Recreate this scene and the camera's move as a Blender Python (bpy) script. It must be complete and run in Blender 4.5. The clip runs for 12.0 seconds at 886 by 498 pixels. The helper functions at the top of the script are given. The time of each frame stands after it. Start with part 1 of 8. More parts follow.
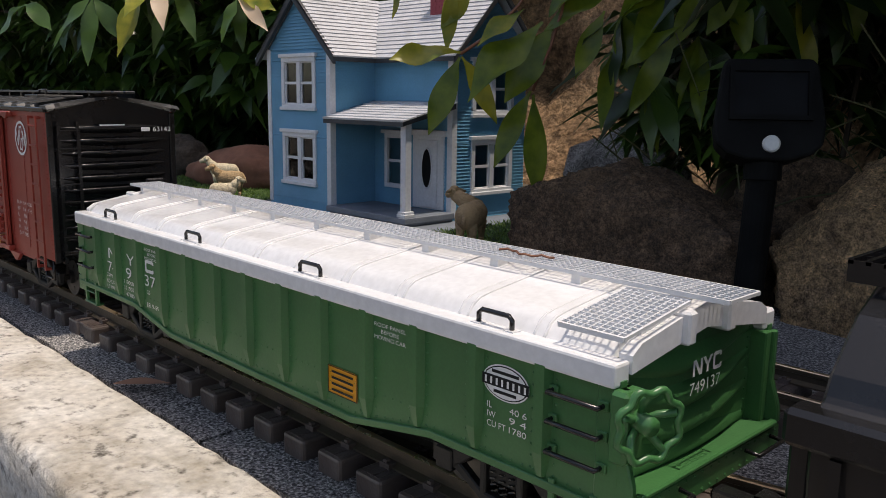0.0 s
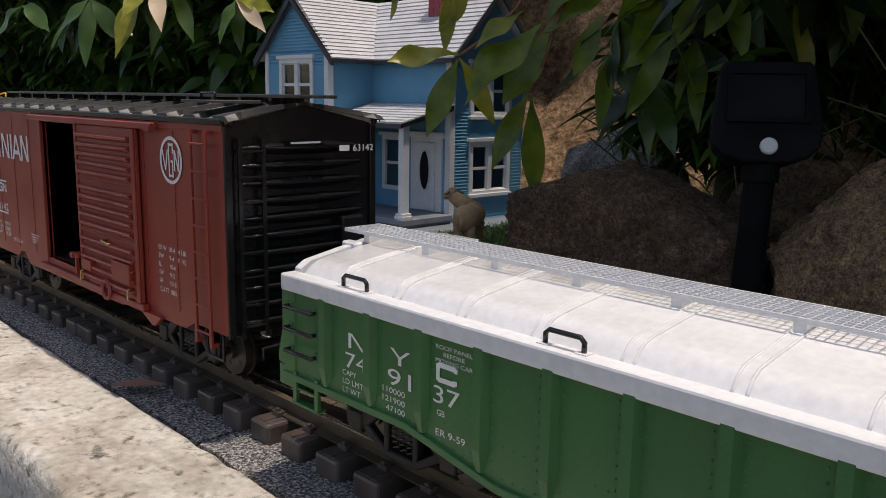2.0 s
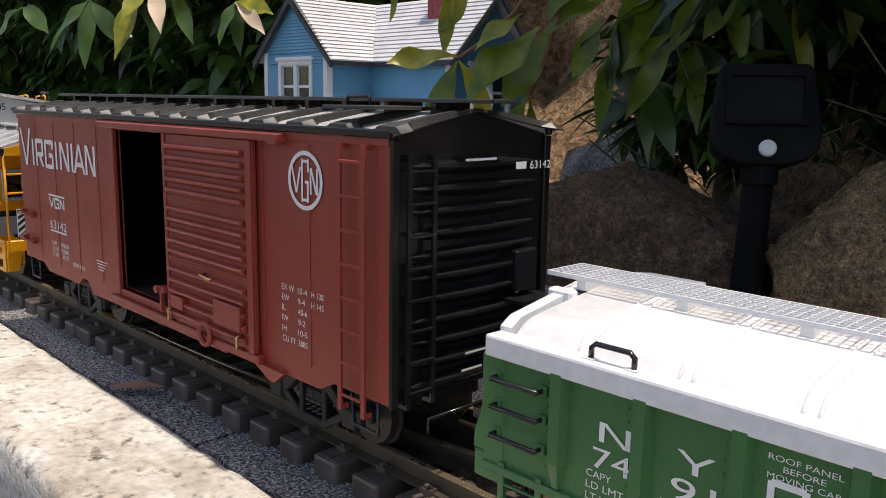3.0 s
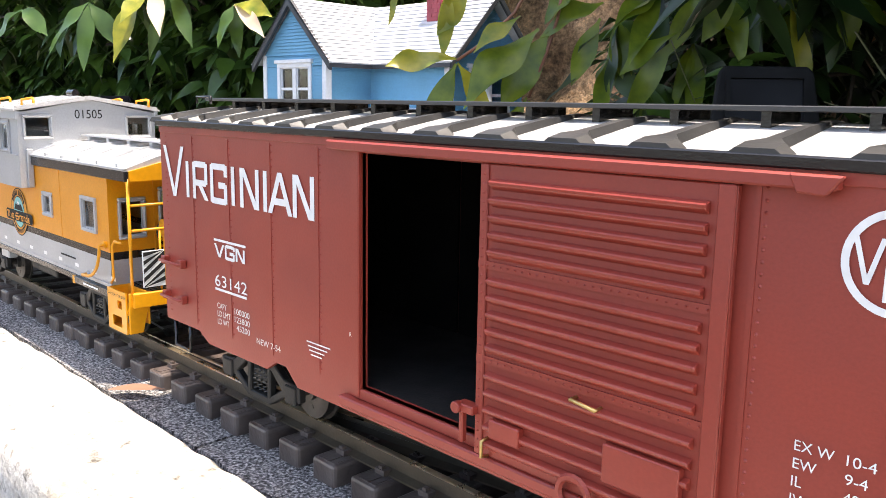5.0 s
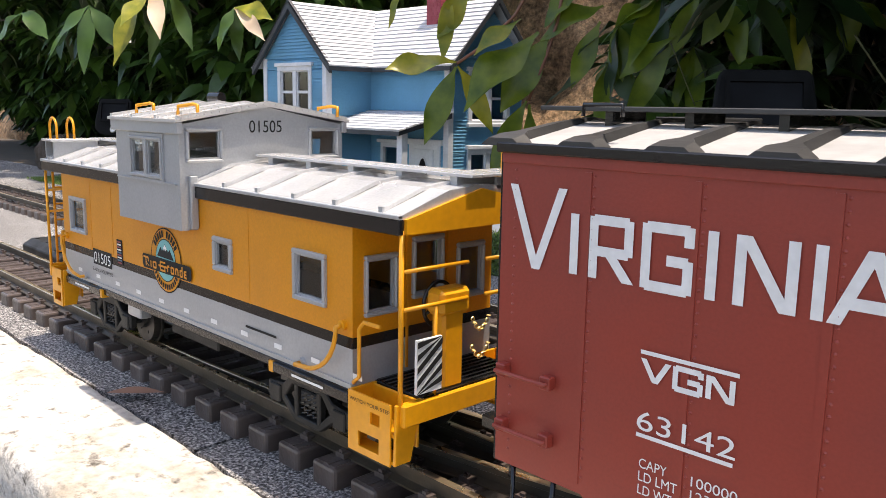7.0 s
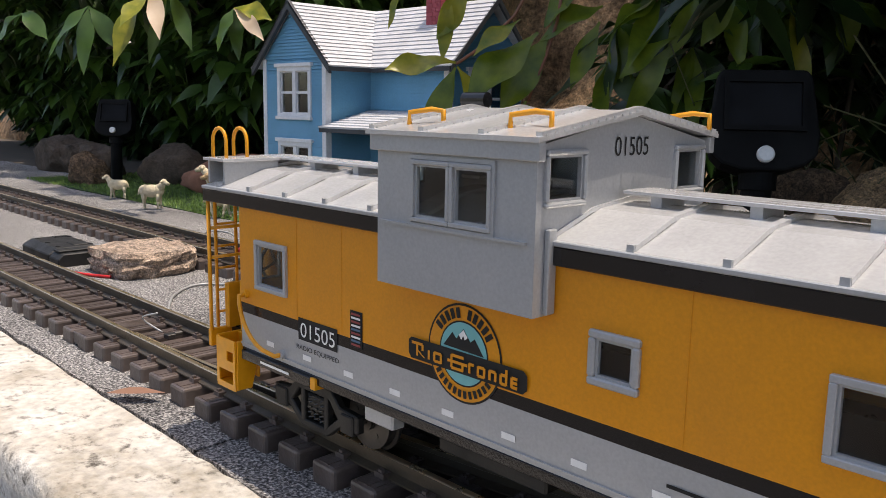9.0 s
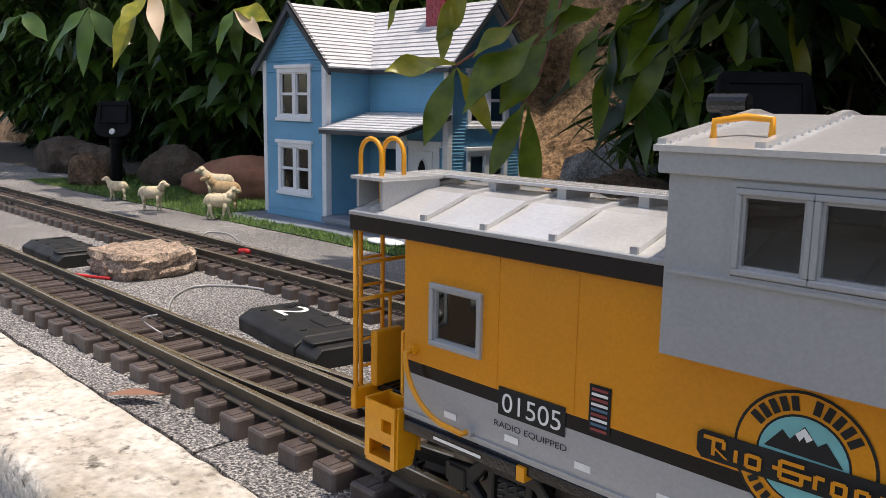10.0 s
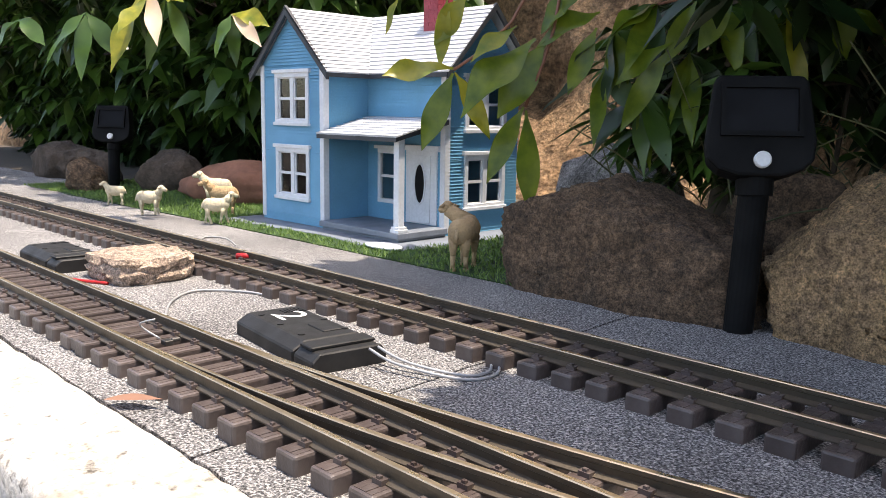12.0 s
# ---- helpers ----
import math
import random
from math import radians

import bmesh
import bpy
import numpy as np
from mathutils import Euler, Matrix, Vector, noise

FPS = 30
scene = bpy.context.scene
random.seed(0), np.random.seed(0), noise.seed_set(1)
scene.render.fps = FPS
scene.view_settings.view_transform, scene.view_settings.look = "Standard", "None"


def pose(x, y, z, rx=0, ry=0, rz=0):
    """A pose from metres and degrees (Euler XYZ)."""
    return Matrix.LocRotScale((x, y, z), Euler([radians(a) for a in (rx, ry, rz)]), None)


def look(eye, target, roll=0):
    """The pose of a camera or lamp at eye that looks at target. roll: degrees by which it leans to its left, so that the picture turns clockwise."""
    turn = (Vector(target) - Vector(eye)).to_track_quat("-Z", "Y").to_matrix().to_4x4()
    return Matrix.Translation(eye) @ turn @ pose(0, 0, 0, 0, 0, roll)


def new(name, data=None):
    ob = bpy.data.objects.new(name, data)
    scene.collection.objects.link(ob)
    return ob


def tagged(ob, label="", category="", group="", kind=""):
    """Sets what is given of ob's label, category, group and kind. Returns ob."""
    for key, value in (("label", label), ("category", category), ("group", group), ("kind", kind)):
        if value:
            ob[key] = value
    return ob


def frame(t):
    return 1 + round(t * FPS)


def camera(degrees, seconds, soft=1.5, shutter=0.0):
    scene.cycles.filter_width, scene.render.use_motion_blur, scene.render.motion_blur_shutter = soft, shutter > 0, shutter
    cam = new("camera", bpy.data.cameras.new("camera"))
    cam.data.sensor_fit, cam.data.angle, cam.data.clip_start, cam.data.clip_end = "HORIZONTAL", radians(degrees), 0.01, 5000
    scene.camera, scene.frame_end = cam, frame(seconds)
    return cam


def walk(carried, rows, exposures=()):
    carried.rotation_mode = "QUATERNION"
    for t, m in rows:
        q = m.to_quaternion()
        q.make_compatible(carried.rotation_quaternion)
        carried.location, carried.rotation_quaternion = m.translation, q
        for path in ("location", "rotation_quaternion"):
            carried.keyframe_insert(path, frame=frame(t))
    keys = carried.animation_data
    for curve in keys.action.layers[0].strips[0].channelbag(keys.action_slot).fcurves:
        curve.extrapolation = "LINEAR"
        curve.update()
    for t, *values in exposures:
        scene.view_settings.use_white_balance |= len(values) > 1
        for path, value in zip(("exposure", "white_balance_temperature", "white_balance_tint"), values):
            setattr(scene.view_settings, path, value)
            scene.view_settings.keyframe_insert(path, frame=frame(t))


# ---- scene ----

# ---------------------------------------------------------------- camera
cam = camera(56.4, 12.0, soft=0.6)
EYE_Z = 0.175
CAM_ROWS = [
    (0.0, -1.06, 0.10, 0.47), (0.5, -1.08, 0.05, 0.45), (1.0, -1.08, 0.03, 0.39), (1.5, -1.00, 0.03, 0.36),
    (2.0, -0.93, 0.00, 0.33), (2.5, -0.88, -0.03, 0.30), (3.0, -0.80, -0.04, 0.27), (5.0, -0.63, -0.05, 0.20),
    (5.5, -0.57, -0.06, 0.20), (6.0, -0.50, -0.06, 0.20), (6.5, -0.45, -0.06, 0.20), (7.0, -0.42, -0.07, 0.20),
    (9.0, -0.40, -0.05, 0.17), (9.5, -0.36, -0.05, 0.16), (10.0, -0.30, -0.05, 0.15), (10.5, -0.17, -0.08, 0.08),
    (11.0, -0.03, -0.08, 0.06), (11.5, -0.03, -0.02, 0.03), (12.0, 0.0, 0.0, 0.0)]
EXPOSURES = [(t, e, 7250, 14) for t, e in (
    (0.0, -0.28), (0.5, -0.52), (1.5, -0.50), (3.2, 0.28), (4.0, 1.05), (4.8, 1.52), (5.5, 1.52), (6.0, 1.32), (7.2, 0.72), (8.8, 0.20), (9.5, 0.27), (10.5, 0.13), (11.0, 0.40), (11.5, 0.68), (12.0, 1.10))]
walk(cam, [(t, pose(0, 0, EYE_Z, 90 - 9.326 + p, -0.916 + r, 45.763 + y)) for t, p, r, y in CAM_ROWS], EXPOSURES)

# ---------------------------------------------------------------- light
world = bpy.data.worlds.new("sky")
world.use_nodes = True
scene.world = world
wn = world.node_tree.nodes
sky = wn.new("ShaderNodeTexSky")
sky.sky_type = "NISHITA"
sky.sun_disc = False
sky.air_density, sky.dust_density, sky.ozone_density = 1.0, 2.0, 0.8
SUN_DIR = Vector((0.16, 0.10, 1.0)).normalized()      # towards the sun
sky.sun_elevation = math.asin(SUN_DIR.z)
sky.sun_rotation = math.atan2(SUN_DIR.x, SUN_DIR.y)
world.node_tree.links.new(sky.outputs[0], wn["Background"].inputs[0])
wn["Background"].inputs[1].default_value = 0.19
sun = new("sun", bpy.data.lights.new("sun", "SUN"))
sun.data.energy = 3.7
sun.data.angle = radians(0.6)
sun.data.color = (1.0, 0.95, 0.87)
sun.matrix_world = look(SUN_DIR * 8, (0, 0, 0))

# ---------------------------------------------------------------- materials
def mat(name, col, rough=0.5, metal=0.0, var=0.12, scale=40.0, bump=0.0, bscale=300.0, second=None, amount=0.5, per_piece=0.0, per_island=0.0, fine=0.06):
    """A painted or natural surface: broad stains, fine grain, relief, and tone that differs from piece to piece."""
    m = bpy.data.materials.new(name)
    m.use_nodes = True
    nt = m.node_tree
    N, L = nt.nodes, nt.links
    b = N["Principled BSDF"]
    tc = N.new("ShaderNodeTexCoord")
    broad = N.new("ShaderNodeTexNoise")
    broad.inputs["Scale"].default_value = scale
    broad.inputs["Detail"].default_value = 5
    grain = N.new("ShaderNodeTexNoise")
    grain.inputs["Scale"].default_value = bscale
    grain.inputs["Detail"].default_value = 3
    for n in (broad, grain):
        L.new(tc.outputs["Object"], n.inputs["Vector"])
    ramp = N.new("ShaderNodeMapRange")
    ramp.inputs[1].default_value, ramp.inputs[2].default_value = 0.3, 0.7
    L.new(broad.outputs["Fac"], ramp.inputs[0])
    mix = N.new("ShaderNodeMix")
    mix.data_type = "RGBA"
    c2 = second or [c * (1 - 2 * var) for c in col]
    mix.inputs[6].default_value = (*[min(1, c * (1 + (0 if second else var))) for c in col], 1)
    mix.inputs[7].default_value = (*c2, 1)
    if second:
        mul = N.new("ShaderNodeMath")
        mul.operation = "MULTIPLY"
        mul.inputs[1].default_value = amount * 2
        mul.use_clamp = True
        L.new(ramp.outputs[0], mul.inputs[0])
        L.new(mul.outputs[0], mix.inputs[0])
    else:
        L.new(ramp.outputs[0], mix.inputs[0])
    hsv = N.new("ShaderNodeHueSaturation")
    L.new(mix.outputs[2], hsv.inputs["Color"])
    val = N.new("ShaderNodeMapRange")
    val.inputs[1].default_value, val.inputs[2].default_value = 0.3, 0.7
    val.inputs[3].default_value, val.inputs[4].default_value = 1 - fine, 1 + fine
    L.new(grain.outputs["Fac"], val.inputs[0])
    last = val.outputs[0]
    spread = per_piece or per_island
    if spread:
        if per_piece:
            src = N.new("ShaderNodeObjectInfo").outputs["Random"]
        else:
            src = N.new("ShaderNodeNewGeometry").outputs["Random Per Island"]
        r2 = N.new("ShaderNodeMapRange")
        r2.inputs[3].default_value, r2.inputs[4].default_value = 1 - spread, 1 + spread
        L.new(src, r2.inputs[0])
        mm = N.new("ShaderNodeMath")
        mm.operation = "MULTIPLY"
        L.new(last, mm.inputs[0])
        L.new(r2.outputs[0], mm.inputs[1])
        last = mm.outputs[0]
    L.new(last, hsv.inputs["Value"])
    L.new(hsv.outputs[0], b.inputs["Base Color"])
    b.inputs["Roughness"].default_value = rough
    b.inputs["Metallic"].default_value = metal
    rr = N.new("ShaderNodeMapRange")
    rr.inputs[1].default_value, rr.inputs[2].default_value = 0.3, 0.7
    rr.inputs[3].default_value, rr.inputs[4].default_value = max(0.03, rough - 0.08), min(1, rough + 0.08)
    L.new(broad.outputs["Fac"], rr.inputs[0])
    L.new(rr.outputs[0], b.inputs["Roughness"])
    if bump:
        bp = N.new("ShaderNodeBump")
        bp.inputs["Strength"].default_value = bump
        bp.inputs["Distance"].default_value = 0.002
        L.new(grain.outputs["Fac"], bp.inputs["Height"])
        L.new(bp.outputs[0], b.inputs["Normal"])
    return m


def leaf_mat(name, lo, hi, rough=0.4, through_light=0.3, mottle=0.5):
    m = bpy.data.materials.new(name)
    m.use_nodes = True
    N, L = m.node_tree.nodes, m.node_tree.links
    b = N["Principled BSDF"]
    g = N.new("ShaderNodeNewGeometry")
    tc = N.new("ShaderNodeTexCoord")
    n1 = N.new("ShaderNodeTexNoise")
    n1.inputs["Scale"].default_value = 45
    n1.inputs["Detail"].default_value = 5
    L.new(tc.outputs["Object"], n1.inputs["Vector"])
    add = N.new("ShaderNodeMath")
    add.operation = "MULTIPLY_ADD"
    add.inputs[1].default_value = 0.6
    L.new(g.outputs["Random Per Island"], add.inputs[0])
    half = N.new("ShaderNodeMath")
    half.operation = "MULTIPLY"
    half.inputs[1].default_value = mottle
    L.new(n1.outputs["Fac"], half.inputs[0])
    half2 = N.new("ShaderNodeMath")
    half2.operation = "SUBTRACT"
    half2.inputs[1].default_value = 0.5 * (mottle - 0.5)
    L.new(half.outputs[0], half2.inputs[0])
    L.new(half2.outputs[0], add.inputs[2])
    cr = N.new("ShaderNodeValToRGB")
    cr.color_ramp.elements[0].position, cr.color_ramp.elements[1].position = 0.2, 0.85
    cr.color_ramp.elements[0].color, cr.color_ramp.elements[1].color = (*lo, 1), (*hi, 1)
    L.new(add.outputs[0], cr.inputs[0])
    L.new(cr.outputs[0], b.inputs["Base Color"])
    b.inputs["Roughness"].default_value = rough
    tr = N.new("ShaderNodeBsdfTranslucent")
    L.new(cr.outputs[0], tr.inputs[0])
    mx = N.new("ShaderNodeMixShader")
    mx.inputs[0].default_value = through_light
    L.new(b.outputs[0], mx.inputs[1])
    L.new(tr.outputs[0], mx.inputs[2])
    L.new(mx.outputs[0], N["Material Output"].inputs[0])
    return m


def glass_mat(name, tint=(0.75, 0.8, 0.8), rough=0.04):
    m = bpy.data.materials.new(name)
    m.use_nodes = True
    b = m.node_tree.nodes["Principled BSDF"]
    b.inputs["Base Color"].default_value = (*tint, 1)
    b.inputs["Roughness"].default_value = rough
    b.inputs["Transmission Weight"].default_value = 1.0
    b.inputs["IOR"].default_value = 1.45
    return m


M_RED = mat("oxide_red_paint", (0.29, 0.043, 0.028), 0.42, var=0.05, scale=25, bump=0.04, bscale=900)
M_BLACK = mat("black_plastic", (0.014, 0.014, 0.015), 0.19, var=0.2, scale=50, bump=0.05, bscale=800)
M_MATT = mat("sooty_black", (0.012, 0.0115, 0.011), 0.6, var=0.25, scale=60, bump=0.1, bscale=700)
M_GREEN = mat("green_paint", (0.045, 0.155, 0.050), 0.40, var=0.07, scale=25, bump=0.04, bscale=900)
M_LID = mat("pale_grey_enamel", (0.76, 0.76, 0.77), 0.15, 0.0, var=0.03, scale=8)
M_SILVER = mat("silver_paint", (0.40, 0.41, 0.42), 0.38, 0.25, var=0.05, scale=20, bump=0.02, bscale=900)
M_ROOFSILVER = mat("worn_silver_roof", (0.66, 0.66, 0.66), 0.20, 0.40, var=0.08, scale=35, bump=0.02, bscale=700)
M_ORANGE = mat("gold_orange_paint", (0.69, 0.262, 0.008), 0.40, var=0.04, scale=20, bump=0.02, bscale=900)
M_YELLOW = mat("yellow_plastic", (0.74, 0.31, 0.010), 0.35, var=0.04, scale=30)
M_WHITE = mat("white_lettering", (0.80, 0.80, 0.78), 0.5, var=0.03, scale=80)
M_INK = mat("black_lettering", (0.008, 0.008, 0.008), 0.8, var=0.03)
M_TEAL = mat("pale_teal_print", (0.16, 0.45, 0.46), 0.5, var=0.03)
M_STRIPE_RED = mat("dull_red_print", (0.30, 0.05, 0.05), 0.5)
M_STRIPE_BLUE = mat("dull_blue_print", (0.08, 0.16, 0.26), 0.5)
M_BRASS = mat("brass", (0.65, 0.47, 0.18), 0.35, 0.9, var=0.1)
M_WHEEL = mat("dark_steel", (0.10, 0.095, 0.09), 0.45, 0.8, var=0.2, scale=80)
# near black: the shade inside boxcar and house is put into this colour
M_UNLIT = mat("unlit_inside_black", (0.004, 0.004, 0.004), 0.95, var=0.2, scale=40)
M_UNLIT.node_tree.nodes["Principled BSDF"].inputs["Specular IOR Level"].default_value = 0.1
M_GLASS = glass_mat("window_glass")
M_GRIME = mat("roof_panel_black", (0.03, 0.03, 0.03), 0.42, var=0.25, scale=40, bump=0.05, second=(0.07, 0.065, 0.06), amount=0.2)
M_ROOFTOP = mat("dusty_roof_panel", (0.55, 0.54, 0.52), 0.40, 0.15, scale=45, second=(0.30, 0.29, 0.28), amount=0.35, bump=0.05)
M_RAIL = mat("weathered_brass_rail", (0.12, 0.094, 0.064), 0.42, 0.55, scale=30, second=(0.07, 0.06, 0.05), amount=0.4, bump=0.1, bscale=500)
M_RAILTOP = mat("polished_rail_head", (0.62, 0.48, 0.31), 0.30, 0.85, var=0.15, scale=60)
M_TIE = mat("brown_plastic_sleeper", (0.062, 0.044, 0.038), 0.34, scale=70, second=(0.13, 0.105, 0.095), amount=0.35, bump=0.25, bscale=260, per_piece=0.18)
M_SHINGLE = mat("painted_roof_board", (0.56, 0.57, 0.60), 0.5, var=0.08, scale=30, bump=0.1, bscale=300, per_piece=0.05)
M_BLUE = mat("sky_blue_paint", (0.145, 0.38, 0.56), 0.5, var=0.06, scale=18, bump=0.05, bscale=400)
M_TRIM = mat("white_trim_paint", (0.72, 0.74, 0.77), 0.45, var=0.04, scale=30)
M_BARGE = mat("charcoal_roof_edge", (0.045, 0.05, 0.058), 0.55, var=0.15)
M_DECK = mat("grey_porch_paint", (0.21, 0.235, 0.275), 0.5, var=0.10, scale=20, bump=0.05)
M_CHIMNEY = mat("red_brick_paint", (0.36, 0.05, 0.07), 0.55, var=0.1, scale=60)
M_WIRE = mat("grey_wire", (0.42, 0.42, 0.42), 0.35, 0.2, var=0.1)
M_REDWIRE = mat("red_plastic", (0.55, 0.02, 0.02), 0.35)
M_LAMP = mat("black_lamp_plastic", (0.006, 0.006, 0.006), 0.7, var=0.2, scale=30)
M_LAMP.node_tree.nodes["Principled BSDF"].inputs["Specular IOR Level"].default_value = 0.15
M_SENSOR = mat("milky_lens", (0.75, 0.75, 0.72), 0.3, var=0.02)
M_PANEL = mat("dark_panel", (0.006, 0.006, 0.007), 0.5)
M_PANEL.node_tree.nodes["Principled BSDF"].inputs["Specular IOR Level"].default_value = 0.12
M_SOIL = mat("dark_soil", (0.06, 0.048, 0.038), 0.95, scale=12, second=(0.11, 0.085, 0.06), amount=0.4, bump=0.8, bscale=120)
M_BANK = mat("sandy_earth_bank", (0.46, 0.30, 0.17), 0.95, scale=9, second=(0.26, 0.155, 0.085), amount=0.5, bump=1.0, bscale=60, fine=0.2)
M_DIRT = mat("dry_leaf_litter", (0.16, 0.10, 0.06), 0.9, scale=30, var=0.3, bump=0.6)
M_BARK = mat("bark", (0.10, 0.075, 0.055), 0.9, scale=40, var=0.25, bump=0.6, bscale=120)
M_TWIG = mat("reddish_twig", (0.24, 0.10, 0.055), 0.6, var=0.2, scale=60)
M_ROCK = mat("brown_granite", (0.17, 0.102, 0.056), 0.92, scale=60, second=(0.085, 0.056, 0.034), amount=0.5, bump=1.0, bscale=170, fine=0.28)
M_ROCK_TAN = mat("tan_granite", (0.43, 0.27, 0.13), 0.92, scale=60, second=(0.22, 0.14, 0.08), amount=0.45, bump=1.0, bscale=170, fine=0.25)
M_ROCK_GREY = mat("grey_stone", (0.30, 0.29, 0.28), 0.9, scale=20, second=(0.14, 0.13, 0.12), amount=0.5, bump=0.9, bscale=120, fine=0.2)
# darker copy of the brown rock: the tall shrub's shade is in its colour
M_ROCK_SHADED = mat("shaded_brown_rock", (0.13, 0.09, 0.062), 0.92, scale=22, second=(0.06, 0.045, 0.032), amount=0.5, bump=1.0, bscale=150, fine=0.25)
M_ROCK_RED = mat("reddish_boulder", (0.26, 0.115, 0.07), 0.9, var=0.2, scale=14, bump=0.6, bscale=90, fine=0.12)
M_SLAB = mat("pale_sandstone", (0.55, 0.42, 0.32), 0.9, scale=35, second=(0.28, 0.20, 0.15), amount=0.4, bump=1.0, bscale=160, fine=0.2)
M_FLEECE = mat("cream_fleece", (0.62, 0.53, 0.37), 0.85, scale=120, var=0.1, bump=0.8, bscale=420)
M_FLEECE_TAN = mat("tan_fleece", (0.50, 0.34, 0.18), 0.85, scale=70, var=0.18, bump=0.9, bscale=420)
M_DEADLEAF = leaf_mat("dry_brown_leaf", (0.20, 0.09, 0.055), (0.30, 0.16, 0.10), 0.6, 0.1)
M_LEAF = leaf_mat("shrub_leaf", (0.012, 0.036, 0.008), (0.080, 0.155, 0.022), 0.36, 0.22)
M_LEAF_Y = leaf_mat("yellowing_leaf", (0.10, 0.17, 0.014), (0.42, 0.38, 0.04), 0.32, 0.42, 1.6)
M_LEAF_PALE = leaf_mat("bleached_leaf", (0.55, 0.38, 0.22), (0.75, 0.60, 0.45), 0.5, 0.25)
# darker copy of the shrub leaf: shade among the foliage put into its colour
M_LEAF_SHADE = leaf_mat("shaded_leaf", (0.006, 0.020, 0.005), (0.027, 0.058, 0.011), 0.38, 0.12)
M_LEAF_HANG = leaf_mat("hanging_leaf", (0.045, 0.095, 0.010), (0.20, 0.26, 0.024), 0.30, 0.42, 1.5)
M_NEEDLE = leaf_mat("dry_stem", (0.06, 0.07, 0.025), (0.16, 0.15, 0.07), 0.6, 0.2)
M_GRASS = leaf_mat("turf_blade", (0.06, 0.125, 0.022), (0.20, 0.31, 0.07), 0.6, 0.15)


def speckle(m, layers):
    """Multiplies spots into a surface's colour. layers: (scale, position, dark, light)."""
    N, L = m.node_tree.nodes, m.node_tree.links
    b = N["Principled BSDF"]
    last = b.inputs["Base Color"].links[0].from_socket
    tc = N.new("ShaderNodeTexCoord")
    for scale, lo, dark, light in layers:
        n1 = N.new("ShaderNodeTexNoise")
        n1.inputs["Scale"].default_value = scale
        n1.inputs["Detail"].default_value = 6
        n1.inputs["Roughness"].default_value = 0.6
        L.new(tc.outputs["Object"], n1.inputs["Vector"])
        cr = N.new("ShaderNodeValToRGB")
        e = cr.color_ramp.elements
        e[0].position, e[0].color = lo, (dark, dark, dark, 1)
        e[1].position, e[1].color = lo + 0.24, (light, light, light, 1)
        L.new(n1.outputs["Fac"], cr.inputs[0])
        mx = N.new("ShaderNodeMix")
        mx.data_type, mx.blend_type = "RGBA", "MULTIPLY"
        mx.inputs[0].default_value = 1.0
        L.new(last, mx.inputs[6])
        L.new(cr.outputs[0], mx.inputs[7])
        last = mx.outputs[2]
    L.new(last, b.inputs["Base Color"])
    return m


def relief(m, coarse, depth):
    """Adds a pitted coarse relief over the fine grain."""
    N, L = m.node_tree.nodes, m.node_tree.links
    b = N["Principled BSDF"]
    tc = N.new("ShaderNodeTexCoord")
    n1 = N.new("ShaderNodeTexNoise")
    n1.inputs["Scale"].default_value = coarse
    n1.inputs["Detail"].default_value = 9
    n1.inputs["Roughness"].default_value = 0.72
    L.new(tc.outputs["Object"], n1.inputs["Vector"])
    bp = N.new("ShaderNodeBump")
    bp.inputs["Strength"].default_value = 1.0
    bp.inputs["Distance"].default_value = depth
    L.new(n1.outputs["Fac"], bp.inputs["Height"])
    L.new(b.inputs["Normal"].links[0].from_socket, bp.inputs["Normal"])
    L.new(bp.outputs[0], b.inputs["Normal"])


for rocky in (M_ROCK, M_ROCK_TAN, M_ROCK_GREY, M_SLAB, M_ROCK_SHADED):
    relief(rocky, 70, 0.012)
relief(M_BANK, 25, 0.03)
for rocky in (M_ROCK, M_ROCK_TAN, M_ROCK_GREY, M_SLAB):
    speckle(rocky, [(620, 0.36, 0.50, 1.5), (210, 0.34, 0.62, 1.3), (26, 0.32, 0.72, 1.15)])
speckle(M_BANK, [(40, 0.34, 0.5, 1.35), (130, 0.36, 0.6, 1.3)])
speckle(M_FLEECE_TAN, [(70, 0.36, 0.6, 1.25)])


def felt_material():
    """Speckled fibre felt: light and dark fibres a millimetre or two across, with broad faded patches."""
    m = mat("grey_felt", (0.255, 0.248, 0.240), 0.97, scale=7, second=(0.155, 0.150, 0.146), amount=0.5, bump=1.0, bscale=900, fine=0.25)
    N, L = m.node_tree.nodes, m.node_tree.links
    b = N["Principled BSDF"]
    base = b.inputs["Base Color"].links[0].from_socket
    tc = N.new("ShaderNodeTexCoord")
    n1 = N.new("ShaderNodeTexNoise")
    n1.inputs["Scale"].default_value = 640
    n1.inputs["Detail"].default_value = 4
    n1.inputs["Distortion"].default_value = 0.5
    L.new(tc.outputs["Object"], n1.inputs["Vector"])
    cr = N.new("ShaderNodeValToRGB")
    e = cr.color_ramp.elements
    e[0].position, e[0].color = 0.36, (0.15, 0.147, 0.144, 1)
    e[1].position, e[1].color = 0.65, (2.7, 2.66, 2.60, 1)
    k = e.new(0.50)
    k.color = (0.85, 0.85, 0.88, 1)
    L.new(n1.outputs["Fac"], cr.inputs[0])
    mx = N.new("ShaderNodeMix")
    mx.data_type, mx.blend_type = "RGBA", "MULTIPLY"
    mx.inputs[0].default_value = 1.0
    L.new(base, mx.inputs[6])
    L.new(cr.outputs[0], mx.inputs[7])
    L.new(mx.outputs[2], b.inputs["Base Color"])
    return m


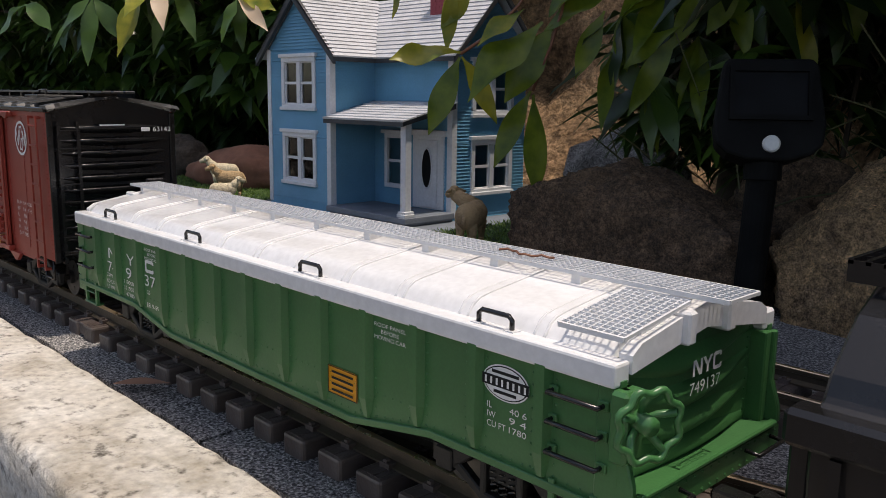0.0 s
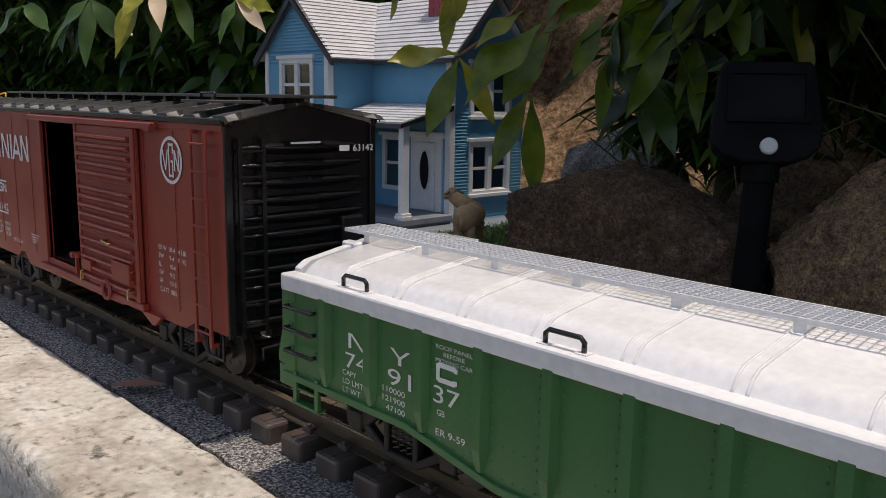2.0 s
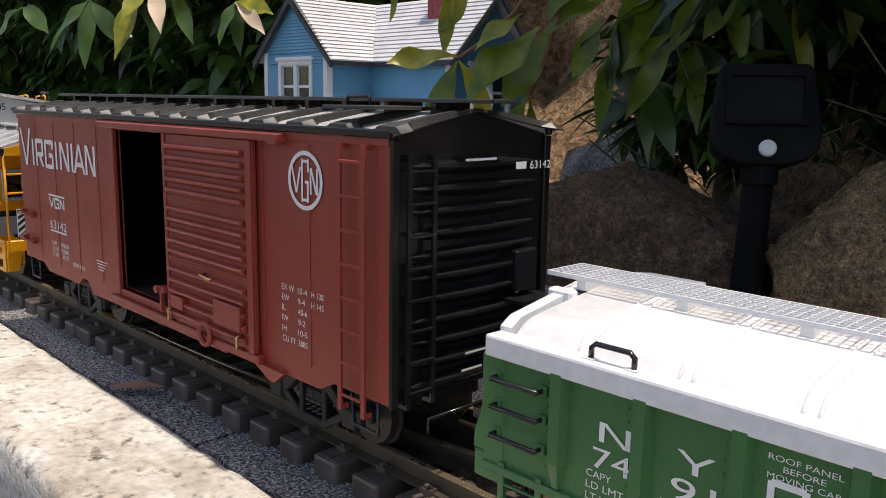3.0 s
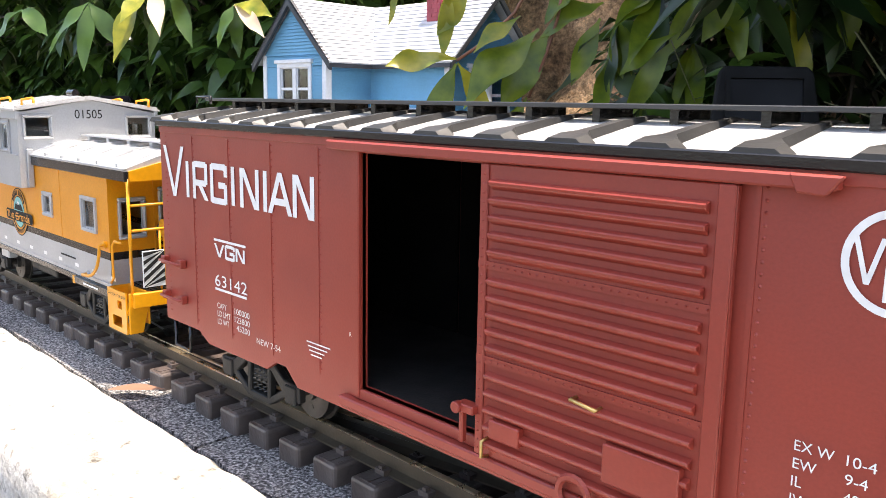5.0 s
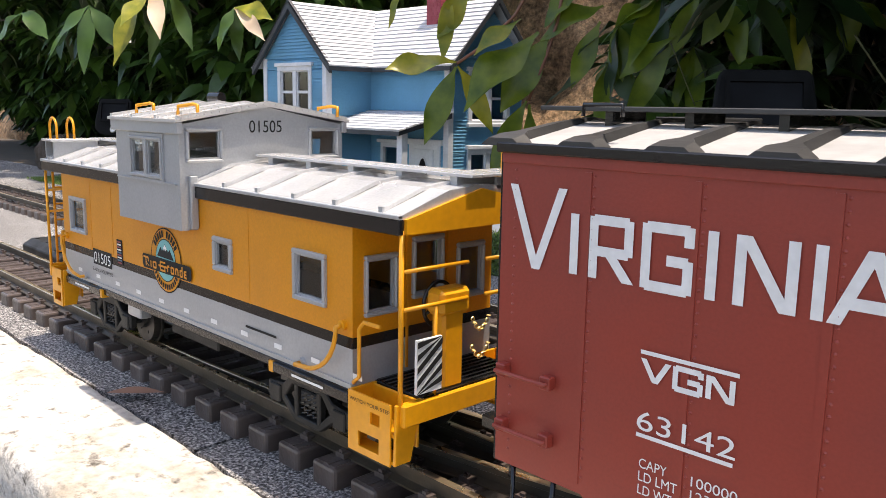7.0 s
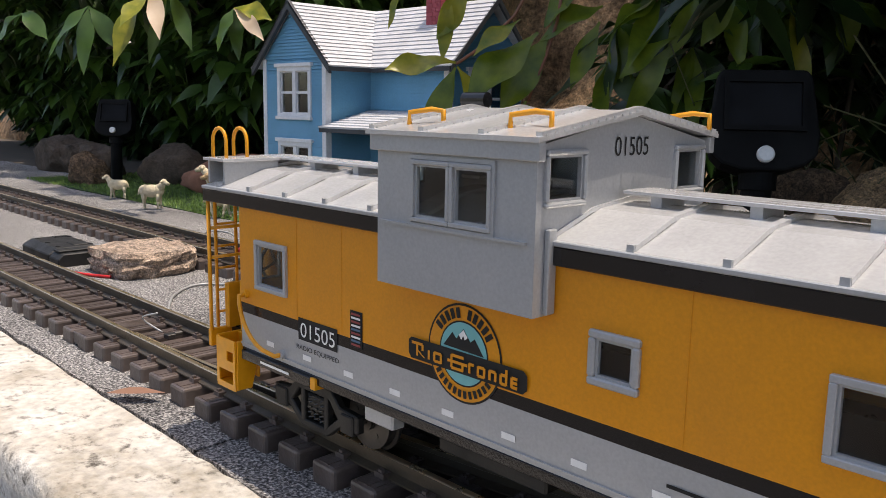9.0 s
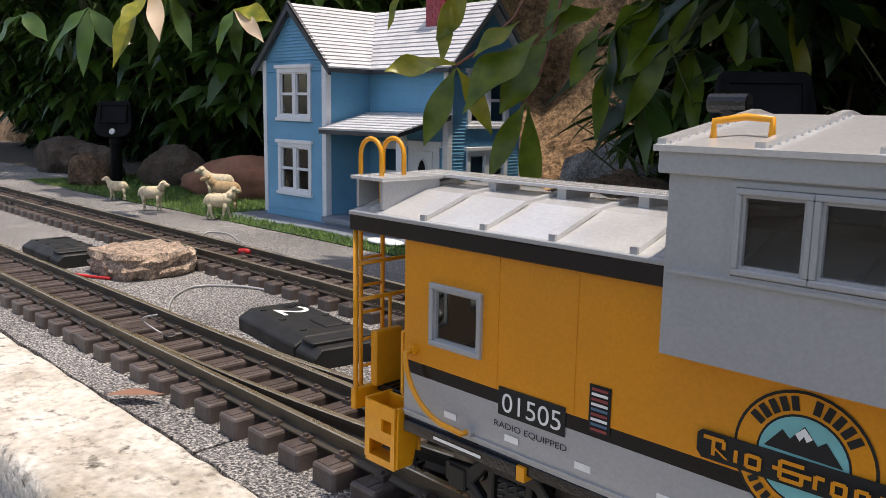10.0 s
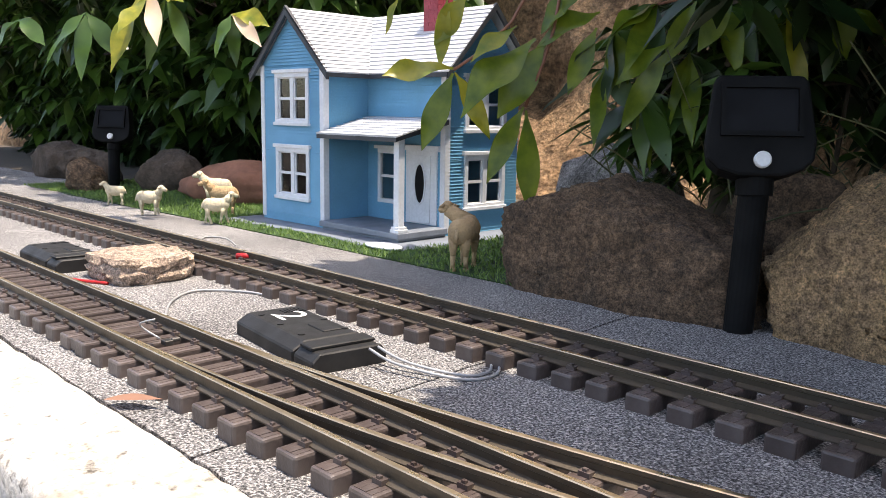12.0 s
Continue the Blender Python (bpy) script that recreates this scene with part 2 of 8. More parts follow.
def concrete_material():
    m = mat("worn_concrete", (0.68, 0.65, 0.60), 0.93, scale=30, second=(0.50, 0.45, 0.38), amount=0.42, bump=1.0, bscale=190, fine=0.2)
    N, L = m.node_tree.nodes, m.node_tree.links
    b = N["Principled BSDF"]
    base = b.inputs["Base Color"].links[0].from_socket
    tc = N.new("ShaderNodeTexCoord")
    last = base
    for scale, lo, dark in ((95, 0.30, 0.22), (11, 0.36, 0.62)):
        n1 = N.new("ShaderNodeTexNoise")
        n1.inputs["Scale"].default_value = scale
        n1.inputs["Detail"].default_value = 8
        n1.inputs["Roughness"].default_value = 0.65
        L.new(tc.outputs["Object"], n1.inputs["Vector"])
        cr = N.new("ShaderNodeValToRGB")
        e = cr.color_ramp.elements
        e[0].position, e[0].color = lo, (dark, dark * 0.95, dark * 0.85, 1)
        e[1].position, e[1].color = lo + 0.14, (1, 1, 1, 1)
        L.new(n1.outputs["Fac"], cr.inputs[0])
        mx = N.new("ShaderNodeMix")
        mx.data_type, mx.blend_type = "RGBA", "MULTIPLY"
        mx.inputs[0].default_value = 1.0
        L.new(last, mx.inputs[6])
        L.new(cr.outputs[0], mx.inputs[7])
        last = mx.outputs[2]
    L.new(last, b.inputs["Base Color"])
    return m


M_FELT = felt_material()
M_CONCRETE = concrete_material()
relief(M_CONCRETE, 60, 0.003)


# ---------------------------------------------------------------- building helpers
def thing(name, m, label, category, group="", kind=""):
    ob = new(name)
    ob.empty_display_size = 0.02
    ob.matrix_world = m
    return tagged(ob, label, category, group, kind)


def finish(bm, name, material, bevel=0.0, smooth=False, merge=True, seg=1):
    if merge:
        bmesh.ops.remove_doubles(bm, verts=bm.verts, dist=1e-6)
    bmesh.ops.recalc_face_normals(bm, faces=bm.faces)
    if bevel:
        edges = [e for e in bm.edges if len(e.link_faces) == 2 and e.calc_face_angle(0) > 0.5]
        bmesh.ops.bevel(bm, geom=edges, offset=bevel, segments=seg, affect="EDGES", profile=0.5, clamp_overlap=True)
    me = bpy.data.meshes.new(name)
    bm.to_mesh(me)
    bm.free()
    for f in me.polygons:
        f.use_smooth = smooth
    for one in material if isinstance(material, (list, tuple)) else [material]:
        me.materials.append(one)
    return me


def part(name, bm, material, parent, label="", bevel=0.0, smooth=False, seg=1, merge=True):
    ob = new(name, finish(bm, name, material, bevel, smooth, merge, seg))
    ob.parent = parent
    return tagged(ob, label) if label else ob


def whole(name, bm, material, label, category, group="", kind="", bevel=0.0, smooth=False, merge=True):
    return tagged(new(name, finish(bm, name, material, bevel, smooth, merge)), label, category, group, kind)


def B():
    return bmesh.new()


def box(bm, x0, x1, y0, y1, z0, z1):
    v = [bm.verts.new((x, y, z)) for x in (x0, x1) for y in (y0, y1) for z in (z0, z1)]
    for f in ((0, 1, 3, 2), (4, 6, 7, 5), (0, 4, 5, 1), (2, 3, 7, 6), (0, 2, 6, 4), (1, 5, 7, 3)):
        bm.faces.new([v[i] for i in f])
    return bm


def slab(name, dims, material, parent, label="", bevel=0.0, seg=1):
    return part(name, box(B(), *dims), material, parent, label, bevel, seg=seg)


def prism(bm, poly, axis, a, b):
    """A polygon extruded along an axis from a to b. axis x: poly is (y, z); y: (x, z); z: (x, y)."""
    def at(p, d):
        return {"x": (d, p[0], p[1]), "y": (p[0], d, p[1]), "z": (p[0], p[1], d)}[axis]
    lo = [bm.verts.new(at(p, a)) for p in poly]
    hi = [bm.verts.new(at(p, b)) for p in poly]
    n = len(poly)
    bm.faces.new(lo)
    bm.faces.new(hi[::-1])
    for i in range(n):
        bm.faces.new((lo[i], lo[(i + 1) % n], hi[(i + 1) % n], hi[i]))
    return bm


def tube(bm, pts, r, n=8, close=False):
    """A round bar along a line of points."""
    pts = [Vector(p) for p in pts]
    rings = []
    count = len(pts)
    ref = None
    for i, p in enumerate(pts):
        if close:
            d = (pts[(i + 1) % count] - pts[i - 1]).normalized()
        else:
            d = (pts[min(i + 1, count - 1)] - pts[max(i - 1, 0)]).normalized()
        if ref is None:
            ref = Vector((0, 0, 1)) if abs(d.z) < 0.9 else Vector((1, 0, 0))
        u = (ref - d * ref.dot(d)).normalized()
        ref = u
        w = d.cross(u)
        rings.append([bm.verts.new(p + (u * math.cos(a) + w * math.sin(a)) * r) for a in [k * math.tau / n for k in range(n)]])
    for i in range(count if close else count - 1):
        A, C = rings[i], rings[(i + 1) % count]
        for k in range(n):
            bm.faces.new((A[k], A[(k + 1) % n], C[(k + 1) % n], C[k]))
    if not close:
        bm.faces.new(rings[0][::-1])
        bm.faces.new(rings[-1])
    return bm


def arc(cx, cz, r, a0, a1, n=8):
    return [(cx + r * math.cos(radians(a0 + (a1 - a0) * i / n)), cz + r * math.sin(radians(a0 + (a1 - a0) * i / n))) for i in range(n + 1)]


def disc(bm, c, axis, r, h, n=20):
    """A short round piece: centre c, along an axis."""
    a = Vector({"x": (1, 0, 0), "y": (0, 1, 0), "z": (0, 0, 1)}[axis]) * h / 2
    return tube(bm, [Vector(c) - a, Vector(c) + a], r, n)


def panel(bm, us, vs, holes, place, thick, clap=0.0):
    """A wall with openings. us, vs: grid lines; holes: (u0, u1, v0, v1); place(u, v, d) gives the point d behind the outer face."""
    us = sorted(set([round(u, 6) for u in us] + [round(h[i], 6) for h in holes for i in (0, 1)]))
    vs = sorted(set([round(v, 6) for v in vs] + [round(h[i], 6) for h in holes for i in (2, 3)]))

    def solid(i, j):
        if not (0 <= i < len(us) - 1 and 0 <= j < len(vs) - 1):
            return False
        u, v = (us[i] + us[i + 1]) / 2, (vs[j] + vs[j + 1]) / 2
        return not any(h[0] < u < h[1] and h[2] < v < h[3] for h in holes)

    def quad(*p):
        bm.faces.new([bm.verts.new(place(*q)) for q in p])
    for i in range(len(us) - 1):
        for j in range(len(vs) - 1):
            if not solid(i, j):
                continue
            u0, u1, v0, v1 = us[i], us[i + 1], vs[j], vs[j + 1]
            quad((u0, v0, -clap), (u1, v0, -clap), (u1, v1, 0), (u0, v1, 0))
            if clap:
                quad((u0, v0, 0), (u1, v0, 0), (u1, v0, -clap), (u0, v0, -clap))
            quad((u0, v0, thick), (u0, v1, thick), (u1, v1, thick), (u1, v0, thick))
            if not solid(i - 1, j):
                quad((u0, v0, 0), (u0, v1, 0), (u0, v1, thick), (u0, v0, thick))
            if not solid(i + 1, j):
                quad((u1, v0, 0), (u1, v0, thick), (u1, v1, thick), (u1, v1, 0))
            if not solid(i, j - 1):
                quad((u0, v0, 0), (u0, v0, thick), (u1, v0, thick), (u1, v0, 0))
            if not solid(i, j + 1):
                quad((u0, v1, 0), (u1, v1, 0), (u1, v1, thick), (u0, v1, thick))
    return bm


def ring(bm, u0, u1, v0, v1, w, place, d0, d1):
    """A rectangular frame of bar width w inside u0..u1, v0..v1 between depths d0 and d1."""
    for a, b, c, d in ((u0, u1, v0, v0 + w), (u0, u1, v1 - w, v1), (u0, u0 + w, v0 + w, v1 - w), (u1 - w, u1, v0 + w, v1 - w)):
        brick(bm, a, b, c, d, place, d0, d1)
    return bm


def brick(bm, a, b, c, d, place, d0, d1):
    v = [bm.verts.new(place(u, w, e)) for u in (a, b) for w in (c, d) for e in (d0, d1)]
    for f in ((0, 1, 3, 2), (4, 6, 7, 5), (0, 4, 5, 1), (2, 3, 7, 6), (0, 2, 6, 4), (1, 5, 7, 3)):
        bm.faces.new([v[i] for i in f])
    return bm


def lettering(text, u, v, height, place, parent, material, width=None, name="lettering", shear=0.0, spacing=1.0):
    """Built-in font, lower left corner at (u, v), capital height given, laid 0.3 mm proud of a face."""
    cu = bpy.data.curves.new(name, "FONT")
    cu.body = text
    cu.space_character = spacing
    tmp = bpy.data.objects.new(name, cu)
    scene.collection.objects.link(tmp)
    me = bpy.data.meshes.new_from_object(tmp.evaluated_get(bpy.context.evaluated_depsgraph_get()))
    bpy.data.objects.remove(tmp)
    co = np.array([p.co[:] for p in me.vertices])
    lo, hi = co.min(0), co.max(0)
    k = height / 0.69 if text.isalpha() and text.islower() else height / (hi[1] - min(0.0, lo[1]) if hi[1] > 0 else 1)
    kw = width / (hi[0] - lo[0]) if width else k
    for p in me.vertices:
        x, y = (p.co.x - lo[0]) * kw, p.co.y * k
        p.co = place(u + x + shear * y, v + y, -0.0003)
    me.materials.clear()
    me.materials.append(material)
    me.name = name
    ob = new(name, me)
    ob.parent = parent
    return ob


def strokes(segs, place, parent, material, w, name="lettering"):
    """Plain painted bars between pairs of points of a face."""
    bm = B()
    for lift, (u0, v0, u1, v1) in enumerate(segs):
        d = Vector((u1 - u0, v1 - v0)).normalized() * w / 2
        nrm = Vector((-d.y, d.x))
        if abs(d.x) > 2 * abs(d.y):
            q = [(u0, v0 - w / 2), (u1, v1 - w / 2), (u1, v1 + w / 2), (u0, v0 + w / 2)]
        else:
            k = abs(nrm.length / (nrm.x or 1e-6)) if abs(d.y) > abs(d.x) else 1
            q = [(u0 - w / 2 * k, v0), (u0 + w / 2 * k, v0), (u1 + w / 2 * k, v1), (u1 - w / 2 * k, v1)]
        bm.faces.new([bm.verts.new(place(a, b, -0.0003 - 0.00003 * lift)) for a, b in q])
    return part(name, bm, material, parent, merge=False)


def flat(bm, poly, place, d):
    bm.faces.new([bm.verts.new(place(u, v, -d)) for u, v in poly])
    return bm


# ---------------------------------------------------------------- ground
TY = 0.249          # middle of the running track
BY = 0.448          # middle of the track behind
GAUGE = 0.0232      # half the distance of the rails
RAIL_TOP = 0.0225
FELT_Z = 0.0028     # the felt's upper face


def ground_sheet():
    bm = B()
    xs = [-60, -8, -3.5] + [-3.0 + 0.15 * i for i in range(31)] + [2, 8, 60]
    ys = [-60, -8, -1, 0.08, 0.121, 0.122, 0.3, 0.6, 0.9, 1.1, 1.3, 1.5, 1.8, 2.3, 8, 60]
    grid = []
    for y in ys:
        row = []
        for x in xs:
            z = -0.16 if y < 0.1215 else -0.006
            if y > 1.0:
                z += 0.02 * noise.noise((x * 2, y * 2, 0))
            row.append(bm.verts.new((x, y, z)))
        grid.append(row)
    for j in range(len(ys) - 1):
        for i in range(len(xs) - 1):
            bm.faces.new((grid[j][i], grid[j][i + 1], grid[j + 1][i + 1], grid[j + 1][i]))
    return whole("ground", bm, M_SOIL, "dark bare garden soil under the felt and shrubs", "ground", kind="structure")


def felt_sheet(x0a, x0b, x1a, x1b, ya, yb, label):
    """One roll of felt; its ends run slightly askew."""
    bm = B()
    n, m = 60, 24
    top = []
    for j in range(m + 1):
        f = j / m
        y = ya + (yb - ya) * f
        a, b = x0a + (x0b - x0a) * f, x1a + (x1b - x1a) * f
        row = []
        for i in range(n + 1):
            x = a + (b - a) * i / n
            edge = 0.0025 if i in (0, n) else 0.0
            wob = 0.002 * noise.noise((x * 30, y * 30, 1))
            row.append(bm.verts.new((x + (wob if i in (0, n) else 0), y + (0.004 * noise.noise((x * 14, 3, y)) if j in (0, m) else 0),
                                     FELT_Z + 0.0005 * noise.noise((x * 9, y * 9, 5)) - edge * 0.6)))
        top.append(row)
    for j in range(m):
        for i in range(n):
            bm.faces.new((top[j][i], top[j][i + 1], top[j + 1][i + 1], top[j + 1][i]))
    low = {}
    rim = [top[0][i] for i in range(n + 1)] + [top[j][n] for j in range(1, m + 1)] + [top[m][i] for i in range(n - 1, -1, -1)] + [top[j][0] for j in range(m - 1, 0, -1)]
    for v in rim:
        low[v] = bm.verts.new((v.co.x, v.co.y, -0.0055))
    for i, v in enumerate(rim):
        w = rim[(i + 1) % len(rim)]
        bm.faces.new((v, low[v], low[w], w))
    return whole("felt_sheet", bm, M_FELT, label, "ground felt", "felt sheets", "structure", smooth=False)


def kerb():
    bm = B()
    n, m = 220, 16
    rows = []
    prof = [(0.119, -0.15), (0.1135, -0.03), (0.1135, 0.0), (0.116, 0.0045)] + [(0.119 + 0.061 * k / 9, 0.0055) for k in range(10)] + [(0.1825, 0.003), (0.184, -0.002), (0.184, -0.02)]
    for i in range(n + 1):
        x = -2.6 + 3.1 * i / n
        row = []
        for k, (y, z) in enumerate(prof):
            edge = 1.0 if k in (3, 4, 12, 13, 14, 15) else 0.25
            d = noise.noise((x * 45, y * 45, z * 45)) * 0.6 + noise.noise((x * 140, y * 140, 2)) * 0.5
            row.append(bm.verts.new((x, y + 0.0022 * edge * d, z + 0.0016 * edge * d - (0.002 if edge == 1 and d > 0.3 else 0))))
        rows.append(row)
    for i in range(n):
        for k in range(len(prof) - 1):
            bm.faces.new((rows[i][k], rows[i + 1][k], rows[i + 1][k + 1], rows[i][k + 1]))
    bm.faces.new(rows[0])
    bm.faces.new(rows[-1][::-1])
    return whole("kerb", bm, M_CONCRETE, "worn pale concrete kerb edging the raised railway bed", "kerb", kind="structure", smooth=True)


# ---------------------------------------------------------------- tracks
RAIL_FOOT = [(-0.0046, 0.0), (0.0046, 0.0), (0.0046, 0.0009), (0.0011, 0.0024), (0.0011, 0.0058), (0.0020, 0.0064)]
RAIL_PROFILE = RAIL_FOOT + [(0.0020, 0.0086), (0.0014, 0.0091), (-0.0014, 0.0091), (-0.0020, 0.0086), (-0.0020, 0.0064), (-0.0011, 0.0058), (-0.0011, 0.0024), (-0.0046, 0.0009)]


def rail(line, parent, name="rail", label="", narrow=None):
    """A rail along points (x, y); the head is bright, the rest is dark. narrow: share of the width kept at the first point."""
    bm = B()
    base = RAIL_TOP - 0.0091
    rings = []
    for i, (x, y) in enumerate(line):
        a, b = line[max(i - 1, 0)], line[min(i + 1, len(line) - 1)]
        d = Vector((b[0] - a[0], b[1] - a[1])).normalized()
        nx, ny = -d.y, d.x
        k = 1.0 if narrow is None else min(1.0, narrow + i / 5)
        rings.append([bm.verts.new((x + nx * u * k, y + ny * u * k, base + w)) for u, w in RAIL_PROFILE])
    n = len(RAIL_PROFILE)
    for A, C in zip(rings, rings[1:]):
        for k in range(n):
            f = bm.faces.new((A[k], A[(k + 1) % n], C[(k + 1) % n], C[k]))
            f.material_index = 1 if k in (6, 7, 8) else 0
    bm.faces.new(rings[0])
    bm.faces.new(rings[-1][::-1])
    return part(name, bm, [M_RAIL, M_RAILTOP], parent, label)


def sleeper_mesh(length, plates):
    """A plastic sleeper with wood grooves, and a chair with a spike head beside each rail."""
    bm = B()
    h = RAIL_TOP - 0.0091
    w = 0.0086
    box(bm, -w, w, -0.0398, -0.0392 + length, 0.0, h)
    edges = [e for e in bm.edges]
    bmesh.ops.bevel(bm, geom=edges, offset=0.0017, segments=2, affect="EDGES", profile=0.5)
    for a, b, dz in ((-0.0064, -0.0024, 0.0002), (-0.0020, 0.0022, 0.0004), (0.0026, 0.0062, 0.0002)):
        box(bm, a, b, -0.0380, -0.0410 + length, h - 0.001, h + dz)
    for y in plates:
        for s in (-1, 1):
            box(bm, -0.0032, 0.0032, y + s * 0.0046 - 0.0022, y + s * 0.0046 + 0.0022, h - 0.001, h + 0.0028)
            box(bm, -0.0012, 0.0012, y + s * 0.0052 - 0.001, y + s * 0.0052 + 0.001, h, h + 0.0042)
    return finish(bm, "sleeper", M_TIE, merge=False)


def diverge(x):
    return 0.25 * (x + 0.53) ** 2 if x > -0.53 else 0.0


def tracks():
    front = thing("railway_track", pose(0, TY, 0), "brown plastic-sleepered model track with weathered brass rails and a turnout", "track", "model tracks", "structure")
    back = thing("railway_track", pose(0, BY, 0), "straight model track with dark sleepers and weathered brass rails", "track", "model tracks", "structure")
    for s in (-1, 1):
        rail([(-3.3, s * GAUGE), (1.4, s * GAUGE)], front)
        rail([(-3.3, s * GAUGE), (1.4, s * GAUGE)], back)
    pts = [-0.53 + 0.045 * i for i in range(17)]
    rail([(x, -GAUGE + 0.0026 + diverge(x)) for x in pts], front, "switch_rail", "curved switch rail leaving the near rail", narrow=0.15)
    rail([(x, GAUGE + 0.0010 + diverge(x)) for x in pts[1:]], front, "curved_rail", "curved outer rail of the turnout")
    plain = sleeper_mesh(0.079, (-GAUGE, GAUGE))
    rng = random.Random(4)
    for thing_at, phase in ((front, 0.0), (back, 0.011)):
        x = -2.6 + phase
        while x < 0.7:
            d = diverge(x) if thing_at is front else 0
            if d < 0.012:
                ob = new("sleeper", plain)
                ob.parent = thing_at
                ob.matrix_basis = pose(x + rng.uniform(-0.0008, 0.0008), 0, rng.uniform(-0.0006, 0), 0, 0, rng.uniform(-0.7, 0.7))
            elif d < 0.15:
                long_one = new("sleeper", sleeper_mesh(0.079 + d, (-GAUGE, GAUGE, -GAUGE + 0.0026 + d, GAUGE + 0.001 + d)))
                long_one.parent = thing_at
                long_one.matrix_basis = pose(x, 0, 0)
            x += 0.0285
    # the throw bar's bracket between two sleepers
    bm = B()
    box(bm, -0.595, -0.578, -0.0385, -0.028, 0.004, 0.0125)
    box(bm, -0.592, -0.580, -0.012, 0.036, 0.010, 0.0136)
    part("throw_bar", bm, M_TIE, front, "flat plastic throw bar between sleepers", 0.0005)
    bm = B()
    box(bm, -0.533, -0.526, 0.000, 0.006, 0.0134, 0.0170)
    disc(bm, (-0.529, 0.009, 0.0160), "y", 0.0018, 0.006, 10)
    part("contact_clip", bm, M_WHEEL, front, "small bright wire clamp", 0.0004)
    return front, back


ground_sheet()
felt_sheet(-2.6, -2.6, -0.371, -0.3995, 0.1855, 0.75, "grey speckled felt sheet under the tracks")
felt_sheet(-0.3685, -0.3970, 0.9, 0.9, 0.1855, 0.75, "grey speckled felt sheet butted against the next one")
kerb()
TRACK, TRACK_BACK = tracks()


# ---------------------------------------------------------------- train
WHEEL_R = 0.0142
WHEELSETS = []


def side(y, s=-1):
    """A face that looks along y: (u, v, d) with d behind it."""
    return lambda u, v, d: (u, y - s * d, v)


def near(y):
    return lambda u, v, d: (u, y + d, v)


def end_face(x, s=1):
    """A face that looks along x (s = 1: towards +x)."""
    return lambda u, v, d: (x - s * d, u, v)


def wheelset(parent, x):
    bm = B()
    tube(bm, [(0, -0.034, 0), (0, 0.034, 0)], 0.0022, 8)
    for s in (-1, 1):
        prof = [(0.0, 0.0008), (0.0035, 0.0010), (WHEEL_R - 0.003, 0.0005), (WHEEL_R, 0.0010)]
        disc(bm, (0, s * 0.0232, 0), "y", WHEEL_R, 0.0045, 28)
        disc(bm, (0, s * 0.0203, 0), "y", WHEEL_R + 0.0018, 0.0013, 28)
        disc(bm, (0, s * 0.0265, 0), "y", 0.005, 0.003, 14)
        for k in range(5):
            a = k * math.tau / 5
            disc(bm, (math.cos(a) * 0.0088, s * 0.02548, math.sin(a) * 0.0088), "y", 0.0012, 0.0006, 8)
    ob = part("wheelset", bm, M_WHEEL, parent, "dark steel wheels on an axle", 0.0)
    ob.matrix_basis = pose(x, 0, RAIL_TOP + WHEEL_R)
    WHEELSETS.append(ob)
    return ob


def truck(root, x, base=0.058, spread=0.029, y=0.0):
    """A freight bogie: two cast side frames, springs, bolster and two wheelsets."""
    bm = B()
    z = RAIL_TOP + WHEEL_R
    for s in (-1, 1):
        y0, y1 = (s * 0.0335, s * 0.0375)
        y0, y1 = min(y0, y1), max(y0, y1)
        upper = [(-spread - 0.007, z - 0.003), (-spread - 0.007, z + 0.005), (-spread + 0.006, z + 0.006), (-0.013, z + 0.0125), (0.013, z + 0.0125),
                 (spread - 0.006, z + 0.006), (spread + 0.007, z + 0.005), (spread + 0.007, z - 0.003), (spread - 0.005, z - 0.003), (0.0115, z + 0.0075), (-0.0115, z + 0.0075), (-spread + 0.005, z - 0.003)]
        prism(bm, [(x + a, b) for a, b in upper], "y", y0, y1)
        lower = [(-spread + 0.004, z - 0.002), (-0.010, z - 0.0105), (0.010, z - 0.0105), (spread - 0.004, z - 0.002), (spread - 0.007, z + 0.001), (0.009, z - 0.007), (-0.009, z - 0.007), (-spread + 0.007, z + 0.001)]
        prism(bm, [(x + a, b) for a, b in lower], "y", y0, y1)
        for a in (-0.0105, 0.0075):
            box(bm, x + a, x + a + 0.003, y0, y1, z - 0.0085, z + 0.009)
        for a in (-spread, spread):
            box(bm, x + a - 0.0045, x + a + 0.0045, y0 - 0.001 * (s < 0), y1 + 0.001 * (s > 0), z - 0.0045, z + 0.0045)
    box(bm, x - 0.007, x + 0.007, -0.036, 0.036, z - 0.002, z + 0.006)
    frame_ob = part("bogie", bm, M_MATT, root, "black cast bogie with side frames", 0.0006)
    frame_ob.matrix_basis = pose(0, y, 0)
    for s in (-1, 1):
        for a in (-0.0045, 0.0, 0.0045):
            pts = [(x + a + 0.0017 * math.cos(k * 1.2), s * 0.0352 + 0.0017 * math.sin(k * 1.2), z - 0.0068 + k * 0.00046) for k in range(30)]
            part("spring", tube(B(), pts, 0.0005, 5), M_BLACK, frame_ob)
    for a in (-spread, spread):
        wheelset(frame_ob, x + a)
    bm = B()
    disc(bm, (x, 0, z + 0.010), "z", 0.008, base - z - 0.012 if base - z > 0.014 else 0.006, 14)
    part("king_pin", bm, M_BLACK, frame_ob)


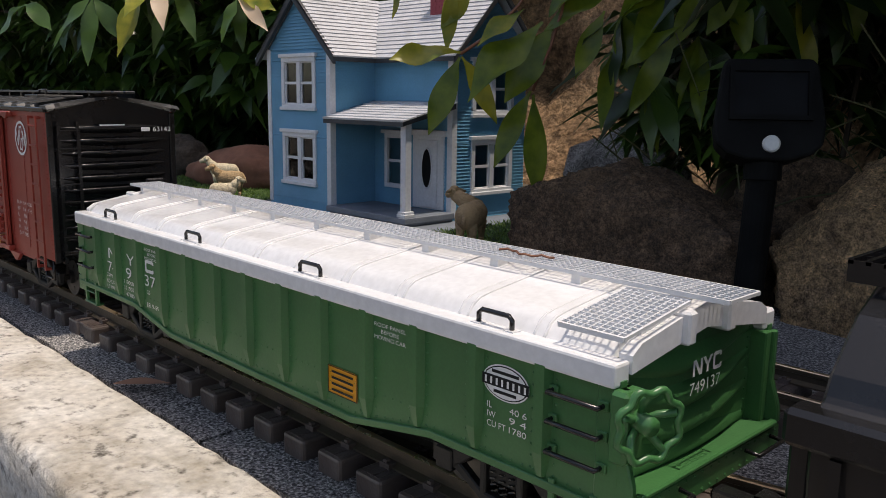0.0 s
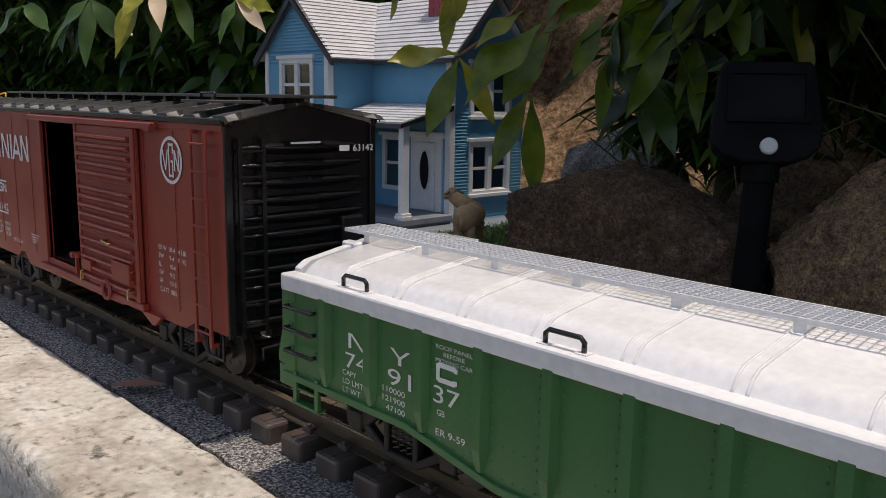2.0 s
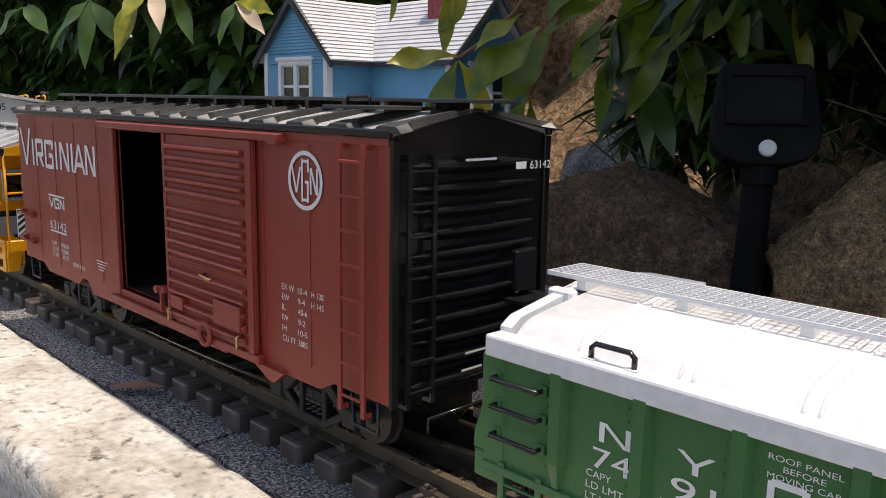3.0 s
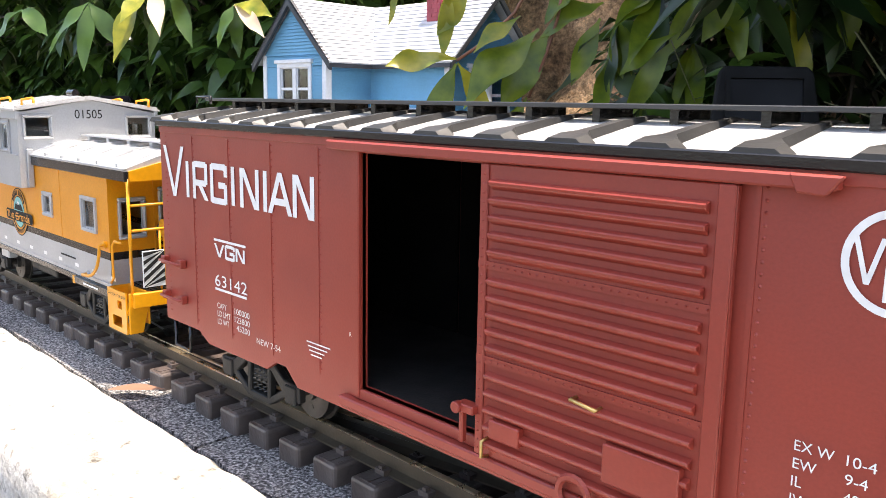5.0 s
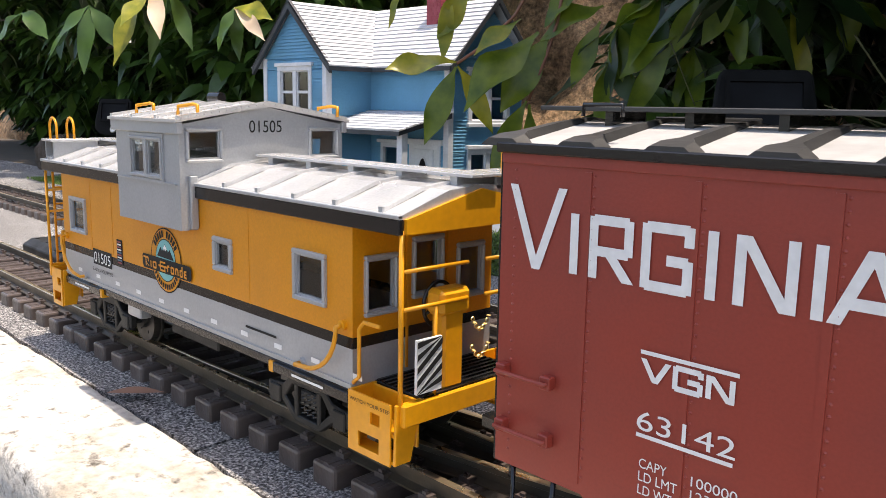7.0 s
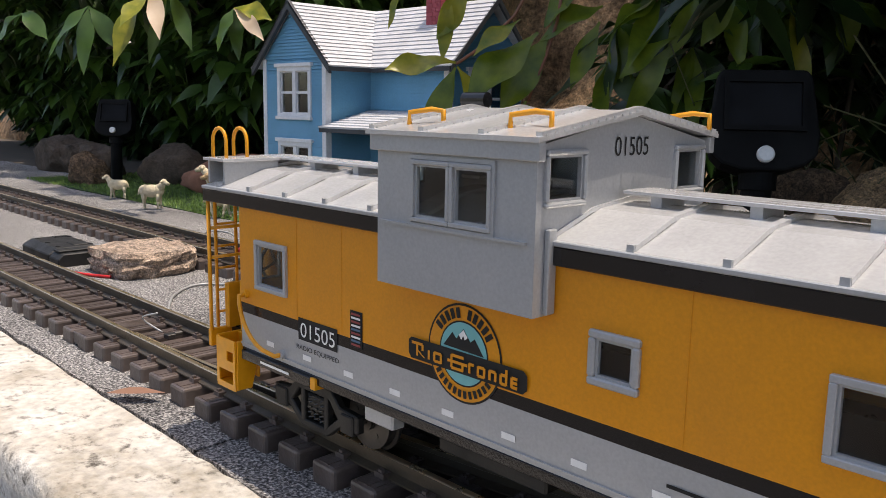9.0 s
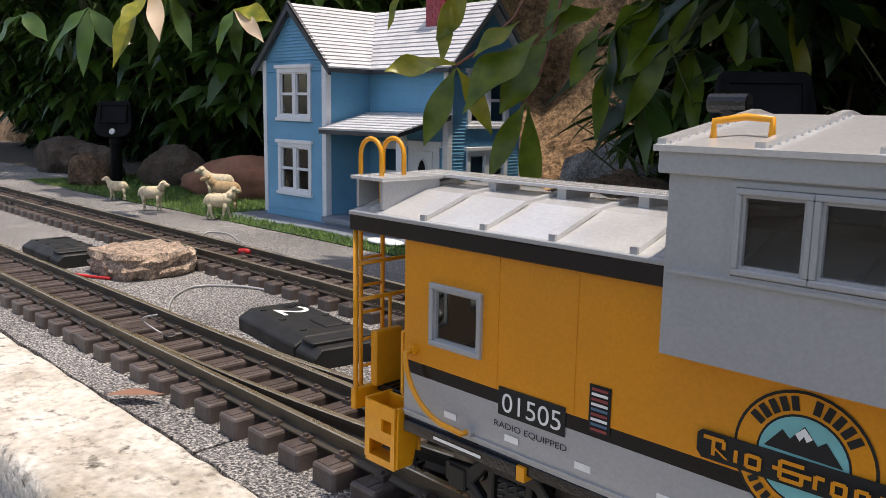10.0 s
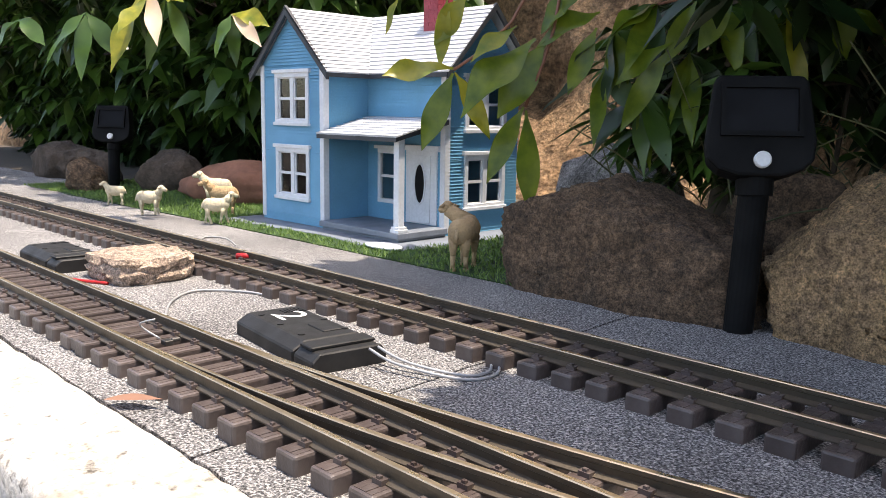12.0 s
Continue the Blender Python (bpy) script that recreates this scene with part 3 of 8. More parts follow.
def coupler(root, x, s, z=0.044, y=0.0):
    bm = B()
    box(bm, x, x + s * 0.016, -0.0035, 0.0035, z - 0.003, z + 0.003)
    prism(bm, [(x + s * 0.014, -0.006), (x + s * 0.026, -0.007), (x + s * 0.028, -0.002), (x + s * 0.021, -0.001), (x + s * 0.021, 0.003), (x + s * 0.027, 0.006), (x + s * 0.014, 0.006)], "z", z - 0.0055, z + 0.0055)
    part("coupler", bm, M_BLACK, root, "black knuckle coupler", 0.0008).matrix_basis = pose(0, y, 0)


def grab(root, pts, r, material, name="grab_iron", label=""):
    return part(name, tube(B(), pts, r, 8), material, root, label, smooth=True)


def rivets(root, pts, place, material, r=0.00055, name="riveting"):
    bm = B()
    for u, v in pts:
        c = [bm.verts.new(place(u + r * math.cos(a), v + r * math.sin(a), 0)) for a in [k * math.tau / 6 for k in range(6)]]
        top = bm.verts.new(place(u, v, -0.0005))
        for k in range(6):
            bm.faces.new((c[k], c[(k + 1) % 6], top))
    ob = part(name, bm, material, root, merge=False)
    return tagged(ob, kind="stuff")


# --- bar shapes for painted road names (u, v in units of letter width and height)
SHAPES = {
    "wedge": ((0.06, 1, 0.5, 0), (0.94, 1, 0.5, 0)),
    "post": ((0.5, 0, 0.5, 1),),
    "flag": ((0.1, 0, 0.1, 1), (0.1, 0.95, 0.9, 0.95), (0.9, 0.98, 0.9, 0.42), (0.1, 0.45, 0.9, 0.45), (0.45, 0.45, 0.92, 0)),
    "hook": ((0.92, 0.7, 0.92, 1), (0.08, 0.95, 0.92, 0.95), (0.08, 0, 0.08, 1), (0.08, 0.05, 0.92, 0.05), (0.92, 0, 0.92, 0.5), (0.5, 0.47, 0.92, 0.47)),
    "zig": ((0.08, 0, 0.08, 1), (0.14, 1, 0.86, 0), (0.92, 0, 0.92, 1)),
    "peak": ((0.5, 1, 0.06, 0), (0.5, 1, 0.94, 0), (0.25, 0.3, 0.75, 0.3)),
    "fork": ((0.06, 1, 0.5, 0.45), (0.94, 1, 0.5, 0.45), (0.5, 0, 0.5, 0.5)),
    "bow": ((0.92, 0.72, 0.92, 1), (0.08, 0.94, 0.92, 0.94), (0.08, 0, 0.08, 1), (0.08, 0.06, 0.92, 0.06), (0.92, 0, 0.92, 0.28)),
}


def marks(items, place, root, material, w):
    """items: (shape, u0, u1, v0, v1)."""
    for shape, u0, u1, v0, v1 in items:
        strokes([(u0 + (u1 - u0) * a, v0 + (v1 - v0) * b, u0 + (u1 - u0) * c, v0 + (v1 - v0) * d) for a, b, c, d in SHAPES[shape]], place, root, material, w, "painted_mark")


def ladder(root, x0, x1, z0, z1, n, place, material, r=0.0007, label="", stand=0.004):
    bm = B()
    for u in (x0, x1):
        brick(bm, u - 0.0011, u + 0.0011, z0, z1, place, -stand, -stand + 0.0012)
        for v in (z0 + 0.001, z1 - 0.001):
            brick(bm, u - 0.0010, u + 0.0010, v - 0.0010, v + 0.0010, place, -stand + 0.0011, 0.0003)
    for k in range(n):
        v = z0 + (z1 - z0) * (k + 0.5) / n
        tube(bm, [place(x0, v, -stand + 0.0003), place(x1, v, -stand + 0.0003)], r, 6)
    return part("ladder", bm, material, root, label, merge=False)


# ---------------------------------------------------------------- boxcar
BODY_Y = TY - 0.005     # the bodies stand a little towards the kerb side


def boxcar():
    root = thing("boxcar", pose(-0.805, BODY_Y, 0), "oxide red boxcar, white lettering, half-open sliding door, black ends", "railway car", "train cars")
    hw, hl = 0.0455, 0.2075
    top = 0.1615
    P = near(-hw)
    F = lambda u, v, d: (u, hw - d, v)
    door0, door1 = -0.037, 0.030
    # near side with its stepped sill
    zs = [0.060, top]
    holes = [(door0, door1, 0.062, 0.156)]
    bm = panel(B(), [-hl, hl], [0.060, top], holes, P, 0.0025)
    sill = [(-hl, 0.060), (-hl, 0.0575), (-0.172, 0.0575), (-0.162, 0.0525), (-0.108, 0.0525), (-0.100, 0.0575), (-0.092, 0.0575), (-0.083, 0.0500),
            (0.083, 0.0500), (0.092, 0.0575), (0.100, 0.0575), (0.108, 0.0525), (0.162, 0.0525), (0.172, 0.0575), (hl, 0.0575), (hl, 0.060)]
    prism(bm, sill, "y", -hw, -hw + 0.0025)
    part("side_wall", bm, M_RED, root, "oxide red riveted side")
    bm = panel(B(), [-hl, hl], [0.060, top], [(-0.0703, -0.0697, 0.064, 0.150)], F, 0.0025)
    prism(bm, sill, "y", hw - 0.0025, hw)
    part("side_wall", bm, M_RED, root)
    slab("floor", (-hl + 0.001, hl - 0.001, -hw + 0.0025, hw - 0.0025, 0.0575, 0.0615), M_MATT, root, "dark floor")
    slab("centre_sill", (-0.19, 0.19, -0.010, 0.010, 0.047, 0.0575), M_MATT, root)
    # far lining coloured near black for the shade behind the open door
    slab("inner_lining", (-hl + 0.003, -0.0708, hw - 0.0045, hw - 0.003, 0.062, top), M_UNLIT, root, "lining of the far wall, coloured black for the unlit inside")
    slab("inner_lining", (-0.0692, hl - 0.003, hw - 0.0045, hw - 0.003, 0.062, top), M_UNLIT, root)
    # ribs on the side
    for i, u in enumerate((-0.174, -0.139, -0.103, -0.067)):
        part("panel_seam", brick(B(), u - 0.0012, u + 0.0012, 0.0605, 0.157, P, -0.0003, 0.0), M_RED, root)
    for u in (0.1555, 0.120):
        part("panel_seam", brick(B(), u - 0.0008, u + 0.0008, 0.0605, 0.157, P, -0.0003, 0.0), M_RED, root)
    pts = []
    for u in (-0.174, -0.139, -0.103, -0.067, 0.120, 0.1555, -0.2040, 0.2005):
        pts += [(u + 0.0022, 0.063 + 0.0031 * k) for k in range(31)]
    rivets(root, pts, P, M_RED, 0.0006)
    rivets(root, [(-0.2 + 0.0035 * k, 0.1595) for k in range(115)], P, M_RED, 0.0004)
    slab("top_chord", (-hl, hl, -hw - 0.0008, -hw, 0.158, 0.162), M_RED, root, bevel=0.0003)
    # door posts, tracks
    slab("door_post", (door0 - 0.0045, door0, -hw - 0.0022, -hw + 0.002, 0.0585, 0.157), M_RED, root, bevel=0.0004)
    slab("door_track", (-0.055, 0.140, -hw - 0.0045, -hw, 0.1568, 0.1605), M_RED, root, "upper door track", 0.0006)
    bm = B()
    prism(bm, [(0.129, 0.1605), (0.142, 0.1605), (0.138, 0.1555), (0.131, 0.1560)], "y", -hw - 0.0054, -hw - 0.0035)
    part("track_stop", bm, M_RED, root, bevel=0.0005)
    slab("lower_track", (-0.048, 0.120, -hw - 0.0045, -hw, 0.0535, 0.0575), M_RED, root, "lower door track", 0.0006)
    slab("door_sill", (door0 - 0.004, door1 + 0.004, -hw - 0.0015, -hw + 0.004, 0.0578, 0.0620), M_RED, root, bevel=0.0004)
    bm = B()
    prism(bm, [(0.112, 0.0535), (0.138, 0.0535), (0.130, 0.0475), (0.126, 0.0475)], "y", -hw - 0.0025, -hw)
    part("corner_brace", bm, M_RED, root)
    # sliding door, shifted open: pressed ribs in three panels
    d0, d1 = 0.0285, 0.116
    door = part("sliding_door", brick(B(), d0, d1, 0.0575, 0.1565, P, -0.0030, -0.0008), M_RED, root, "ribbed sliding door pushed half open", 0.0004)
    for a, b, n in ((0.1255, 0.1535, 5), (0.0935, 0.1215, 5), (0.0600, 0.0895, 5)):
        for k in range(n):
            v = a + (b - a) * (k + 0.5) / n
            bm = B()
            prism(bm, [(-hw - 0.003, v - 0.0026), (-hw - 0.0054, v - 0.0009), (-hw - 0.0058, v + 0.0004), (-hw - 0.003, v + 0.0012)], "x", d0 + 0.005, d1 - 0.007)
            part("rib", bm, M_RED, door, bevel=0.0003)
    for v in (0.1235, 0.0915):
        part("door_rail", brick(B(), d0, d1, v - 0.0013, v + 0.0013, P, -0.0036, -0.003), M_RED, door)
    part("door_stile", brick(B(), d1 - 0.0048, d1, 0.0575, 0.1565, P, -0.0042, -0.003), M_RED, door, bevel=0.0004)
    part("door_stile", brick(B(), d0, d0 + 0.0035, 0.0575, 0.1565, P, -0.0038, -0.003), M_RED, door, bevel=0.0004)
    rivets(door, [(d0 + 0.0018, 0.06 + 0.003 * k) for k in range(32)] + [(d0 + 0.004 + 0.003 * k, w) for k in range(27) for w in (0.1235, 0.0915)] + [(d1 - 0.002, 0.06 + 0.003 * k) for k in range(32)],
           near(-hw - 0.0038), M_RED, 0.0004)
    for u0, u1, v0, v1 in ((0.037, 0.050, 0.066, 0.0725), (0.082, 0.107, 0.0665, 0.0785)):
        part("placard_board", brick(B(), u0, u1, v0, v1, P, -0.0062, -0.003), M_RED, door, bevel=0.0004)
    grab(door, [(0.070, -hw - 0.0030, 0.0885), (0.070, -hw - 0.0062, 0.0885), (0.079, -hw - 0.0062, 0.0875), (0.079, -hw - 0.0030, 0.0875)], 0.0007, M_BRASS, "door_handle", "small brass handle")
    for u in (0.0345, 0.1045):
        grab(door, [(u, -hw - 0.003, 0.0645), (u, -hw - 0.0065, 0.0640), (u, -hw - 0.0065, 0.0585), (u, -hw - 0.003, 0.0580)], 0.0006, M_BRASS, "door_pin", "brass pin")
    bm = tube(B(), [(0.072 + 0.0055 * math.cos(a), -hw - 0.0055, 0.0585 + 0.0055 * math.sin(a)) for a in [k * math.tau / 16 for k in range(16)]], 0.0013, 6, True)
    part("door_ring", bm, M_RED, door)
    bm = box(B(), 0.0215, 0.0300, -hw - 0.0065, -hw - 0.0015, 0.0715, 0.0745)
    box(bm, 0.0225, 0.0245, -hw - 0.0055, -hw - 0.003, 0.060, 0.072)
    disc(bm, (0.0228, -hw - 0.0065, 0.073), "y", 0.0022, 0.003, 10)
    part("door_latch", bm, M_RED, root, bevel=0.0004)
    # ladders and grab irons
    ladder(root, 0.181, 0.196, 0.050, 0.1585, 8, P, M_RED, label="red side ladder")
    for v in (0.0905, 0.0715):
        grab(root, [(-0.2045, -hw, v), (-0.2045, -hw - 0.0045, v), (-0.184, -hw - 0.0045, v), (-0.184, -hw, v)], 0.0008, M_RED)
        for u in (-0.2035, -0.185):
            part("grab_bracket", brick(B(), u - 0.002, u + 0.002, v - 0.0022, v + 0.0022, P, -0.0035, 0), M_RED, root, bevel=0.0004)
    # ends with pressed ribs
    for s in (-1, 1):
        E = end_face(s * hl, s)
        poly = [(-hw + 0.0026, 0.0575), (hw - 0.0026, 0.0575), (hw - 0.0026, 0.162), (0.0, 0.1715), (-hw + 0.0026, 0.162)]
        bm = prism(B(), poly, "x", *sorted((s * (hl - 0.003), s * (hl + 0.0004))))
        end = part("end_wall", bm, M_BLACK, root, "black end wall with pressed horizontal ribs")
        for k in range(11):
            v = 0.0635 + 0.0087 * k
            half = hw - 0.0075
            bm = B()
            n = 12
            prev = None
            for i in range(n + 1):
                f = i / n
                u = -half + 2 * half * f
                fat = max(0.12, math.sin(math.pi * f) ** 0.5)
                cur = [bm.verts.new(E(u, v + dv * fat, d)) for dv, d in ((-0.0046, 0.0), (-0.0030, -0.0022 * fat), (-0.0012, -0.0048 * fat), (0.0002, -0.0058 * fat), (0.0013, -0.0050 * fat), (0.0021, -0.0020 * fat), (0.0024, 0.0))]
                if prev:
                    for a in range(6):
                        bm.faces.new((prev[a], prev[a + 1], cur[a + 1], cur[a]))
                prev = cur
            part("rib", bm, M_BLACK, end, smooth=True)
        for u in (-hw - 0.0006 if s > 0 else -hw + 0.0012, hw - 0.0034):
            part("corner_post", brick(B(), u, u + 0.004, 0.0565, 0.161, E, -0.0022, -0.0003), M_BLACK, end, bevel=0.0004)
        rivets(end, [(-hw + 0.006 + 0.006 * k, 0.163) for k in range(16)], E, M_BLACK, 0.0006)
        ladder(end, -hw + 0.006, -hw + 0.019, 0.056, 0.155, 8, E, M_BLACK, label="black end ladder", stand=0.005)
        if s > 0:
            lettering("63142", 0.027, 0.1475, 0.0034, end_face(s * hl + 0.0062, s), end, M_WHITE, 0.0135)
            strokes([(0.018, 0.1492, 0.0245, 0.1492)], end_face(s * hl + 0.0062, s), end, M_WHITE, 0.0030, "painted_mark")
            strokes([(-0.012, 0.1525, 0.006, 0.1526), (-0.012, 0.0665, 0.0, 0.0665), (-0.010, 0.0735, 0.012, 0.0735)], end_face(s * hl + 0.0062, s), end, M_WHITE, 0.0010, "painted_mark")
            part("running_platform", brick(B(), 0.016, 0.038, 0.0905, 0.0925, E, -0.014, 0), M_BLACK, end, bevel=0.0003)
            part("brake_housing", brick(B(), 0.020, 0.034, 0.094, 0.113, E, -0.007, 0), M_BLACK, end, bevel=0.001)
        grab(end, [E(-0.030, 0.044, -0.006), E(-0.030, 0.050, -0.006), E(0.030, 0.050, -0.006)], 0.0008, M_BLACK, "uncoupling_lever")
        # corner step under the near side
        grab(root, [(s * 0.183, -hw + 0.001, 0.057), (s * 0.184, -hw + 0.001, 0.0435), (s * 0.200, -hw + 0.001, 0.0435), (s * 0.200, -hw + 0.001, 0.057)], 0.0009, M_BLACK, "step_iron", "black corner step")
        grab(root, [(s * 0.183, hw - 0.001, 0.057), (s * 0.184, hw - 0.001, 0.0435), (s * 0.200, hw - 0.001, 0.0435), (s * 0.200, hw - 0.001, 0.057)], 0.0009, M_BLACK, "step_iron")
    # roof: pale worn panels between raised black ribs
    eave, ridge = 0.1635, 0.1715
    bm = B()
    prism(bm, [(-hw - 0.0015, eave - 0.0018), (hw + 0.0015, eave - 0.0018), (hw + 0.0015, eave), (0, ridge), (-hw - 0.0015, eave)], "x", -hl + 0.0006, hl - 0.0006)
    roof = part("roof", bm, M_ROOFTOP, root, "dusty grey roof panels between black ribs")
    slab("roof_edge", (-hl - 0.0015, hl + 0.0015, -hw - 0.0022, -hw + 0.0005, 0.1612, 0.1645), M_BLACK, roof, "black roof edge", 0.0005)
    slab("roof_edge", (-hl - 0.0015, hl + 0.0015, hw - 0.0005, hw + 0.0022, 0.1612, 0.1645), M_BLACK, roof, "", 0.0005)
    n = 14
    for k in range(n + 1):
        u = -hl + 2 * hl * k / n
        bm = B()
        for s in (-1, 1):
            rows = []
            for f, h, w in ((0.0, 0.0022, 0.0085), (0.12, 0.0026, 0.0085), (0.22, 0.0026, 0.0035), (0.6, 0.0024, 0.0026), (1.0, 0.0010, 0.0016)):
                y = s * (hw + 0.0018) * (1 - f)
                z = eave + (ridge - eave) * f
                rows.append([bm.verts.new((u + a, y, z + b)) for a, b in ((-w, -0.0002), (-w * 0.6, h), (w * 0.6, h), (w, -0.0002))])
            for A, C in zip(rows, rows[1:]):
                for i in range(3):
                    bm.faces.new((A[i], A[i + 1], C[i + 1], C[i]))
            bm.faces.new(rows[0])
        part("roof_rib", bm, M_GRIME, roof)
        if k < n:
            m = u + hl / n
            bm = box(B(), m - 0.0015, m + 0.0015, -0.010, 0.010, ridge - 0.002, 0.1745)
            part("board_bracket", bm, M_BLACK, roof)
    for y in (-0.0085, 0.0, 0.0085):
        slab("roof_board", (-hl - 0.013, hl + 0.013, y - 0.0036, y + 0.0036, 0.1745, 0.1762), M_GRIME, roof, "black roof walk board", 0.0003)
    for s in (-1, 1):
        slab("lateral_board", (s * 0.176 - 0.013, s * 0.176 + 0.013, -s * 0.040 - 0.0, -s * 0.0125, 0.1715, 0.1730) if s < 0 else (0.163, 0.189, -0.044, -0.0125, 0.1715, 0.1730), M_GRIME, roof, "lateral walk board", 0.0003)
        y = -0.036
        grab(roof, [(s * 0.170, y, 0.173), (s * 0.170, y, 0.1765), (s * 0.184, y, 0.1765), (s * 0.184, y, 0.173)], 0.0007, M_BLACK)
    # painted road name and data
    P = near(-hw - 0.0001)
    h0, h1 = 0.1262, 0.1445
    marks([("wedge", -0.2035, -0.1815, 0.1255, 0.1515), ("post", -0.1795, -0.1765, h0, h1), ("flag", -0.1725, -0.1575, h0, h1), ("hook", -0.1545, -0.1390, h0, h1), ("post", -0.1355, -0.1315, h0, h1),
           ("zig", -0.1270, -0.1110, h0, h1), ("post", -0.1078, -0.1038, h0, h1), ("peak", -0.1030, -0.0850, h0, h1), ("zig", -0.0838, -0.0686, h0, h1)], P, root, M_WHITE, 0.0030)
    strokes([(-0.153, 0.1078, -0.1235, 0.1078), (-0.153, 0.0832, -0.1235, 0.0832)], P, root, M_WHITE, 0.0012, "painted_mark")
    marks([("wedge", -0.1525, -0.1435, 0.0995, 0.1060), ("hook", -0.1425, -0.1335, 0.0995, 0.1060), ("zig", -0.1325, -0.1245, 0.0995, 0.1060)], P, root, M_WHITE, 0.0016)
    lettering("63142", -0.153, 0.0848, 0.0058, P, root, M_WHITE, 0.0300)
    for i, (a, b) in enumerate((("CAPY", "100000"), ("LD LMT", "123800"), ("LD WT", "45200"))):
        v = 0.0735 - 0.0040 * i
        lettering(a, -0.1515, v, 0.0029, P, root, M_WHITE, (0.009, 0.0125, 0.011)[i])
        lettering(b, (-0.1350, -0.1350, -0.1335)[i], v, 0.0029, P, root, M_WHITE, (0.0135, 0.0135, 0.012)[i])
    lettering("NEW 7-54", -0.1155, 0.0632, 0.0029, P, root, M_WHITE, 0.0200)
    lettering("R", -0.0450, 0.0820, 0.0018, P, root, M_WHITE)
    strokes([(-0.075 + 0.001 * k, 0.0735 - 0.0018 * k, -0.058 - 0.002 * k, 0.0735 - 0.0018 * k) for k in range(4)], P, root, M_WHITE, 0.0006, "fine_print")
    # round emblem
    c, rr = (0.1535, 0.1415), 0.0125
    bm = B()
    for k in range(40):
        a0, a1 = k * math.tau / 40, (k + 1) * math.tau / 40
        flat(bm, [(c[0] + r * math.cos(a), c[1] + r * math.sin(a)) for r, a in ((rr, a0), (rr, a1), (rr - 0.0019, a1), (rr - 0.0019, a0))], P, 0.0004)
    part("emblem", bm, M_WHITE, root, "white ring emblem", merge=False)
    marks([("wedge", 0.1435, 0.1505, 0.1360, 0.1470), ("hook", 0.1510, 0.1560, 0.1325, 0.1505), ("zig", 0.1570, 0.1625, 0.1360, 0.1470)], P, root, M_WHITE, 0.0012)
    for i, (a, b, d) in enumerate((("EX W", "10-4", "H 138"), ("EW", "9-4", "H 145"), ("IL", "40-6", ""), ("IW", "9-2", ""), ("IH", "10-5", ""), ("CU FT", "3885", ""))):
        v = 0.0920 - 0.0047 * i
        lettering(a, 0.1345, v, 0.0027, P, root, M_WHITE)
        lettering(b, 0.1470, v, 0.0027, P, root, M_WHITE, 0.0068 if len(b) > 3 else 0.0052)
        if d:
            lettering(d, 0.1570, v, 0.0027, P, root, M_WHITE, 0.0088)
    for x in (-0.137, 0.137):
        truck(root, x, y=TY - BODY_Y)
    coupler(root, hl, 1, y=TY - BODY_Y)
    coupler(root, -hl, -1, y=TY - BODY_Y)
    return root


# ---------------------------------------------------------------- covered gondola
GONDOLA_Y = TY - 0.004


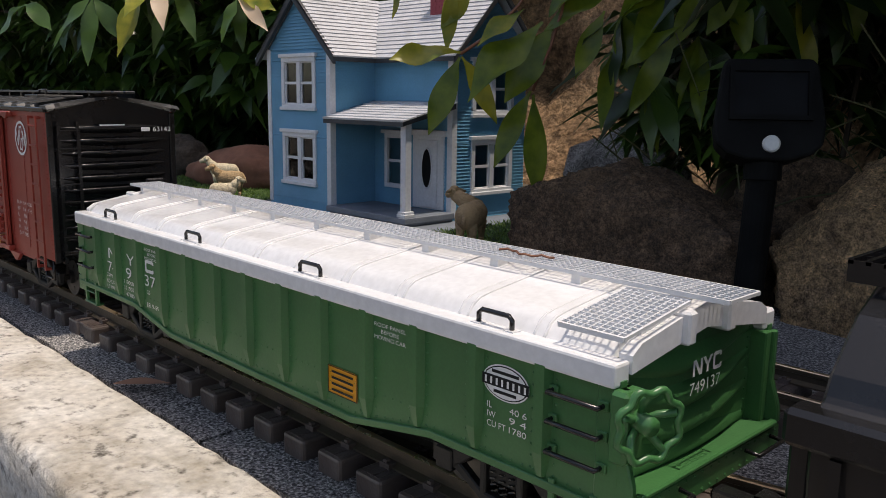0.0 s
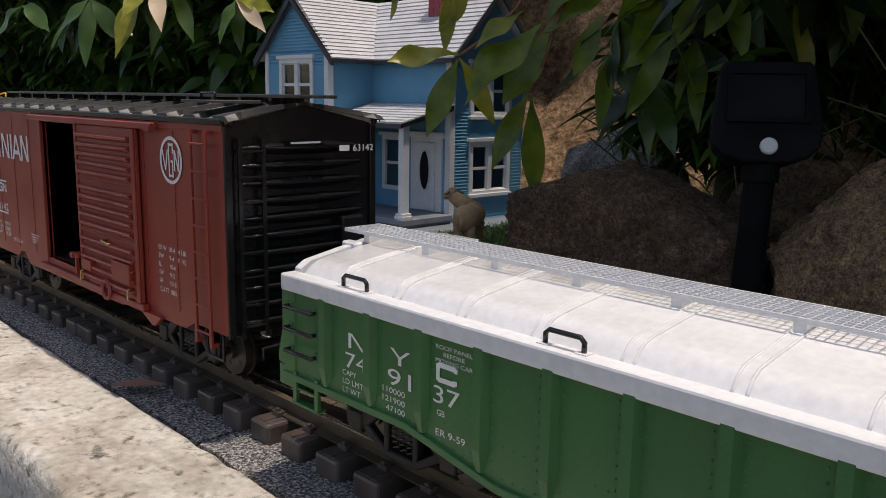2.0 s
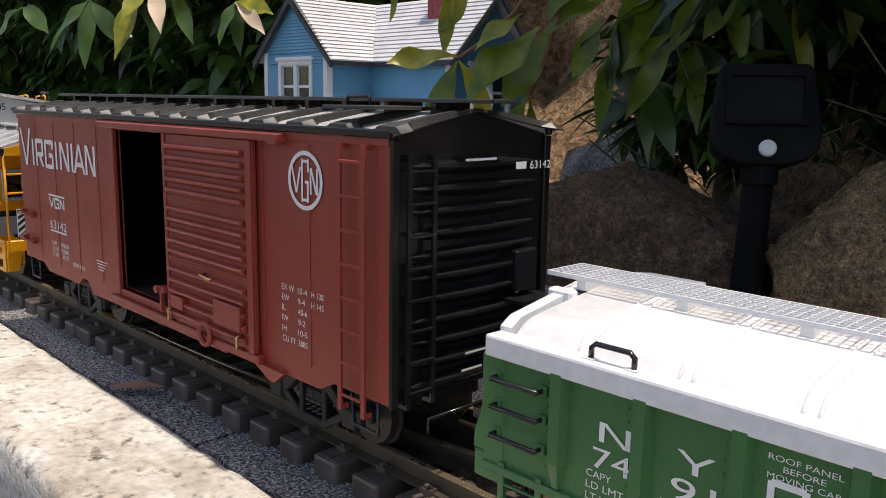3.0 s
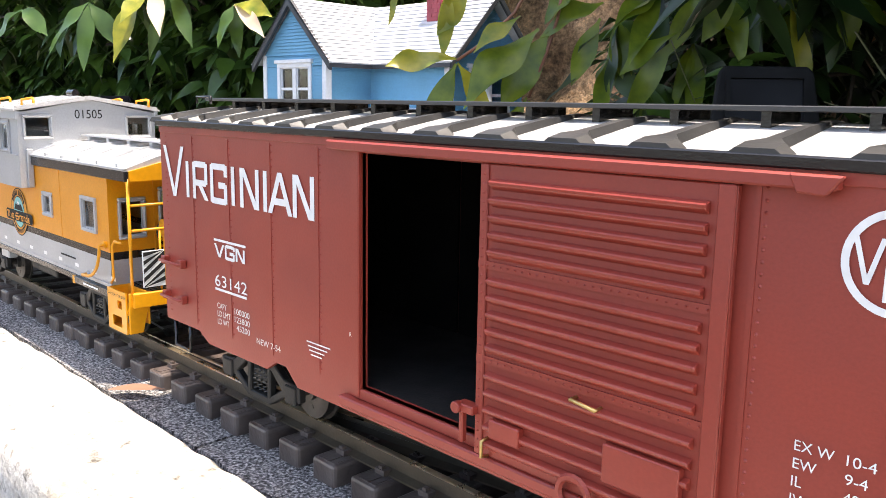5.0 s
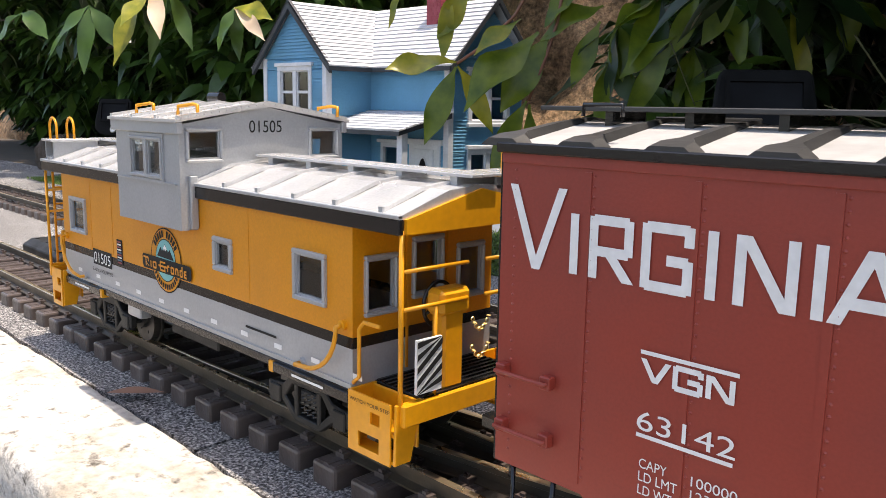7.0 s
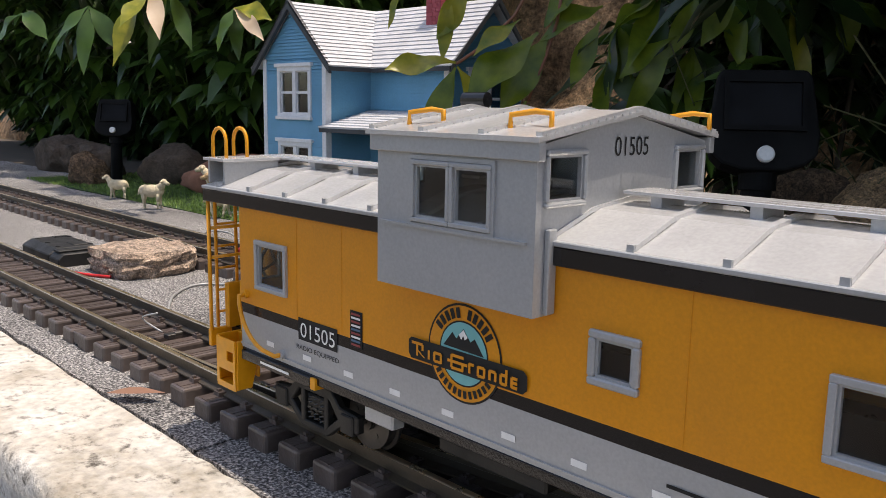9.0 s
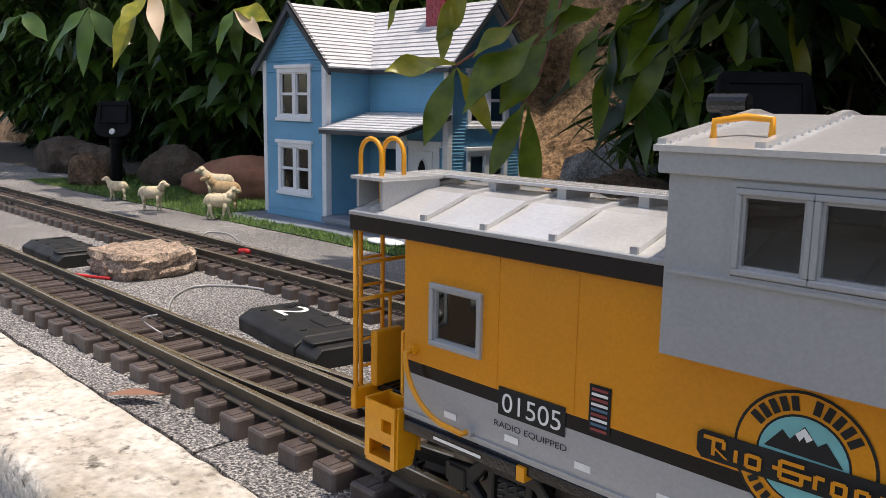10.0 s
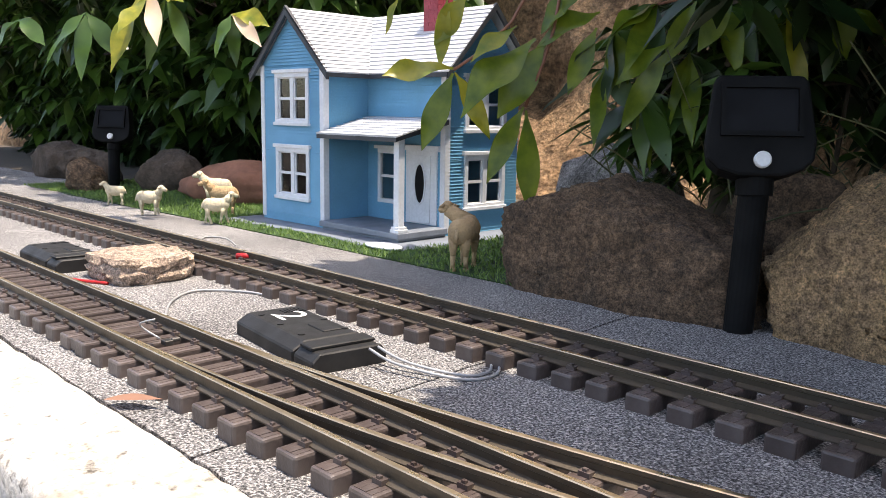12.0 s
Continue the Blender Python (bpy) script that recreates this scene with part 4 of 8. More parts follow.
def gondola():
    root = thing("covered_gondola", pose(-0.336, GONDOLA_Y, 0), "green riveted gondola car with a pale grey ribbed lid", "railway car", "train cars")
    hw, hl = 0.0485, 0.2085
    P = near(-hw)
    F = lambda u, v, d: (u, hw - d, v)
    top, lo = 0.0945, 0.0520
    outline = [(-hl + 0.001, top), (-hl + 0.001, lo), (-0.127, lo), (-0.080, 0.0435), (0.080, 0.0435), (0.127, lo), (hl - 0.001, lo), (hl - 0.001, top)]
    for s, fc in ((-1, P), (1, F)):
        y0, y1 = (-hw, -hw + 0.003) if s < 0 else (hw - 0.003, hw)
        part("side_wall", prism(B(), outline, "y", y0, y1), M_GREEN, root, "green riveted side plate")
        flange = [(-hl, lo), (-0.127, lo), (-0.080, 0.0435), (0.080, 0.0435), (0.127, lo), (hl, lo)]
        bm = prism(B(), flange + [(u, v + 0.0030) for u, v in flange[::-1]], "y", y0 + s * 0.0015, y1 + s * 0.0008)
        part("bottom_flange", bm, M_GREEN, root, bevel=0.0003)
    posts = [0.0010 + 0.0297 * k for k in range(-6, 7)]
    pts = []
    for u in posts:
        low = 0.0445 if abs(u) < 0.078 else (lo if abs(u) > 0.127 else lo - (0.127 - abs(u)) / 0.047 * 0.0085)
        bm = B()
        prof = [(-0.0034, 0.0), (-0.0020, -0.0030), (0.0020, -0.0030), (0.0034, 0.0)]
        ring_lo = [bm.verts.new(P(u + a * 0.5, low + 0.0035, d * 0.4)) for a, d in prof]
        ring_mid = [bm.verts.new(P(u + a, low + 0.012, d)) for a, d in prof]
        ring_hi = [bm.verts.new(P(u + a, top - 0.001, d)) for a, d in prof]
        for A, C in ((ring_lo, ring_mid), (ring_mid, ring_hi)):
            for i in range(3):
                bm.faces.new((A[i], A[i + 1], C[i + 1], C[i]))
        part("side_post", bm, M_GREEN, root, "pressed green side post")
        n = int((top - low - 0.006) / 0.0040)
        for k in range(n):
            for s in (-1, 1):
                pts.append((u + s * 0.0048, low + 0.005 + 0.0040 * k))
    rivets(root, pts, P, M_GREEN, 0.00055)
    pts = []
    u = -0.205
    while u < 0.206:
        low = 0.0445 if abs(u) < 0.080 else (lo if abs(u) > 0.127 else lo - (0.127 - abs(u)) / 0.047 * 0.0085)
        pts.append((u, low + 0.0045))
        if abs(u) < 0.11:
            pts.append((u, 0.0605))
        u += 0.0047
    rivets(root, pts, P, M_GREEN, 0.0005)
    slab("floor", (-hl + 0.002, hl - 0.002, -hw + 0.003, hw - 0.003, 0.0535, 0.0565), M_GREEN, root)
    slab("centre_sill", (-0.19, 0.19, -0.011, 0.011, 0.0440, 0.0535), M_MATT, root)
    # ends
    for s in (-1, 1):
        x = s * hl
        E = end_face(s * (hl - 0.006), s)
        end = part("end_wall", prism(B(), [(-hw + 0.003, 0.0535), (hw - 0.003, 0.0535), (hw - 0.003, 0.0975), (0, 0.1072), (-hw + 0.003, 0.0975)], "x", *sorted((x - s * 0.009, x - s * 0.006))), M_GREEN, root, "green end wall with curved pressed ribs")
        for v, sag in ((0.060, 0.000), (0.0705, 0.004), (0.0815, 0.006), (0.0925, 0.004)):
            bm = B()
            prev = None
            for i in range(15):
                f = i / 14
                u = (-1 + 2 * f) * (hw - 0.008)
                fat = max(0.1, math.sin(math.pi * f))
                vv = v - sag * math.sin(math.pi * f) + sag * 0.5
                cur = [bm.verts.new(E(u, vv + a * (0.4 + fat), d * fat)) for a, d in ((-0.0034, 0), (0, -0.0038), (0.0034, 0))]
                if prev:
                    for a in range(2):
                        bm.faces.new((prev[a], prev[a + 1], cur[a + 1], cur[a]))
                prev = cur
            part("rib", bm, M_GREEN, end, smooth=True)
        for y in (-1, 1):
            slab("corner_post", (min(x, x - s * 0.009), max(x, x - s * 0.009), min(y * (hw + 0.0006), y * (hw - 0.006)), max(y * (hw + 0.0006), y * (hw - 0.006)), 0.0513, 0.0925), M_GREEN, root, bevel=0.0006)
        slab("end_sill", (*sorted((x + s * 0.0050, x - s * 0.0095)), -hw - 0.0004, hw + 0.0004, 0.0475, 0.0580), M_GREEN, root, "deep green end sill", 0.0010)
        slab("sill_lip", (*sorted((x + s * 0.0060, x + s * 0.0030)), -hw + 0.004, hw - 0.004, 0.0580, 0.0600), M_GREEN, root, "", 0.0006)
        for y in (-1, 1):
            bm = prism(B(), [(x - s * 0.003, 0.0580), (x + s * 0.0050, 0.0580), (x + s * 0.0048, 0.0635), (x + s * 0.0015, 0.0740), (x + s * 0.0015, 0.0925), (x - s * 0.003, 0.0925)], "y", *sorted((y * (hw + 0.0005), y * (hw - 0.0022))))
            part("corner_gusset", bm, M_GREEN, root, bevel=0.0005)
        rivets(root, [(-0.044 + 0.0052 * k, 0.0560) for k in range(18)] + [(-0.044 + 0.0052 * k, 0.0500) for k in range(18)], end_face(x + s * 0.0050, s), M_GREEN, 0.0006)
        rivets(end, [(-hw + 0.0085, 0.062 + 0.004 * k) for k in range(10)] + [(hw - 0.0085, 0.062 + 0.004 * k) for k in range(10)], E, M_GREEN, 0.0006)
        for a, b in ((-0.041, -0.022), (0.022, 0.041)):
            E2 = end_face(x + s * 0.0050, s)
            grab(root, [E2(a, 0.0545, 0), E2(a, 0.0540, -0.005), E2(b, 0.0540, -0.005), E2(b, 0.0545, 0)], 0.0008, M_BLACK)
        if s > 0:
            lettering("749137", -0.0080, 0.0800, 0.0042, end_face(s * (hl - 0.006) + s * 0.0042, s), end, M_WHITE, 0.020)
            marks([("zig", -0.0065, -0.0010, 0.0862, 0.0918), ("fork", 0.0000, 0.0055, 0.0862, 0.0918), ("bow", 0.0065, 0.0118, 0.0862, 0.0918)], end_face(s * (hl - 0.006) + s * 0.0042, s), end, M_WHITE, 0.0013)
            # hand-brake wheel on its housing at the near corner
            E2 = end_face(x, s)
            bm = brick(B(), -0.0520, -0.0420, 0.0700, 0.0925, E2, -0.0035, 0.003)
            part("brake_housing", bm, M_GREEN, root, bevel=0.0012)
            turn = pose(x + 0.0045, -hw + 0.0015, 0.0842, 0, 0, -22)
            W = lambda u, v, d: turn @ Vector((d, u, v))
            r = 0.0104
            bm = B()
            tube(bm, [W(r * (1 - 0.09 * math.cos(8 * a)) * math.cos(a), r * (1 - 0.09 * math.cos(8 * a)) * math.sin(a), 0.005) for a in [k * math.tau / 48 for k in range(48)]], 0.0012, 6, True)
            for k in range(5):
                a = k * math.tau / 5 + 0.3
                tube(bm, [W(0, 0, 0.0005), W(r * 0.55 * math.cos(a), r * 0.55 * math.sin(a), 0.0015), W(r * 0.95 * math.cos(a), r * 0.95 * math.sin(a), 0.005)], 0.0013, 6)
            tube(bm, [W(0, 0, -0.006), W(0, 0, 0.006)], 0.0030, 12)
            part("brake_wheel", bm, M_GREEN, root, "green spoked hand-brake wheel", smooth=True)
    # hand grips and steps on the side
    for s in (-1, 1):
        for v in (0.0665, 0.0765, 0.0860):
            a, b = s * 0.2025, s * 0.1835
            grab(root, [(a, -hw, v), (a, -hw - 0.0042, v), (b, -hw - 0.0042, v), (b, -hw, v)], 0.0009, M_BLACK, label="black hand grip")
            for u in (a, b):
                part("grab_bracket", brick(B(), u - 0.0018, u + 0.0018, v - 0.0016, v + 0.0016, P, -0.0014, 0), M_GREEN, root, bevel=0.0003)
        bm = B()
        for u in (s * 0.200, s * 0.184):
            box(bm, u - 0.0013, u + 0.0013, -hw - 0.0012, -hw + 0.0008, 0.042, 0.0565)
        box(bm, min(s * 0.2015, s * 0.1825), max(s * 0.2015, s * 0.1825), -hw - 0.0016, -hw + 0.0034, 0.0415, 0.0428)
        box(bm, min(s * 0.2005, s * 0.1835), max(s * 0.2005, s * 0.1835), -hw - 0.0010, -hw + 0.0006, 0.0485, 0.0494)
        part("corner_step", bm, M_GREEN, root, "green corner step", 0.0003)
    # lid
    lx, ly = 0.2070, 0.0515
    prof = [(-ly + 0.007, 0.0990), (-ly + 0.0085, 0.1008), (-ly + 0.0105, 0.1036), (-ly + 0.0135, 0.1054), (-ly + 0.018, 0.1064), (0, 0.1110)]
    prof = prof + [(-y, z) for y, z in prof[-2::-1]]
    bm = B()
    secs = [(-lx + 0.0065, 0.55), (-lx + 0.0075, 0.85), (-lx + 0.010, 1.0), (lx - 0.010, 1.0), (lx - 0.0075, 0.85), (lx - 0.0065, 0.55)]
    rows = [[bm.verts.new((x, y, 0.0985 + (z - 0.0985) * k)) for y, z in prof] for x, k in secs]
    for A, C in zip(rows, rows[1:]):
        for i in range(len(prof) - 1):
            bm.faces.new((A[i], A[i + 1], C[i + 1], C[i]))
    for r in (rows[0], rows[-1]):
        bm.faces.new(r)
    lid = part("lid", bm, M_LID, root, "smooth pale grey lid with rounded shoulders", smooth=True)
    bm = B()
    box(bm, -lx, lx, -ly, -ly + 0.008, 0.0925, 0.1000)
    part("lid_rim", bm, M_LID, lid, "pale grey downturned rim", 0.0010, seg=2)
    part("lid_rim", box(B(), -lx, lx, ly - 0.008, ly, 0.0925, 0.1000), M_LID, lid, "", 0.0010)
    # end gables of the lid
    for s in (-1, 1):
        E = end_face(s * (lx - 0.0055), s)
        for u in (-0.016, 0.010):
            part("lid_rib", brick(B(), u, u + 0.005, 0.0990, 0.1100, E, -0.0085, 0.002), M_LID, lid, bevel=0.0008)
        bm = prism(B(), [(-ly + 0.0082, 0.0955), (0, 0.1022), (ly - 0.0082, 0.0955), (ly - 0.0082, 0.1012), (ly - 0.013, 0.1042), (0, 0.1112), (-ly + 0.013, 0.1042), (-ly + 0.0082, 0.1012)], "x", *sorted((s * (lx - 0.0045), s * (lx + 0.0004))))
        part("lid_gable", bm, M_LID, lid)
    # seams: pairs of raised beads
    for k in range(-5, 6):
        u = 0.0345 * k
        bm = B()
        for d in (-0.0021, 0.0021):
            line = [(u + d, y, z + 0.0001) for y, z in prof]
            tube(bm, line, 0.0006, 6)
        for i, (p, q) in enumerate(zip(prof, prof[1:])):
            bm.faces.new([bm.verts.new(w) for w in ((u - 0.0021, p[0], p[1] + 0.0003), (u + 0.0021, p[0], p[1] + 0.0003), (u + 0.0021, q[0], q[1] + 0.0003), (u - 0.0021, q[0], q[1] + 0.0003))])
        part("seam", bm, M_LID, lid, smooth=True)
    # running board: a fine grating on feet
    def grating(name, x0, x1, y0, y1, z, nx, ny, label, fall=0.0):
        bm = B()
        for k in range(ny + 1):
            y = y0 + (y1 - y0) * k / ny
            w = 0.0009 if k in (0, ny) else 0.00035
            box(bm, x0, x1, y - w / 2, y + w / 2, z - 0.0016, z)
        for k in range(nx + 1):
            x = x0 + (x1 - x0) * k / nx
            w = 0.0009 if k in (0, nx) else 0.0004
            box(bm, x - w / 2, x + w / 2, y0, y1, z - 0.0012, z - 0.0001)
        for v in bm.verts:
            v.co.z -= fall * abs(v.co.y)
        return part(name, bm, M_LID, lid, label, merge=False)
    grating("running_board", -0.214, 0.2195, -0.0105, 0.0095, 0.1150, 150, 7, "pale grey grated running board")
    for k in range(11):
        u = -0.2 + 0.04 * k
        part("board_foot", box(B(), u - 0.002, u + 0.002, -0.009, 0.009, 0.1095, 0.1135), M_LID, lid)
    grating("side_grating", 0.1825, 0.2065, -0.0470, -0.0108, 0.1145, 9, 14, "grated platform on the lid corner", 0.15)
    grating("side_grating", -0.2065, -0.1825, 0.0108, 0.0470, 0.1145, 9, 14, "grated platform on the lid corner", 0.15)
    for u in (0.1845, 0.2030):
        part("board_foot", box(B(), u - 0.001, u + 0.001, -0.034, -0.013, 0.105, 0.1085), M_LID, lid)
        part("board_foot", box(B(), -u - 0.001, -u + 0.001, 0.013, 0.034, 0.105, 0.1085), M_LID, lid)
    for u in (-0.160, -0.0555, 0.0490, 0.1560):
        for s in (-1, 1):
            y = s * (ly - 0.0045)
            grab(lid, [(u - 0.0075, y, 0.0998), (u - 0.0075, y, 0.1035), (u - 0.0060, y, 0.1048), (u + 0.0060, y, 0.1048), (u + 0.0075, y, 0.1035), (u + 0.0075, y, 0.0998)], 0.0009, M_BLACK, "lid_handle", "black wire lid handle")
            for q in (-0.0075, 0.0075):
                part("handle_plate", box(B(), u + q - 0.0022, u + q + 0.0022, y - 0.0020, y + 0.0020, 0.0998, 0.1004), M_LID, lid)
    bm = tube(B(), [(0.118 + 0.003 * k, -0.004 + 0.002 * math.sin(k), 0.1157 + 0.0006 * (k % 2)) for k in range(10)], 0.0005, 5)
    whole_twig = part("twig", bm, M_TWIG, lid, "dry twig caught on the running board")
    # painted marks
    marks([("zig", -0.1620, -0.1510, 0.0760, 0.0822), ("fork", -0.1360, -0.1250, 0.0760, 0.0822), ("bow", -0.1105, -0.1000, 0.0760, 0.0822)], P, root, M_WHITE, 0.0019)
    for i, a in enumerate(("74", "91", "37")):
        lettering(a, (-0.1640, -0.1375, -0.1120)[i], 0.0675, 0.0065, P, root, M_WHITE, 0.0135)
    for i in range(3):
        lettering(("CAPY", "LD LMT", "LT WT")[i], -0.1660, 0.0640 - 0.0037 * i, 0.0023, P, root, M_WHITE, (0.009, 0.0135, 0.0115)[i])
        lettering(("110000", "121900", "47100")[i], -0.1405 + (0.002 if i == 2 else 0), 0.0640 - 0.0037 * i, 0.0023, P, root, M_WHITE, 0.0130 if i < 2 else 0.0110)
        for u in (-0.1110, 0.0945):
            lettering(("ROOF PANEL", "BEFORE", "MOVING CAR")[i], u + (0.004 if i == 1 else 0), 0.0878 - 0.0025 * i, 0.0016, P, root, M_WHITE, (0.0185, 0.0105, 0.0185)[i])
    lettering("GB", -0.1100, 0.0628, 0.0023, P, root, M_WHITE)
    lettering("ER 9-59", -0.1105, 0.0552, 0.0026, P, root, M_WHITE, 0.0150)
    bm = flat(B(), [(0.064, 0.0525), (0.0835, 0.0525), (0.0835, 0.0645), (0.064, 0.0645)], P, 0.0003)
    part("yellow_notice", bm, M_YELLOW, root, "yellow notice panel with rows of black print")
    strokes([(0.0665, 0.0622 - 0.0026 * k, 0.081, 0.0622 - 0.0026 * k) for k in range(4)], near(-hw - 0.0003), root, M_INK, 0.0010, "fine_print")
    strokes([(0.064, 0.0643, 0.0835, 0.0643), (0.064, 0.0527, 0.0835, 0.0527), (0.0642, 0.0525, 0.0642, 0.0645), (0.0833, 0.0525, 0.0833, 0.0645)], near(-hw - 0.0003), root, M_INK, 0.0004, "notice_border")
    c = (0.1630, 0.0822)
    for k, (a, b, d, m) in enumerate(((0.0103, 0.0063, 0.0003, M_WHITE), (0.0097, 0.0058, 0.0004, M_INK), (0.0093, 0.0054, 0.0005, M_WHITE))):
        bm = flat(B(), [(c[0] + a * math.cos(t), c[1] + b * math.sin(t)) for t in [j * math.tau / 36 for j in range(36)]], P, d)
        part("oval_emblem", bm, m, root, ("white oval emblem with a black bar", "black oval line", "")[k])
    bm = flat(B(), [(c[0] - 0.0103, c[1] - 0.0019), (c[0] + 0.0103, c[1] - 0.0019), (c[0] + 0.0103, c[1] + 0.0019), (c[0] - 0.0103, c[1] + 0.0019)], P, 0.0006)
    part("emblem_bar", bm, M_INK, root)
    strokes([(c[0] - 0.0085 + 0.0025 * k, c[1] - 0.0012, c[0] - 0.0085 + 0.0025 * k, c[1] + 0.0012) for k in range(8)], near(-hw - 0.0005), root, M_WHITE, 0.0009, "emblem_marks")
    strokes([(c[0] - 0.006, c[1] + 0.0034, c[0] + 0.006, c[1] + 0.0034), (c[0] - 0.005, c[1] - 0.0034, c[0] + 0.005, c[1] - 0.0034)], near(-hw - 0.0003), root, M_INK, 0.0011, "emblem_marks")
    for i, (a, b) in enumerate((("IL", "40 6"), ("IW", "9 4"), ("CU FT", "1780"))):
        lettering(a, 0.1550, 0.0722 - 0.0033 * i, 0.0022, P, root, M_WHITE)
        lettering(b, 0.1650, 0.0722 - 0.0033 * i, 0.0022, P, root, M_WHITE, 0.0075)
    for x in (-0.148, 0.148):
        truck(root, x, y=TY - GONDOLA_Y)
    coupler(root, hl + 0.004, 1, y=TY - GONDOLA_Y)
    coupler(root, -hl, -1, y=TY - GONDOLA_Y)
    return root


# ---------------------------------------------------------------- caboose
def window(root, u0, u1, v0, v1, place, material, bar=0.0022, rounded=False, panes=1):
    bm = ring(B(), u0, u1, v0, v1, bar, place, -0.0018, 0.0008)
    w = part("window", bm, material, root, "silver-framed window" if material is M_SILVER else "", 0.0006 if rounded else 0.0003, merge=False)
    bm = ring(B(), u0 + bar, u1 - bar, v0 + bar, v1 - bar, 0.0008, place, -0.0004, 0.0014)
    part("inner_frame", bm, material, w, merge=False)
    bm = brick(B(), u0 + bar, u1 - bar, v0 + bar, v1 - bar, place, 0.0010, 0.0016)
    g = part("pane", bm, M_GLASS, w)
    g.visible_shadow = False
    return w


SLIM = 0.893


def caboose():
    root = thing("caboose", pose(-1.2545, BODY_Y, 0), "gold-orange and silver caboose with a wide cupola and yellow end ladders", "railway car", "train cars")
    hw, hl, rl = 0.0465, 0.1585, 0.1895
    P = near(-hw)
    F = lambda u, v, d: (u, hw - d, v)
    z0, zs, ze, zt = 0.0585, 0.0760, 0.0808, 0.1285
    wins = [(-0.1440, -0.1180, 0.0896, 0.1130), (0.0460, 0.0642, 0.0924, 0.1098), (0.1170, 0.1412, 0.0905, 0.1132)]
    for s, fc in ((-1, P), (1, F)):
        inner = [(a + 0.0018, b - 0.0018, c + 0.0018, d - 0.0018) for a, b, c, d in wins]
        part("side_wall", panel(B(), [-hl, hl], [ze, zt], inner, fc, 0.0022), M_ORANGE, root, "gold-orange upper side")
        part("black_stripe", panel(B(), [-hl, hl], [zs, ze], [], fc, 0.0022), M_BLACK, root, "black waist stripe")
        part("lower_side", panel(B(), [-hl, hl], [z0, zs], [], fc, 0.0022), M_SILVER, root, "silver lower side")
        for i, wdw in enumerate(wins):
            window(root, *wdw, fc, M_SILVER, 0.0026 if i == 1 else 0.0021, i == 1)
    for u in (-0.0785, 0.079, -0.111):
        part("panel_seam", brick(B(), u - 0.0002, u + 0.0002, ze + 0.0005, zt, P, -0.0002, 0), M_ORANGE, root)
    part("skirt_line", brick(B(), -hl, hl, z0 + 0.0015, z0 + 0.0024, P, -0.0007, 0), M_SILVER, root)
    slab("floor", (-hl + 0.001, hl - 0.001, -hw + 0.0022, hw - 0.0022, 0.0590, 0.0610), M_MATT, root)
    slab("side_sill", (-hl, hl, -hw, -hw + 0.004, 0.0540, 0.0583), M_BLACK, root, "black side sill", 0.0004)
    slab("centre_sill", (-0.17, 0.17, -0.012, 0.012, 0.0440, 0.0590), M_MATT, root)
    slab("under_tank", (-0.035, 0.020, -0.030, 0.030, 0.0400, 0.0540), M_MATT, root, "dark underfloor equipment", 0.001)
    bm = box(B(), -0.066, -0.048, -hw + 0.002, -hw + 0.010, 0.047, 0.0565)
    part("battery_box", bm, M_SILVER, root, "silver underfloor box", 0.0008)
    # end walls with door and windows
    for s in (-1, 1):
        E = end_face(s * hl, s)
        ew = [(-0.040, -0.020, 0.0885, 0.1145), (0.020, 0.040, 0.0885, 0.1145)]
        dr = (-0.0105, 0.0105, 0.0925, 0.1200)
        end = part("end_wall", panel(B(), [-hw + 0.0022, hw - 0.0022], [ze, zt], [(a + 0.0018, b - 0.0018, c + 0.0018, d - 0.0018) for a, b, c, d in ew + [dr]], E, 0.0022), M_ORANGE, root, "gold-orange end wall with door")
        part("end_stripe", panel(B(), [-hw + 0.0022, hw - 0.0022], [zs, ze], [], E, 0.0022), M_BLACK, end)
        part("end_lower", panel(B(), [-hw + 0.0022, hw - 0.0022], [z0, zs], [], E, 0.0022), M_SILVER, end)
        for wdw in ew + [dr]:
            window(root, *wdw, E, M_SILVER, 0.0020, True)
        for u in (-0.0135, 0.0135):
            part("door_edge", brick(B(), u - 0.0006, u + 0.0006, 0.0625, 0.1245, E, -0.0008, 0), M_ORANGE, end)
        # platform, steps
        xa, xb = sorted((s * hl, s * 0.190))
        plat = slab("platform", (xa, xb, -0.0335, 0.0335, 0.0575, 0.0605), M_BLACK, root, "black grated end platform", 0.0003)
        for k in range(9):
            u = xa + (xb - xa) * (k + 0.5) / 9
            part("tread_bar", box(B(), u - 0.0007, u + 0.0007, -0.033, 0.033, 0.0605, 0.0611), M_BLACK, plat)
        slab("end_beam", (*sorted((s * 0.1885, s * 0.1915)), -0.047, 0.047, 0.0515, 0.0605), M_YELLOW, root, "yellow end beam", 0.0005)
        for y in (-1, 1):
            st = B()
            so = 0.1880 if s > 0 else 0.1790
            for u in (s * 0.1600, s * so):
                prism(st, [(y * 0.0335, 0.0605), (y * 0.0490, 0.0605), (y * 0.0495, 0.0355), (y * 0.0400, 0.0355)], "x", u - 0.0007, u + 0.0007)
            for z, a, b in ((0.0357, 0.0405, 0.0495), (0.0470, 0.0375, 0.0495)):
                ys = sorted((y * a, y * b))
                box(st, *sorted((s * 0.1600, s * so)), ys[0], ys[1], z, z + 0.0016)
            ys = sorted((y * 0.0345, y * 0.0360))
            box(st, *sorted((s * 0.1600, s * so)), ys[0], ys[1], 0.0400, 0.0600)
            # riser with a cut-out
            steps = part("end_steps", st, M_YELLOW, root, "yellow corner steps", 0.0003, merge=False)
            ua, ub = sorted((s * 0.1600, s * (so - 0.0015)))
